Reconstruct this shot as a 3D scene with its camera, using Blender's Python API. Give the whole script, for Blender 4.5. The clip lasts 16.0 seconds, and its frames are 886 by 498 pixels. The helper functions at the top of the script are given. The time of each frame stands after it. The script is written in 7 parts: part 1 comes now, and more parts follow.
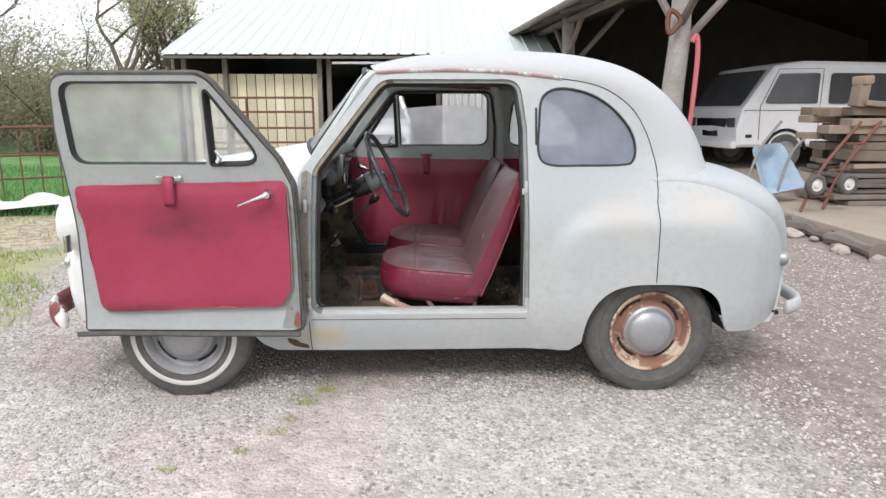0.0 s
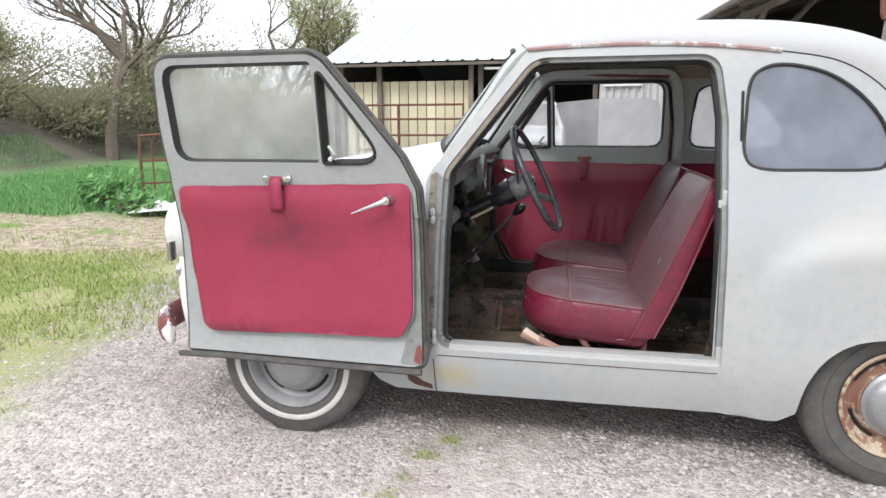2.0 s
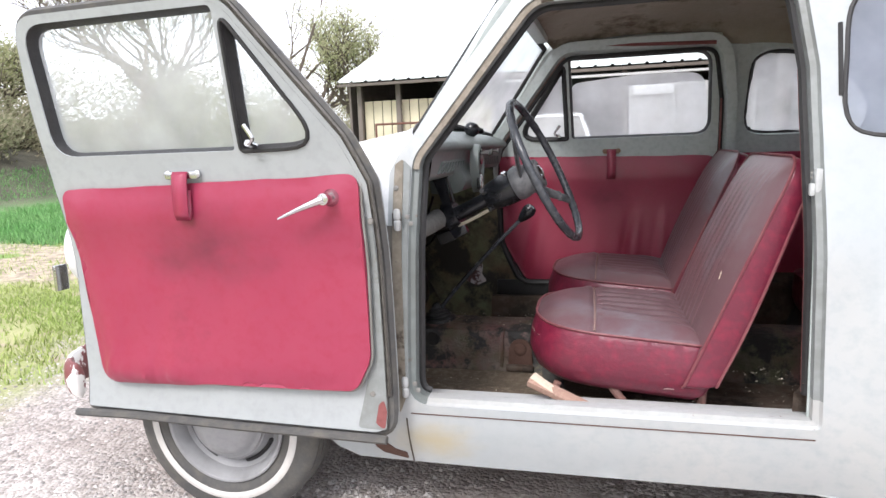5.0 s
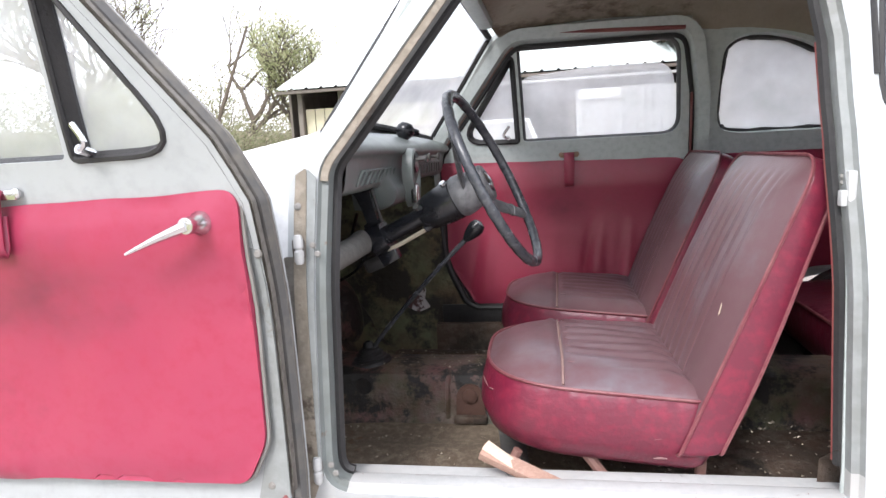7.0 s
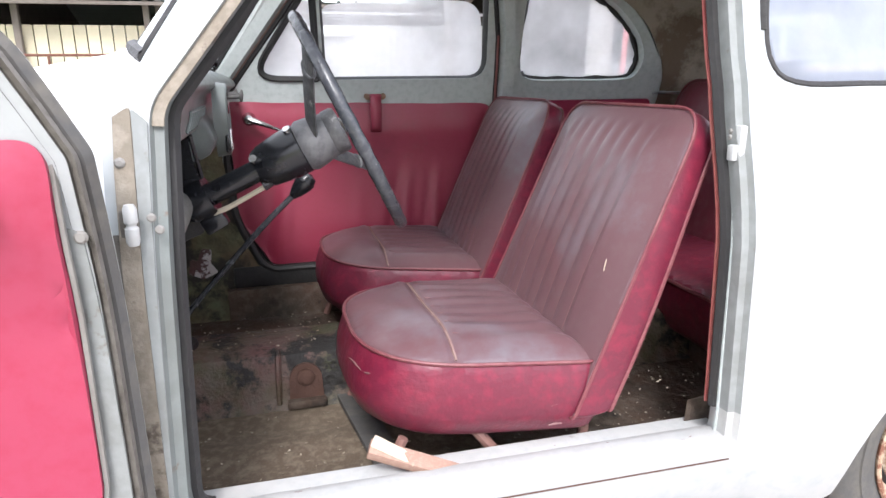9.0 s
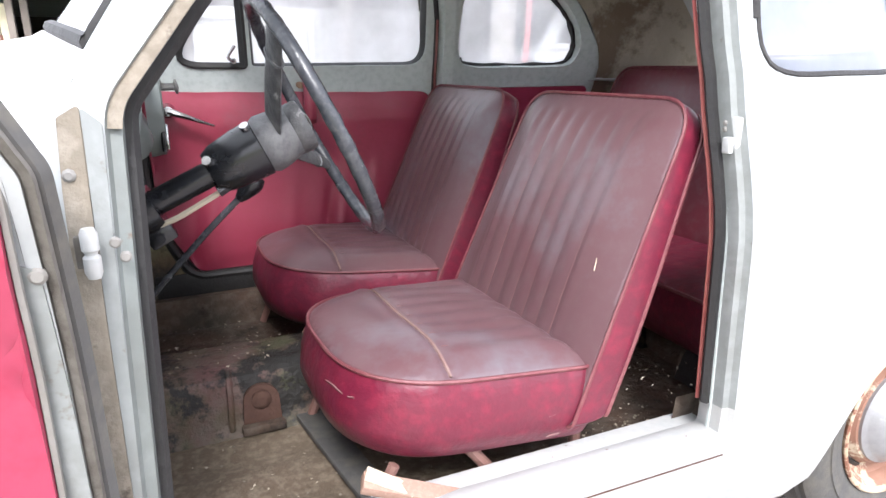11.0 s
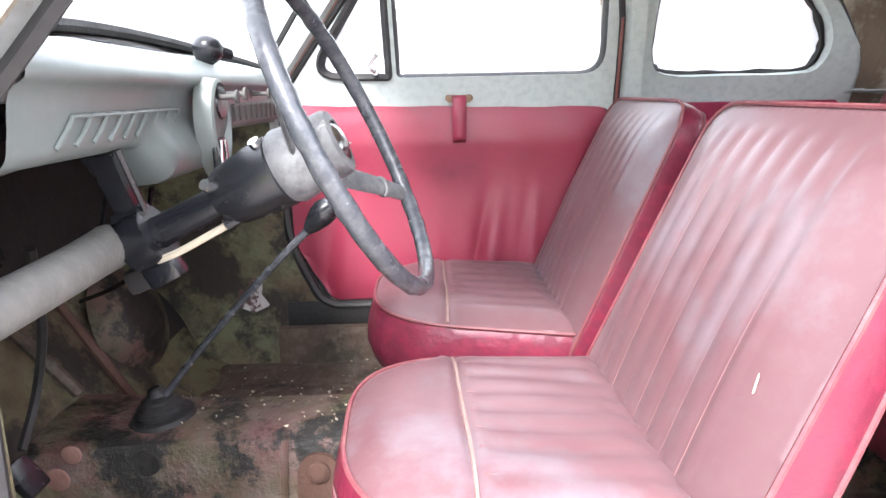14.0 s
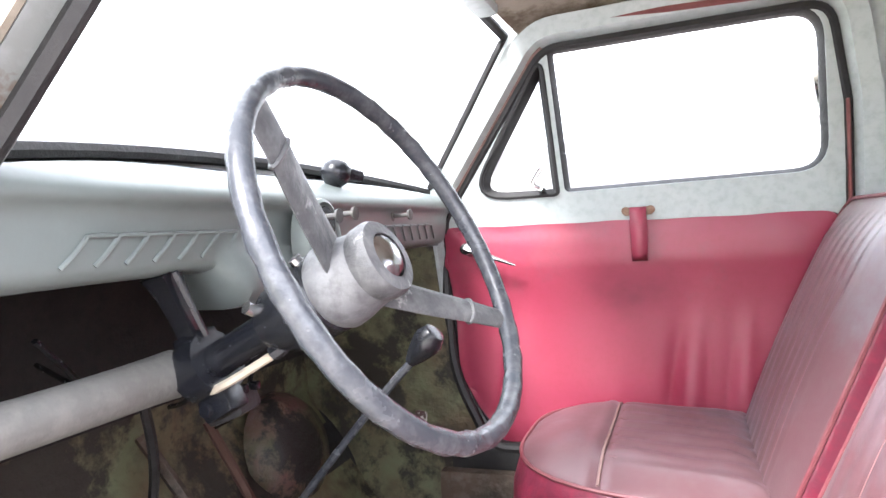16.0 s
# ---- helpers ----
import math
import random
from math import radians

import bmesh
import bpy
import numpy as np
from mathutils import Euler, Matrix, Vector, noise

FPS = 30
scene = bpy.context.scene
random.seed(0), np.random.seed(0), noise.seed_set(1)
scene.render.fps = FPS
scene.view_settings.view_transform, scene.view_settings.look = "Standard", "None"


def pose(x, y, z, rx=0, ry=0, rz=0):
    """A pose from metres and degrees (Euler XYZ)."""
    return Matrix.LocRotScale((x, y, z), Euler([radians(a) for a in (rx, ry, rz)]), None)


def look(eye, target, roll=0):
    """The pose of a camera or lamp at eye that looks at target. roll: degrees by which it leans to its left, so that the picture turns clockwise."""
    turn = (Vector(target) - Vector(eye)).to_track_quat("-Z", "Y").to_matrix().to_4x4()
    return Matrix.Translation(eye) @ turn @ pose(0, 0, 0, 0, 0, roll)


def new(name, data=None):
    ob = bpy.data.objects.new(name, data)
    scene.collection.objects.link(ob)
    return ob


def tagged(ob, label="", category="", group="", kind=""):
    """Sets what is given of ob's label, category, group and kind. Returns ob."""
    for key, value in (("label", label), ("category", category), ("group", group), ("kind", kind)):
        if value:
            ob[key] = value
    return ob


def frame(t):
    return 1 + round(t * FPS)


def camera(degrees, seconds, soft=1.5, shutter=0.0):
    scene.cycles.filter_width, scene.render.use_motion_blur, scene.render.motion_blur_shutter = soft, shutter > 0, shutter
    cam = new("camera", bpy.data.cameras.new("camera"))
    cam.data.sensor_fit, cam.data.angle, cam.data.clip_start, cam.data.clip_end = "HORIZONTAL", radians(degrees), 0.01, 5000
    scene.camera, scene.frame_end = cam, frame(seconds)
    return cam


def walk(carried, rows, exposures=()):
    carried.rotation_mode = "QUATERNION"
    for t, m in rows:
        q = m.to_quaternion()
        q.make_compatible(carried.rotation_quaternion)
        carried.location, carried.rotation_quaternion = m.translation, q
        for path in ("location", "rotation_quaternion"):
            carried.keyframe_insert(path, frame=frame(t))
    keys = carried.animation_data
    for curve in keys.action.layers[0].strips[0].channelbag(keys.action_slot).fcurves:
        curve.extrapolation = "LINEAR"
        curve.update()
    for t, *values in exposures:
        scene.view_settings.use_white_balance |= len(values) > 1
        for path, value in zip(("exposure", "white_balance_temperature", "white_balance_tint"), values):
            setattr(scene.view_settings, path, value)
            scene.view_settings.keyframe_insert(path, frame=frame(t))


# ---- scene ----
cam = camera(68.5, 16.0)
EXPOSURES = [(0.0, 0.46, 6350.0, 13.5), (3.5, 0.78, 6300.0, 14.5), (7.0, 1.33, 6250.0, 16.0), (9.0, 1.55, 6200.0, 16.0), (12.5, 2.18, 6200.0, 15.0), (13.5, 2.72, 6200.0, 15.0), (14.5, 3.05, 6200.0, 15.5), (16.0, 3.05, 6200.0, 15.5)]
PATH = [
    (0, (0.036, -3.324, 1.221), (0.085, -1.368, 0.807), -0.0),
    (0.5, (0.052, -3.178, 1.209), (-0.007, -1.221, 0.799), -0.4),
    (1, (0.076, -3.051, 1.189), (-0.179, -1.113, 0.767), -0.7),
    (1.5, (0.043, -2.917, 1.165), (-0.342, -0.998, 0.752), -0.5),
    (2, (0.003, -2.762, 1.147), (-0.394, -0.84, 0.764), -0.3),
    (2.5, (-0.026, -2.66, 1.124), (-0.387, -0.722, 0.789), -0.8),
    (3, (-0.03, -2.562, 1.102), (-0.37, -0.622, 0.756), -1.8),
    (3.5, (-0.025, -2.452, 1.08), (-0.421, -0.519, 0.758), -2.6),
    (6, (0.049, -1.945, 0.991), (-0.465, -0.037, 0.678), -1.8),
    (6.5, (0.046, -1.849, 0.999), (-0.416, 0.069, 0.667), -2.2),
    (7, (-0.009, -1.752, 0.999), (-0.359, 0.195, 0.705), -3.1),
    (7.5, (-0.073, -1.662, 1.008), (-0.125, 0.316, 0.716), -3.5),
    (8, (-0.135, -1.617, 1.005), (-0.005, 0.352, 0.684), -3.7),
    (8.5, (-0.207, -1.579, 1.004), (0.066, 0.359, 0.591), -2.9),
    (9, (-0.283, -1.534, 1.01), (0.195, 0.343, 0.512), -0.7),
    (11.5, (-0.39, -1.346, 1.02), (0.384, 0.414, 0.469), -0.7),
    (12, (-0.334, -1.302, 1.007), (0.371, 0.475, 0.419), -0.6),
    (12.5, (-0.254, -1.258, 0.998), (0.357, 0.533, 0.353), -0.8),
    (13, (-0.173, -1.194, 1.001), (0.252, 0.653, 0.361), -1.7),
    (13.5, (-0.118, -1.155, 0.997), (0.111, 0.748, 0.429), -1.4),
    (14, (-0.054, -1.118, 0.986), (-0.007, 0.825, 0.514), -1.2),
    (14.5, (0.008, -1.054, 0.984), (-0.081, 0.91, 0.615), -1.5),
    (15, (0.043, -0.993, 0.985), (-0.304, 0.96, 0.732), -2.5),
    (15.5, (0.071, -0.96, 0.97), (-0.454, 0.964, 0.823), -3.3),
    (16, (0.131, -0.911, 0.948), (-0.572, 0.961, 0.899), -4.0),
]
walk(cam, [(t, look(eye, target, roll)) for t, eye, target, roll in PATH], EXPOSURES)

# ---- light ----
SUN_UP, SUN_TURN = 47.0, 195.0
world = bpy.data.worlds.new("sky")
scene.world = world
world.use_nodes = True
wn, wl = world.node_tree.nodes, world.node_tree.links
sky = wn.new("ShaderNodeTexSky")
sky.sky_type = "NISHITA"
sky.sun_disc = False
sky.sun_elevation, sky.sun_rotation = radians(SUN_UP), radians(SUN_TURN)
sky.dust_density, sky.air_density = 4.0, 1.0
veil = wn.new("ShaderNodeMix")
veil.data_type = "RGBA"
veil.inputs[0].default_value = 0.85
wl.new(sky.outputs[0], veil.inputs[6])
veil.inputs[7].default_value = (9.0, 9.2, 9.5, 1)
wl.new(veil.outputs[2], wn["Background"].inputs[0])
wn["Background"].inputs[1].default_value = 0.13
sun = new("sun", bpy.data.lights.new("sun", "SUN"))
sun.data.energy, sun.data.angle, sun.data.color = 1.4, radians(16), (1.0, 0.97, 0.92)
sun.matrix_world = look((0, 0, 0), (-math.sin(radians(SUN_TURN)) * math.cos(radians(SUN_UP)), -math.cos(radians(SUN_TURN)) * math.cos(radians(SUN_UP)), -math.sin(radians(SUN_UP))))


# ---- materials ----
def material(name, base, rough=0.6, metal=0.0, second=None, scale=4.0, amount=0.5, fine=None, fine_scale=60.0, bump=0.1, bump_scale=80.0, coat=0.0,
             spots=None, spot_scale=6.0, spot_level=0.62, island=0.0, pick=0.0, soft=0.08, spec=0.5):
    """Two scales of colour variation, optional worn spots, bump."""
    m = bpy.data.materials.new(name)
    m.use_nodes = True
    n, l = m.node_tree.nodes, m.node_tree.links
    b = n["Principled BSDF"]
    b.inputs["Roughness"].default_value, b.inputs["Metallic"].default_value = rough, metal
    b.inputs["Coat Weight"].default_value, b.inputs["Specular IOR Level"].default_value = coat, spec
    co = n.new("ShaderNodeTexCoord").outputs["Object"]

    def tex(s, detail=4.0, roughness=0.6):
        t = n.new("ShaderNodeTexNoise")
        t.inputs["Scale"].default_value, t.inputs["Detail"].default_value, t.inputs["Roughness"].default_value = s, detail, roughness
        l.new(co, t.inputs["Vector"])
        return t.outputs[0]

    def ramp(v, a, z):
        r = n.new("ShaderNodeMapRange")
        r.inputs[1].default_value, r.inputs[2].default_value = a, z
        l.new(v, r.inputs[0])
        return r.outputs[0]

    def mix(f, a, z):
        x = n.new("ShaderNodeMix")
        x.data_type = "RGBA"
        for sock, val in ((x.inputs[0], f), (x.inputs[6], a), (x.inputs[7], z)):
            if isinstance(val, (tuple, list)):
                sock.default_value = (*val, 1)[:4]
            elif isinstance(val, (int, float)):
                sock.default_value = val
            else:
                l.new(val, sock)
        return x.outputs[2]

    second = second or tuple(c * 0.75 for c in base)
    col = mix(ramp(tex(scale), 0.5 - 0.5 * amount, 0.5 + 0.7 * amount), base, second)
    fine = fine or tuple(c * 0.8 for c in base)
    col = mix(ramp(tex(fine_scale, 3.0), 0.45, 0.85), col, fine)
    if spots:
        col = mix(ramp(tex(spot_scale, 6.0, 0.7), spot_level, spot_level + soft), col, spots)
    if island or pick:
        src = n.new("ShaderNodeNewGeometry").outputs["Random Per Island"] if island else n.new("ShaderNodeObjectInfo").outputs["Random"]
        k = island or pick
        v = n.new("ShaderNodeMapRange")
        v.inputs[3].default_value, v.inputs[4].default_value = 1 - k, 1 + k
        l.new(src, v.inputs[0])
        h = n.new("ShaderNodeHueSaturation")
        l.new(v.outputs[0], h.inputs["Value"])
        l.new(col, h.inputs["Color"])
        col = h.outputs[0]
    l.new(col, b.inputs["Base Color"])
    r2 = n.new("ShaderNodeMapRange")
    r2.inputs[3].default_value, r2.inputs[4].default_value = max(0.03, rough - 0.12), min(1, rough + 0.12)
    l.new(tex(scale * 3), r2.inputs[0])
    l.new(r2.outputs[0], b.inputs["Roughness"])
    if bump:
        bp = n.new("ShaderNodeBump")
        bp.inputs["Strength"].default_value, bp.inputs["Distance"].default_value = bump, 0.01
        l.new(tex(bump_scale, 5.0), bp.inputs["Height"])
        l.new(bp.outputs[0], b.inputs["Normal"])
    return m


def glass_material(name, dust=0.15, tint=(0.9, 0.95, 0.95), film=(0.75, 0.76, 0.76)):
    m = bpy.data.materials.new(name)
    m.use_nodes = True
    n, l = m.node_tree.nodes, m.node_tree.links
    out = n["Material Output"]
    n.remove(n["Principled BSDF"])
    tr, gl, df, tl = (n.new("ShaderNodeBsdf" + k) for k in ("Transparent", "Glossy", "Diffuse", "Translucent"))
    tr.inputs[0].default_value = (*tint, 1)
    gl.inputs["Roughness"].default_value = 0.04
    df.inputs[0].default_value = tl.inputs[0].default_value = (*film, 1)
    lw = n.new("ShaderNodeLayerWeight")
    lw.inputs[0].default_value = 0.5
    pw = n.new("ShaderNodeMath")
    pw.operation = "POWER"
    pw.inputs[1].default_value = 4.0
    l.new(lw.outputs["Facing"], pw.inputs[0])
    fr = n.new("ShaderNodeMapRange")
    fr.inputs[3].default_value, fr.inputs[4].default_value = 0.06, 0.75
    l.new(pw.outputs[0], fr.inputs[0])
    a, d2, c = (n.new("ShaderNodeMixShader") for _ in range(3))
    l.new(df.outputs[0], d2.inputs[1])
    l.new(tl.outputs[0], d2.inputs[2])
    tx = n.new("ShaderNodeTexNoise")
    tx.inputs["Scale"].default_value, tx.inputs["Detail"].default_value = 7.0, 8.0
    l.new(n.new("ShaderNodeTexCoord").outputs["Object"], tx.inputs[0])
    mr = n.new("ShaderNodeMapRange")
    mr.inputs[1].default_value, mr.inputs[2].default_value, mr.inputs[3].default_value, mr.inputs[4].default_value = 0.25, 0.8, dust * 0.72, dust * 1.28
    l.new(tx.outputs[0], mr.inputs[0])
    l.new(mr.outputs[0], a.inputs[0])
    l.new(tr.outputs[0], a.inputs[1])
    l.new(d2.outputs[0], a.inputs[2])
    l.new(fr.outputs[0], c.inputs[0])
    l.new(a.outputs[0], c.inputs[1])
    l.new(gl.outputs[0], c.inputs[2])
    l.new(c.outputs[0], out.inputs[0])
    return m


PAINT = material("weathered_grey_paint", (0.355, 0.388, 0.398), 0.5, second=(0.435, 0.44, 0.425), scale=1.6, amount=0.30, fine=(0.335, 0.365, 0.372), fine_scale=35, bump=0.02, bump_scale=15,
                 spots=(0.10, 0.06, 0.04), spot_scale=16, spot_level=0.79, soft=0.015)
ROOFPAINT = material("chalky_roof_paint", (0.42, 0.44, 0.445), 0.58, second=(0.475, 0.465, 0.455), scale=2.0, fine=(0.40, 0.42, 0.425), fine_scale=30, bump=0.03, bump_scale=20, spots=(0.45, 0.28, 0.25), spot_scale=5, spot_level=0.70, soft=0.03)
INPAINT = material("grey_green_inner_paint", (0.43, 0.48, 0.465), 0.40, second=(0.48, 0.525, 0.505), scale=4, bump=0.03, bump_scale=40, spots=(0.12, 0.09, 0.06), spot_scale=22, spot_level=0.74, soft=0.02)
VINYL = material("red_vinyl", (0.275, 0.029, 0.067), 0.36, spec=0.46, second=(0.32, 0.042, 0.082), scale=3, fine=(0.275, 0.022, 0.055), fine_scale=40, bump=0.035, bump_scale=420,
                 spots=(0.20, 0.024, 0.050), spot_scale=2.6, spot_level=0.60, soft=0.20)
SEATVINYL = material("scuffed_crimson_vinyl", (0.128, 0.008, 0.027), 0.34, spec=0.36, second=(0.125, 0.034, 0.048), scale=4, fine=(0.22, 0.022, 0.046), fine_scale=45, bump=0.22, bump_scale=38,
                     spots=(0.15, 0.026, 0.044), spot_scale=7, spot_level=0.62, soft=0.14)
POSTGRIME = material("weathered_grey_brown_strip", (0.115, 0.105, 0.09), 0.8, second=(0.19, 0.18, 0.16), scale=9, fine=(0.06, 0.05, 0.04), fine_scale=40, bump=0.4, bump_scale=60, spots=(0.16, 0.07, 0.03), spot_scale=12, spot_level=0.66)
# inner grey paint made darker: the dash's shade is in its colour
DASHPAINT = material("shaded_grey_dash_paint", (0.155, 0.180, 0.172), 0.36, second=(0.125, 0.143, 0.136), scale=5, fine=(0.135, 0.153, 0.146), fine_scale=50, bump=0.03, bump_scale=40, spots=(0.10, 0.08, 0.055), spot_scale=22, spot_level=0.72, soft=0.03)
DOORPAINT = material("dull_inner_door_paint", (0.315, 0.335, 0.338), 0.46, second=(0.36, 0.38, 0.38), scale=3, fine=(0.285, 0.305, 0.305), fine_scale=40, bump=0.04, bump_scale=30, spots=(0.14, 0.10, 0.07), spot_scale=14, spot_level=0.72, soft=0.04)
DUCT = material("oxidised_duct_paint", (0.135, 0.135, 0.125), 0.6, second=(0.10, 0.095, 0.085), scale=14, fine=(0.17, 0.165, 0.15), fine_scale=50, bump=0.2, spots=(0.10, 0.06, 0.04), spot_scale=20, spot_level=0.68)
REARVINYL = material("dusty_rear_vinyl", (0.17, 0.050, 0.064), 0.36, second=(0.19, 0.026, 0.046), scale=5, fine=(0.19, 0.085, 0.098), fine_scale=40, bump=0.06, bump_scale=220)
EDGING = material("faded_red_edging", (0.27, 0.060, 0.055), 0.6, second=(0.30, 0.11, 0.09), scale=18)
STITCH = material("cream_stitched_welt", (0.27, 0.19, 0.165), 0.7, second=(0.18, 0.08, 0.075), scale=25, bump=0.2)
SILLPAINT = material("chipped_sill_paint", (0.45, 0.47, 0.465), 0.55, second=(0.37, 0.36, 0.34), scale=6, bump=0.12, bump_scale=50, spots=(0.15, 0.06, 0.04), spot_scale=26, spot_level=0.66, soft=0.03)
TUNNEL = material("rusty_mossy_tunnel_metal", (0.060, 0.062, 0.028), 0.6, second=(0.125, 0.058, 0.052), scale=6, amount=0.18, fine=(0.125, 0.108, 0.088), fine_scale=18, bump=0.9, bump_scale=30,
                  spots=(0.012, 0.011, 0.009), spot_scale=8, spot_level=0.49, soft=0.07)
WORNVINYL = material("dusty_worn_red_vinyl", (0.121, 0.067, 0.074), 0.34, second=(0.112, 0.045, 0.051), scale=3.2, fine=(0.130, 0.077, 0.081), fine_scale=40, bump=0.05, bump_scale=300,
                     spots=(0.148, 0.126, 0.142), spot_scale=3.0, spot_level=0.50, soft=0.20)
wv = WORNVINYL.node_tree.nodes["Principled BSDF"]
wv.inputs["Sheen Weight"].default_value, wv.inputs["Sheen Roughness"].default_value = 0.06, 0.45
wv.inputs["Sheen Tint"].default_value = (0.9, 0.78, 0.82, 1)
SEAMLINE = material("pale_pleat_seam", (0.20, 0.105, 0.10), 0.6, second=(0.13, 0.045, 0.055), scale=30, bump=0)
PIPING = material("faded_piping", (0.15, 0.028, 0.040), 0.5, second=(0.20, 0.085, 0.082), scale=20)
RUBBER = material("perished_black_rubber", (0.013, 0.013, 0.014), 0.6, second=(0.026, 0.025, 0.023), scale=12, bump=0.2, bump_scale=120)
TYRE = material("dusty_tyre_rubber", (0.062, 0.063, 0.065), 0.8, second=(0.10, 0.096, 0.085), scale=6, fine=(0.13, 0.12, 0.10), fine_scale=25, bump=0.25, bump_scale=60)
WHITEWALL = material("whitewall_rubber", (0.62, 0.61, 0.58), 0.6, second=(0.45, 0.43, 0.40), scale=10)
CHROME = material("dull_chrome", (0.62, 0.62, 0.62), 0.22, 1.0, second=(0.5, 0.5, 0.5), scale=12, bump=0.03)
SILVER = material("silver_hubcap_paint", (0.36, 0.37, 0.38), 0.38, 0.5, second=(0.30, 0.31, 0.32), scale=9, spots=(0.5, 0.5, 0.5), spot_scale=8)
RUSTRIM = material("rusty_pinkish_wheel", (0.30, 0.165, 0.115), 0.8, second=(0.19, 0.095, 0.065), scale=10, bump=0.3, bump_scale=70, spots=(0.52, 0.45, 0.34), spot_scale=8, spot_level=0.53, soft=0.05)
CREAMRIM = material("flaking_cream_flange", (0.55, 0.48, 0.35), 0.7, second=(0.34, 0.20, 0.12), scale=9, bump=0.3, bump_scale=70, spots=(0.20, 0.085, 0.05), spot_scale=12, spot_level=0.52, soft=0.05)
GREYRIM = material("grey_wheel_paint", (0.33, 0.335, 0.34), 0.45, second=(0.18, 0.18, 0.18), scale=9)
RUST = material("brown_rust", (0.095, 0.05, 0.038), 0.85, second=(0.08, 0.04, 0.025), scale=14, bump=0.4, bump_scale=90)
TANRUST = material("tan_surface_rust", (0.26, 0.165, 0.11), 0.75, second=(0.17, 0.09, 0.055), scale=30, fine=(0.33, 0.24, 0.17), fine_scale=90, bump=0.3)
PINKSTRIP = material("faded_pinkish_strip", (0.25, 0.145, 0.125), 0.6, second=(0.18, 0.115, 0.09), scale=12, fine=(0.33, 0.24, 0.21), fine_scale=50, bump=0.3, spots=(0.36, 0.33, 0.30), spot_scale=18, spot_level=0.62)
PRIMER = material("maroon_primer", (0.18, 0.045, 0.045), 0.6, second=(0.22, 0.08, 0.07), scale=12, spots=(0.5, 0.5, 0.48), spot_scale=9, spot_level=0.66)
JAMBPAINT = material("dirty_grey_jamb_paint", (0.225, 0.245, 0.24), 0.55, second=(0.165, 0.168, 0.155), scale=7, fine=(0.27, 0.29, 0.285), fine_scale=30, bump=0.15, bump_scale=40, spots=(0.10, 0.06, 0.035), spot_scale=8, spot_level=0.60, soft=0.08)
PILLARSTRIP = material("tan_weathered_strip", (0.25, 0.215, 0.165), 0.8, second=(0.13, 0.115, 0.09), scale=11, fine=(0.31, 0.28, 0.23), fine_scale=45, bump=0.4, bump_scale=60, spots=(0.07, 0.055, 0.04), spot_scale=14, spot_level=0.58)
HINGEFACE = material("stained_hinge_face_paint", (0.165, 0.19, 0.183), 0.55, second=(0.125, 0.13, 0.118), scale=8, fine=(0.19, 0.21, 0.20), fine_scale=30, bump=0.15, bump_scale=40, spots=(0.12, 0.075, 0.045), spot_scale=10, spot_level=0.62, soft=0.06)
SCRAPED = material("scraped_flaking_patch", (0.11, 0.05, 0.05), 0.7, second=(0.05, 0.035, 0.03), scale=25, bump=0.4, spots=(0.50, 0.46, 0.45), spot_scale=22, spot_level=0.52, soft=0.05)
DRIP = material("worn_drip_paint", (0.40, 0.30, 0.29), 0.6, second=(0.30, 0.15, 0.14), scale=10, spots=(0.55, 0.56, 0.56), spot_scale=7, spot_level=0.5)
FLAKED = material("flaking_maroon_and_white", (0.20, 0.055, 0.055), 0.55, second=(0.15, 0.05, 0.05), scale=12, spots=(0.72, 0.71, 0.69), spot_scale=6, spot_level=0.57, soft=0.02)
STRIP = material("crumbling_brown_strip", (0.075, 0.060, 0.045), 0.9, second=(0.13, 0.11, 0.085), scale=20, bump=0.5)
DARKFILL = material("black_shade_fill", (0.012, 0.012, 0.012), 0.95, second=(0.025, 0.022, 0.018), scale=8, bump=0.3)
LEGPAINT = material("faded_pink_primer", (0.27, 0.15, 0.125), 0.7, second=(0.17, 0.08, 0.06), scale=18, bump=0.2)
WHITEPAINT = material("white_car_paint", (0.74, 0.75, 0.75), 0.4, second=(0.68, 0.69, 0.69), scale=3, bump=0.02)
# grime and rust, darkened further for the shade under and behind the seats
DARKDIRT = material("grimy_darkened_floor_metal", (0.050, 0.044, 0.034), 0.8, second=(0.105, 0.056, 0.036), scale=6, fine=(0.13, 0.11, 0.085), fine_scale=38, bump=0.7, bump_scale=45,
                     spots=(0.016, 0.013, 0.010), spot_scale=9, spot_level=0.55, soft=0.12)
FLOORBARE = material("dusty_tan_floor", (0.135, 0.106, 0.074), 0.9, second=(0.088, 0.063, 0.042), scale=5, fine=(0.23, 0.19, 0.14), fine_scale=50, bump=0.5, bump_scale=70,
                     spots=(0.12, 0.06, 0.03), spot_scale=8, spot_level=0.62)
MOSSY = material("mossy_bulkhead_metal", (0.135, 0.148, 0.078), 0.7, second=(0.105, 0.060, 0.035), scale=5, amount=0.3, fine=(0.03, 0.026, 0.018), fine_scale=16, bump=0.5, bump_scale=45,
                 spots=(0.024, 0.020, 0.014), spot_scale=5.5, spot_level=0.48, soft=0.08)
BLACK = material("black_enamel", (0.007, 0.008, 0.011), 0.24, second=(0.018, 0.019, 0.021), scale=14, bump=0.06, bump_scale=90)
WHEELGREY = material("chalked_black_plastic", (0.026, 0.030, 0.037), 0.25, second=(0.055, 0.059, 0.066), scale=6, fine=(0.09, 0.093, 0.098), fine_scale=55, bump=0.15, bump_scale=110)
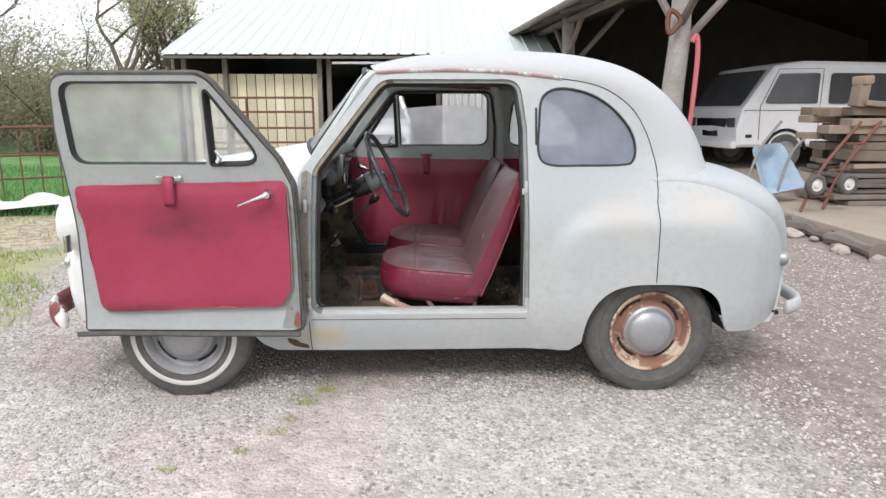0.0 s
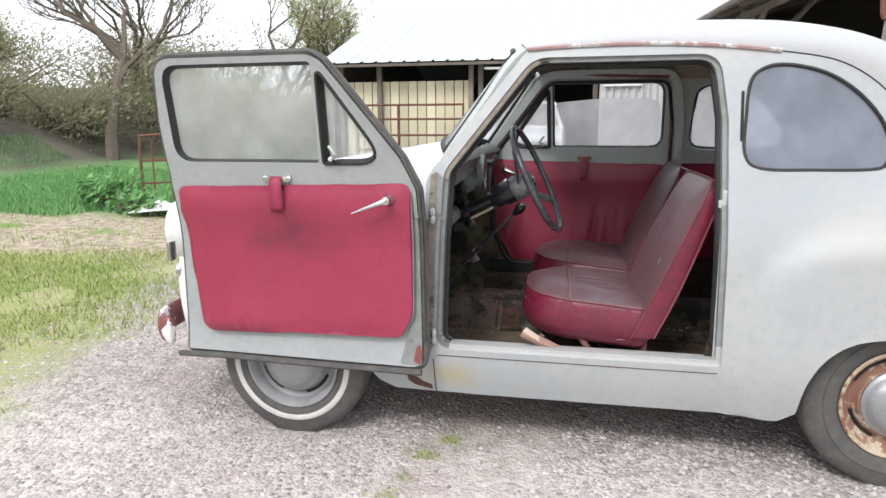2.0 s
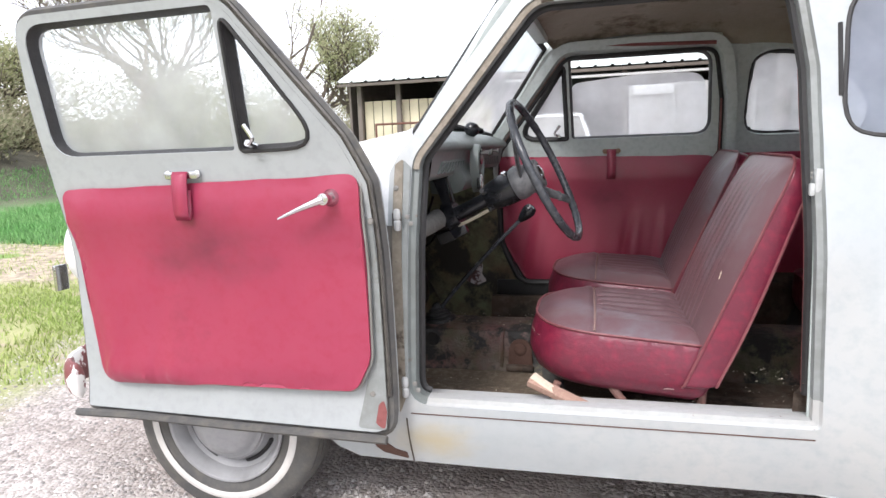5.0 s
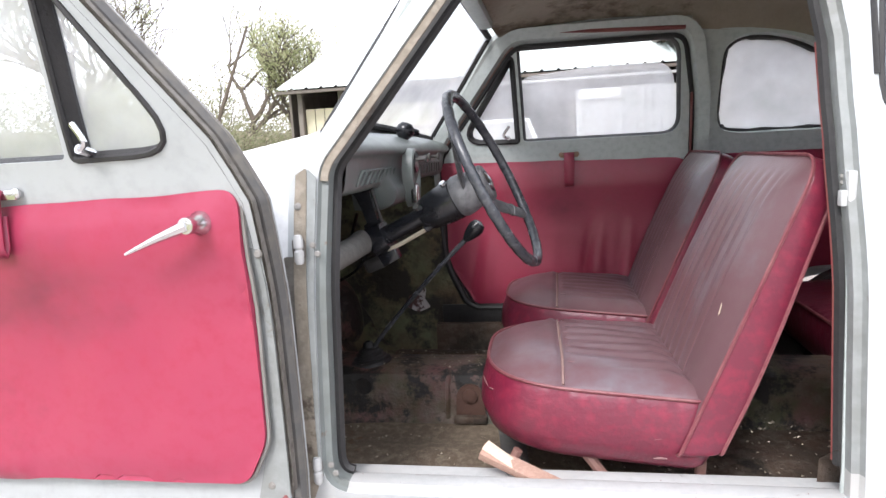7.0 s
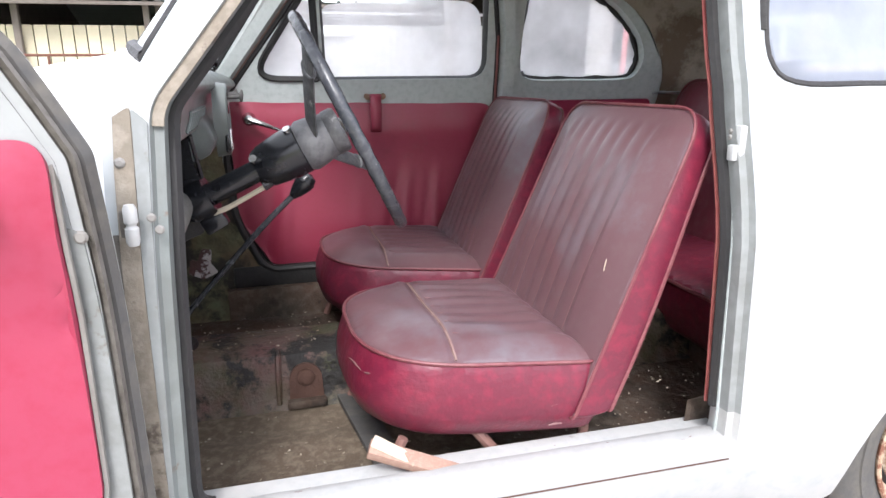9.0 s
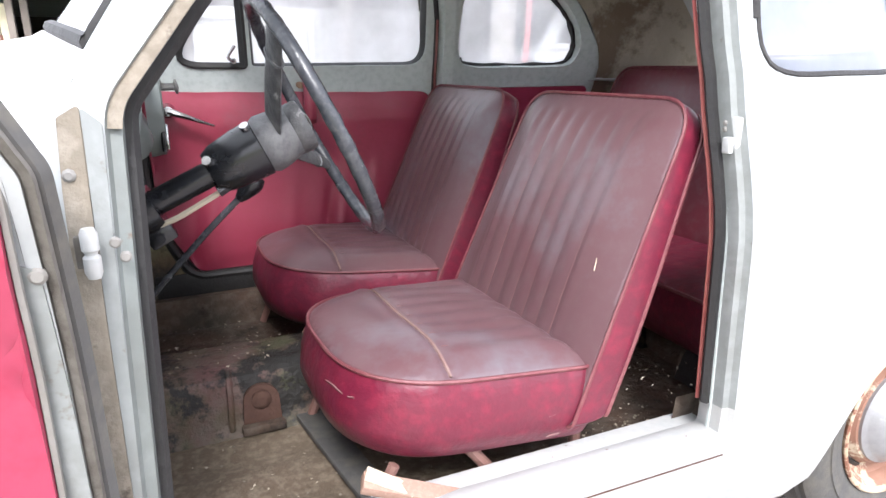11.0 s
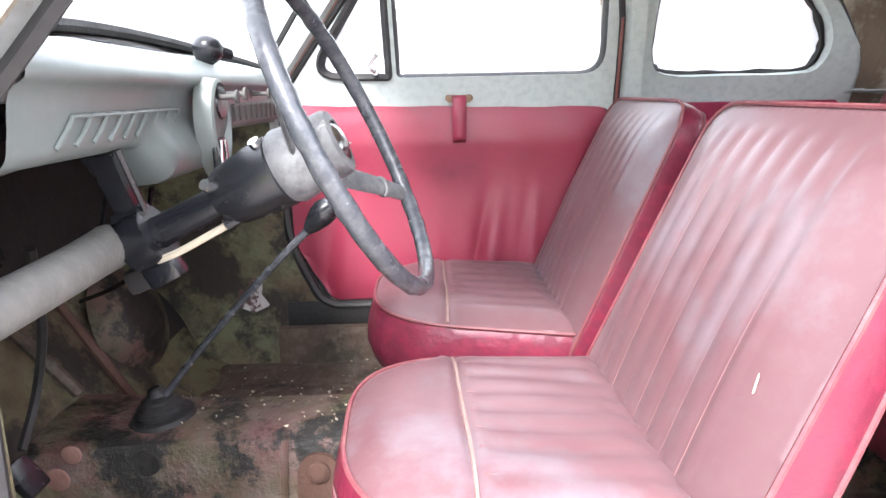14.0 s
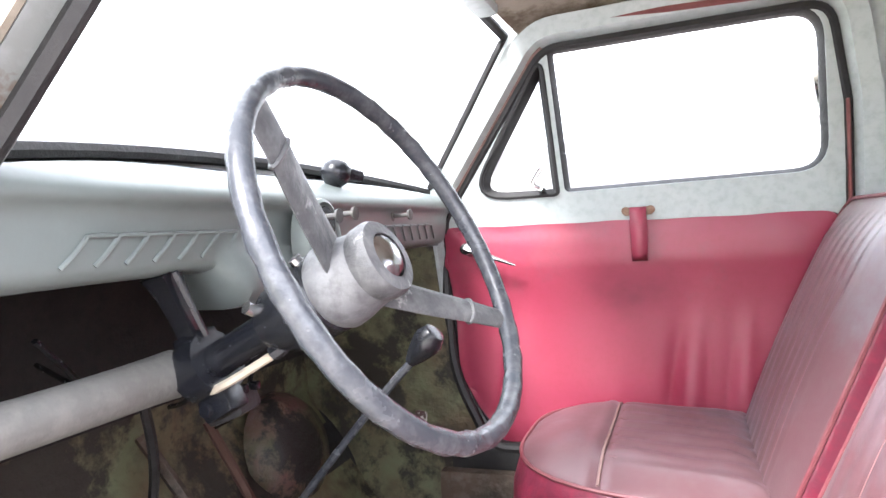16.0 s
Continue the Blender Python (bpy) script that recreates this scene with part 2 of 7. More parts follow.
HUBGREY = material("chalky_hub_plastic", (0.10, 0.105, 0.11), 0.5, second=(0.16, 0.16, 0.16), scale=14, fine=(0.05, 0.05, 0.055), fine_scale=60, bump=0.2)
SPOKEGREY = material("scuffed_black_spoke", (0.050, 0.052, 0.055), 0.45, second=(0.085, 0.086, 0.088), scale=14, fine=(0.15, 0.15, 0.15), fine_scale=45, bump=0.25, bump_scale=90, spots=(0.27, 0.27, 0.265), spot_scale=22, spot_level=0.62, soft=0.05)
TUBEGREY = material("oxidised_grey_tube", (0.24, 0.235, 0.22), 0.6, second=(0.15, 0.14, 0.12), scale=14, bump=0.2)
HEADLINER = material("stained_headlining", (0.34, 0.30, 0.24), 0.95, spots=(0.13, 0.095, 0.065), spot_scale=3.5, spot_level=0.53, soft=0.10, second=(0.25, 0.21, 0.16), scale=5, bump=0.4, bump_scale=40)
WOOD = material("split_pine", (0.33, 0.20, 0.15), 0.75, second=(0.26, 0.17, 0.13), scale=9, fine=(0.40, 0.27, 0.21), fine_scale=120, bump=0.3)
SPLITWOOD = material("fresh_split_wood", (0.56, 0.47, 0.37), 0.75, second=(0.48, 0.38, 0.29), scale=9, fine=(0.40, 0.31, 0.23), fine_scale=140, bump=0.3)
CLOTHWIRE = material("cream_cloth_wire", (0.45, 0.40, 0.31), 0.8, second=(0.35, 0.30, 0.22), scale=30)
MILKYGLASS = glass_material("milky_quarter_glass", 0.55, film=(0.50, 0.56, 0.68))
DUSTGLASS = glass_material("dusty_door_glass", 0.36, film=(0.86, 0.88, 0.88))
CLEARGLASS = glass_material("grimy_glass", 0.42, film=(0.86, 0.87, 0.89))


# dusty glass, its film raised to stand in for the white glare too
PANEGLASS = glass_material("dusty_glare_veiled_pane", 0.60, film=(0.90, 0.91, 0.92))
SCREENGLASS = glass_material("dusty_windscreen", 0.62, film=(0.86, 0.87, 0.88))


def stained(mat, name, at, size, colour):
    """A copy of mat with a soft smudge round a place: a stain, wear or painted fold shade."""
    m = mat.copy()
    m.name = name
    n, l = m.node_tree.nodes, m.node_tree.links
    b = n["Principled BSDF"]
    old = b.inputs["Base Color"].links[0].from_socket
    mp = n.new("ShaderNodeMapping")
    mp.vector_type = "TEXTURE"
    mp.inputs["Location"].default_value, mp.inputs["Scale"].default_value = at, size
    l.new(n.new("ShaderNodeTexCoord").outputs["Object"], mp.inputs[0])
    ln = n.new("ShaderNodeVectorMath")
    ln.operation = "LENGTH"
    l.new(mp.outputs[0], ln.inputs[0])
    tx = n.new("ShaderNodeTexNoise")
    tx.inputs["Scale"].default_value, tx.inputs["Detail"].default_value = 2.2, 6
    l.new(mp.outputs[0], tx.inputs[0])
    ad = n.new("ShaderNodeMath")
    l.new(ln.outputs["Value"], ad.inputs[0])
    l.new(tx.outputs[0], ad.inputs[1])
    r = n.new("ShaderNodeMapRange")
    r.interpolation_type = "SMOOTHSTEP"
    r.inputs[1].default_value, r.inputs[2].default_value, r.inputs[3].default_value, r.inputs[4].default_value = 0.45, 1.6, 0.85, 0.0
    l.new(ad.outputs[0], r.inputs[0])
    x = n.new("ShaderNodeMix")
    x.data_type = "RGBA"
    l.new(r.outputs[0], x.inputs[0])
    l.new(old, x.inputs[6])
    x.inputs[7].default_value = (*colour, 1)
    l.new(x.outputs[2], b.inputs["Base Color"])
    return m


SIDEPAINT = stained(stained(PAINT, "sill_stained_grey_paint", (-0.40, -0.62, 0.27), (0.13, 1.5, 0.07), (0.40, 0.345, 0.22)), "stained_grey_side_paint", (0.85, -0.6, 0.80), (0.22, 1.5, 0.13), (0.42, 0.41, 0.38))
WINGPAINT = stained(PAINT, "faded_rear_wing_paint", (1.25, -0.6, 0.82), (0.24, 1.5, 0.12), (0.44, 0.415, 0.375))
FARVINYL = material("dust_dulled_red_vinyl", (0.265, 0.033, 0.066), 0.38, spec=0.48, second=(0.32, 0.046, 0.076), scale=3, fine=(0.265, 0.035, 0.060), fine_scale=70, bump=0.10, bump_scale=420, spots=(0.20, 0.060, 0.080), spot_scale=3, spot_level=0.56, soft=0.2)
# two dark streaks paint the shade of the folds; the third is a hand stain
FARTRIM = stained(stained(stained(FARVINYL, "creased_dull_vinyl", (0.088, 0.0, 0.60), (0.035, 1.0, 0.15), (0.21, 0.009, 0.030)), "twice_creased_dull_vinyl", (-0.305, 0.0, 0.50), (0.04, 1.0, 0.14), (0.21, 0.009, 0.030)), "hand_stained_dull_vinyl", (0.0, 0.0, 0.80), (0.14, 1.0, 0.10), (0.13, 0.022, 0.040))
TRIMVINYL = stained(VINYL, "hand_stained_red_vinyl", (0.02, 0.0, 0.79), (0.25, 1.0, 0.17), (0.075, 0.018, 0.032))


# ---- mesh helpers ----
def root(name, at=(0, 0, 0), **tags):
    ob = new(name)
    ob.empty_display_size = 0.1
    ob.location = at
    return tagged(ob, **tags)


def part(name, bm, mat, parent=None, label="", smooth=True, kind="", angle=38):
    me = bpy.data.meshes.new(name)
    bmesh.ops.recalc_face_normals(bm, faces=bm.faces[:])
    up, off = parent, Vector((0, 0, 0))
    while up:
        off, up = off + up.location, up.parent
    bm.transform(Matrix.Translation(-off))
    bm.to_mesh(me)
    bm.free()
    me.materials.append(mat)
    if smooth:
        me.shade_smooth()
        me.set_sharp_from_angle(angle=radians(angle))
    ob = new(name, me)
    if parent:
        ob.parent = parent
    return tagged(ob, label=label, kind=kind)


def B():
    return bmesh.new()


def box(bm, c, s, bev=0.0, rot=None, taper=None):
    """A box centred at c with sides s, bevelled and turned by rot (degrees)."""
    r = bmesh.ops.create_cube(bm, size=1.0)
    vs = r["verts"]
    m = pose(*c, *(rot or (0, 0, 0))) @ Matrix.Diagonal((*s, 1))
    bmesh.ops.transform(bm, matrix=m, verts=vs)
    if bev:
        es = list({e for v in vs for e in v.link_edges})
        bmesh.ops.bevel(bm, geom=es, offset=bev, segments=2, affect="EDGES", profile=0.6)
    return bm


def smooth_path(pts, n=8, closed=False):
    """Catmull-Rom through the points."""
    p = [Vector(q) for q in pts]
    k = len(p)
    out = []
    for i in range(k if closed else k - 1):
        a, b, c, d = (p[(i + j) % k] if closed else p[min(max(i + j, 0), k - 1)] for j in (-1, 0, 1, 2))
        for s in range(n):
            t = s / n
            out.append(0.5 * (2 * b + (c - a) * t + (2 * a - 5 * b + 4 * c - d) * t * t + (3 * b - a - 3 * c + d) * t ** 3))
    if not closed:
        out.append(p[-1])
    return out


def tube(bm, pts, r, seg=8, closed=False, flat=1.0):
    """A swept tube; r is a number or a list, one for each point."""
    p = [Vector(q) for q in pts]
    n = len(p)
    rings, up = [], None
    for i in range(n):
        t = (p[(i + 1) % n] - p[i - 1]) if closed else (p[min(i + 1, n - 1)] - p[max(i - 1, 0)])
        t.normalize()
        if up is None:
            up = t.orthogonal()
        up = (up - t * up.dot(t)).normalized()
        side = t.cross(up)
        q = r[i] if isinstance(r, (list, tuple)) else r
        rings.append([bm.verts.new(p[i] + (up * math.cos(a) * flat + side * math.sin(a)) * q) for a in (2 * math.pi * k / seg for k in range(seg))])
    for i in range(n if closed else n - 1):
        a, b = rings[i], rings[(i + 1) % n]
        for k in range(seg):
            bm.faces.new((a[k], a[(k + 1) % seg], b[(k + 1) % seg], b[k]))
    if not closed:
        bm.faces.new(rings[0][::-1])
        bm.faces.new(rings[-1])
    return bm


def lathe(bm, profile, m=None, seg=40):
    """Turns (radius, height) points about z, then places the result by m."""
    m = m or Matrix.Identity(4)
    rings = []
    for r, h in profile:
        if r < 1e-5:
            rings.append([bm.verts.new(m @ Vector((0, 0, h)))])
        else:
            rings.append([bm.verts.new(m @ Vector((r * math.cos(a), r * math.sin(a), h))) for a in (2 * math.pi * k / seg for k in range(seg))])
    for a, b in zip(rings, rings[1:]):
        for k in range(seg):
            q = [a[k % len(a)], a[(k + 1) % len(a)], b[(k + 1) % len(b)], b[k % len(b)]]
            q = list(dict.fromkeys(q))
            if len(q) > 2:
                bm.faces.new(q)
    return bm


def grid(bm, rows, closed=False):
    vs = [[bm.verts.new(q) for q in row] for row in rows]
    for a, b in zip(vs, vs[1:]):
        k = len(a)
        for i in range(k if closed else k - 1):
            f = [a[i], a[(i + 1) % k], b[(i + 1) % k], b[i]]
            if len({v.co.to_tuple(5) for v in f}) > 2:
                bm.faces.new(f)
    return bm


def thick(bm, t):
    """Gives an open skin a thickness t on its back."""
    bmesh.ops.dissolve_degenerate(bm, dist=1e-5, edges=bm.edges[:])
    bmesh.ops.recalc_face_normals(bm, faces=bm.faces[:])
    bm.normal_update()
    faces, verts = bm.faces[:], bm.verts[:]
    rim = [(e.verts[0], e.verts[1]) for e in bm.edges if len(e.link_faces) == 1]
    twin = {v: bm.verts.new(v.co - v.normal * t) for v in verts}
    for f in faces:
        bm.faces.new([twin[v] for v in reversed(f.verts)])
    for p, q in rim:
        bm.faces.new((p, q, twin[q], twin[p]))
    return bm


def rpoly(pts, seg=6):
    """A polygon of (x, z[, radius]) with rounded corners."""
    out, n = [], len(pts)
    for i in range(n):
        p, a, b = Vector(pts[i][:2]), Vector(pts[i - 1][:2]), Vector(pts[(i + 1) % n][:2])
        r = pts[i][2] if len(pts[i]) > 2 else 0
        if not r:
            out.append(p)
            continue
        u, v = (a - p), (b - p)
        ang = u.angle(v)
        d = min(r / max(math.tan(ang / 2), 1e-3), u.length * 0.49, v.length * 0.49)
        s, e = p + u.normalized() * d, p + v.normalized() * d
        for k in range(seg + 1):
            t = k / seg
            out.append(s * (1 - t) ** 2 + p * 2 * t * (1 - t) + e * t * t)
    return out


def area2(p):
    return sum(p[i - 1].x * p[i].y - p[i].x * p[i - 1].y for i in range(len(p)))


def inset(poly, d):
    """Moves a polygon's outline inwards by d."""
    n, out = len(poly), []
    s = 1 if area2(poly) > 0 else -1
    for i in range(n):
        a, b = (poly[i] - poly[i - 1]), (poly[(i + 1) % n] - poly[i])
        if a.length < 1e-6 or b.length < 1e-6:
            out.append(poly[i].copy())
            continue
        na, nb = Vector((-a.y, a.x)).normalized() * s, Vector((-b.y, b.x)).normalized() * s
        m = (na + nb)
        m = m / max(m.length_squared / 2, 0.5)
        out.append(poly[i] + m * d)
    return out


def dense(poly, step):
    out = []
    for i in range(len(poly)):
        a, b = poly[i], poly[(i + 1) % len(poly)]
        k = max(1, int((b - a).length / step))
        out += [a.lerp(b, j / k) for j in range(k)]
    return out


def inside(p, poly):
    r = False
    for i in range(len(poly)):
        a, b = poly[i - 1], poly[i]
        if (a.y > p.y) != (b.y > p.y) and p.x < (b.x - a.x) * (p.y - a.y) / (b.y - a.y) + a.x:
            r = not r
    return r


def edge_dist(p, polys):
    best = 9.0
    for poly in polys:
        for i in range(len(poly)):
            a, b = poly[i - 1], poly[i]
            ab = b - a
            t = max(0, min(1, (p - a).dot(ab) / max(ab.length_squared, 1e-12)))
            best = min(best, (a + ab * t - p).length)
    return best


def sheet(bm, outline, holes, place, step=0.03, drop=()):
    """A flat outline with holes, filled with a fine net and put into space by place(u, v)."""
    from mathutils import geometry
    loops = [dense(outline, step)] + [dense(h, step) for h in holes]
    pts, edges = [], []
    for lp in loops:
        k = len(pts)
        pts += lp
        edges += [(k + i, k + (i + 1) % len(lp)) for i in range(len(lp))]
    xs, ys = [p.x for p in outline], [p.y for p in outline]
    nx, ny = int((max(xs) - min(xs)) / step) + 1, int((max(ys) - min(ys)) / step) + 1
    for i in range(nx + 1):
        for j in range(ny + 1):
            p = Vector((min(xs) + (i + 0.37 + 0.25 * (j % 2)) * step, min(ys) + (j + 0.41) * step))
            if inside(p, outline) and not any(inside(p, h) for h in holes) and edge_dist(p, loops) > step * 0.45:
                pts.append(p)
    v2, _, f2, *_ = geometry.delaunay_2d_cdt(pts, edges, [], 0, 1e-5)
    vs = [bm.verts.new(place(p.x, p.y)) for p in v2]
    for f in f2:
        c = sum((v2[i] for i in f), Vector((0, 0))) / len(f)
        if inside(c, outline) and not any(inside(c, h) for h in holes):
            bm.faces.new([vs[i] for i in f])
    for v in [v for v in bm.verts if not v.link_faces]:
        bm.verts.remove(v)
    return bm


def band(bm, polys):
    """A closed strip through loops of equal length, given as 3D points."""
    return grid(bm, polys, closed=True)


def sstep(a, b, x):
    t = max(0.0, min(1.0, (x - a) / (b - a)))
    return t * t * (3 - 2 * t)


# ---- the car: shape ----
def flank(x, z):
    """Half width of the body at x (rearwards) and height z."""
    y = 0.667 - 0.055 * sstep(0.72, 1.06, z) - 0.2 * max(0, z - 1.0) - 0.9 * max(0, 0.45 - z) ** 2 - 0.8 * max(0, z - 1.3) ** 2
    y -= 0.10 * max(0, (x - 0.5) / 0.55) ** 2 * sstep(0.78, 1.1, z)
    y -= 0.05 * sstep(-0.35, -0.8, x) * sstep(0.5, 0.8, z)
    if x > 0.5:
        d = abs((x - 1.03) / 0.49) ** 3.2 + (max(0, z - 0.5) / 0.33) ** 3.2
        y += 0.034 * (1 - sstep(0.55, 1.12, d))
    if x > 1.0:
        y *= 1 - 0.32 * ((x - 1.0) / 0.66) ** 4
        y -= 0.02 * sstep(0.62, 0.95, z) * sstep(1.0, 1.25, x)
    if x < -0.9:
        y -= 0.24 * ((-0.9 - x) / 0.7) ** 2.6
    return y


def along(keys, n):
    """n + 1 points evenly spread over a smooth line through keys."""
    p = smooth_path([(*k, 0) if len(k) == 2 else k for k in keys], 12)
    s = [0.0]
    for a, b in zip(p, p[1:]):
        s.append(s[-1] + (b - a).length)
    out, j = [], 0
    for i in range(n + 1):
        d = s[-1] * i / n
        while j < len(p) - 2 and s[j + 1] < d:
            j += 1
        out.append(p[j].lerp(p[j + 1], (d - s[j]) / max(s[j + 1] - s[j], 1e-9)))
    return out


def keyed(keys, n=6):
    return [Vector((q.x, q.y)) for q in smooth_path([(*k, 0) for k in keys], n)]


GUTTER = [(-0.170, 1.378), (0.0, 1.386), (0.2, 1.387), (0.4, 1.377), (0.6, 1.355), (0.77, 1.322), (0.905, 1.240), (0.980, 1.13), (1.012, 1.03), (1.02, 0.93)]
CROWN = [(-0.215, 1.425), (-0.05, 1.466), (0.2, 1.49), (0.45, 1.496), (0.7, 1.482), (0.92, 1.435), (1.09, 1.355), (1.22, 1.245), (1.32, 1.11), (1.375, 0.965)]
DOORWAY = rpoly([(-0.458, 0.375, 0.06), (-0.436, 0.985, 0.08), (-0.150, 1.352, 0.10), (0.425, 1.352, 0.075), (0.455, 1.15), (0.472, 0.375, 0.015)])
QWINDOW = [Vector((q.x, q.y)) for q in smooth_path([(0.503, 1.045, 0), (0.504, 1.16, 0), (0.514, 1.265, 0), (0.555, 1.306, 0), (0.62, 1.314, 0), (0.71, 1.296, 0), (0.785, 1.260, 0), (0.85, 1.208, 0), (0.905, 1.14, 0), (0.927, 1.07, 0), (0.912, 1.015, 0), (0.865, 0.999, 0), (0.70, 0.998, 0), (0.55, 1.002, 0)], 4, True)]
ARCH_R0 = [(0.702, 0.235), (0.715, 0.34), (0.755, 0.425), (0.82, 0.48), (0.90, 0.503), (1.0, 0.507)]
ARCH_R20 = [(1.0, 0.507), (1.12, 0.503), (1.21, 0.485), (1.275, 0.43), (1.31, 0.33), (1.34, 0.285)]
ARCH_R, ARCH_R2 = ([tuple(p) for p in keyed(a, 4)] for a in (ARCH_R0, ARCH_R20))
car = root("vintage_car", label="weathered pale grey two-door vintage saloon, driver's door wide open", category="car")


def side_place(sg, off=0.0):
    return lambda x, z: Vector((x, sg * (flank(x, z) - off), z))


def loop3(poly, sg, off):
    return [Vector((p.x, sg * (flank(p.x, p.y) - off), p.y)) for p in poly]


def shell_side(sg):
    """One side of the body between the front wing and the rear wing, with its openings."""
    side = [Vector(p) for p in ((-0.50, 0.33), (-0.715, 0.33), (-0.715, 0.285), (-0.675, 0.23), (-0.618, 0.199), (-0.30, 0.195), (0.20, 0.196), (0.655, 0.199))]
    side += [Vector(p) for p in ARCH_R] + [Vector((1.0, 0.7)), Vector((1.0, 0.93))]
    side += [Vector(p) for p in (keyed(GUTTER[::-1], 5))]
    side += [Vector(p) for p in ((-0.30, 1.213), (-0.415, 1.068), (-0.478, 0.985), (-0.497, 0.95))]
    qwin = QWINDOW if sg < 0 else [Vector((p.x + 0.013, p.y + 0.008)) for p in inset(QWINDOW, 0.010)]
    bm = sheet(B(), side, [DOORWAY, qwin], side_place(sg), 0.035)
    part("body_side", thick(bm, 0.004), SIDEPAINT, car)
    jamb = dense(DOORWAY, 0.05)
    rows = [loop3(inset(jamb, d), sg, o) for d, o in ((0.0, 0.001), (0.004, 0.012), (0.016, 0.014), (0.018, 0.045), (0.004, 0.075), (-0.03, 0.078))]
    jb = part("door_jamb", band(B(), rows), INPAINT if sg > 0 else JAMBPAINT, car, "dirty grey door surround")
    for extra in (SILLPAINT, HINGEFACE):
        jb.data.materials.append(extra)
    for p in jb.data.polygons:
        if sg < 0:
            p.material_index = 1 if p.center.z < 0.42 and p.center.x > -0.41 else 2 if p.center.x < -0.30 and p.center.z < 0.99 else 0
    pl = rpoly([(-0.555, 0.345, 0.01), (-0.540, 0.70, 0.02), (-0.505, 0.825, 0.01), (-0.463, 0.825, 0.004), (-0.462, 0.40, 0.01)])
    part("hinge_pillar", thick(sheet(B(), pl, [], side_place(sg, -0.003), 0.05), 0.002), POSTGRIME, car, "grimy grey-brown hinge pillar strip")
    hp = rpoly([(-0.484, 0.345, 0.004), (-0.483, 0.90, 0.01), (-0.480, 0.972, 0.004), (-0.458, 0.985, 0.004), (-0.461, 0.40, 0.004)])
    fp = rpoly([(-0.4605, 0.405, 0.002), (-0.4572, 0.982, 0.002), (-0.4385, 0.965, 0.004), (-0.4460, 0.70), (-0.4555, 0.42, 0.002)])
    part("hinge_post_face", thick(sheet(B(), fp, [], side_place(sg, -0.005), 0.05), 0.002), JAMBPAINT, car, "dirty grey face beside the hinges")
    hp = part("hinge_plate", thick(sheet(B(), hp, [], side_place(sg, -0.006), 0.05), 0.002), PILLARSTRIP, car, "tan weathered plate behind the hinges")
    part("bolt", lathe(B(), [(0.007, 0), (0.007, 0.003), (0.004, 0.006), (0, 0.006)], pose(-0.475, sg * (flank(-0.475, 0.915) + 0.006), 0.915, -sg * 90, 0, 0), 8), TUBEGREY, hp)
    if sg > 0:
        lip = loop3(inset(jamb, 0.010), sg, 0.051)
        k1 = min(range(len(lip)), key=lambda i: lip[i].z)
        part("pillar_lip", tube(B(), [q for q in lip[k1:] + lip[:k1] if q.x < -0.14 and q.z > 0.97], 0.0075, 8), PINKSTRIP, car, "faded pinkish strip down the screen pillar")
    ring = loop3(inset(jamb, 0.022), sg, 0.047)
    k0 = min(range(len(ring)), key=lambda i: ring[i].z + 0.2 * abs(ring[i].x))
    ring = [q for q in ring[k0:] + ring[:k0] if q.z > 0.41 or q.x < -0.40]
    part("door_seal", tube(B(), ring, 0.010, 6), RUBBER, car, "perished black rubber door seal")
    q = dense(qwin, 0.03)
    rag_ = random.Random(4)
    part("window_rubber", tube(B(), loop3(q, sg, 0.003), [rag_.uniform(0.007, 0.014) for _ in q] if sg > 0 else 0.006, 6, True), RUBBER, car, "ragged black window rubber")
    bm = sheet(B(), inset(q, 0.002), [], side_place(sg, 0.006), 0.06)
    ob = part("quarter_glass", bm, PANEGLASS if sg > 0 else MILKYGLASS, car, "milky quarter window glass")
    ob.visible_shadow = False
    inner = [Vector(p) for p in ((0.45, 0.34), (0.70, 0.34), (0.74, 0.46), (0.85, 0.53), (1.02, 0.53), (1.02, 1.03))] + [Vector(p) for p in keyed([(0.965, 1.12), (0.885, 1.228), (0.76, 1.300), (0.6, 1.335), (0.44, 1.34)], 4)]
    part("inner_quarter", thick(sheet(B(), inner, [inset(q, -0.006)], side_place(sg, 0.035), 0.05), 0.003), INPAINT, car, "grey-green inner quarter panel")
    part("window_reveal", band(B(), [loop3(inset(q, 0.0), sg, 0.006), loop3(inset(q, -0.006), sg, 0.036)]), INPAINT, car)
    trim = rpoly([(0.49, 0.40, 0.02), (0.49, 0.945, 0.01), (1.0, 0.945, 0.02), (1.0, 0.55, 0.05), (0.85, 0.54, 0.05), (0.72, 0.44, 0.05), (0.70, 0.40)])
    part("quarter_trim", thick(sheet(B(), trim, [], side_place(sg, 0.043), 0.06), 0.006), VINYL, car, "red vinyl rear quarter trim")


for sg in (-1, 1):
    shell_side(sg)


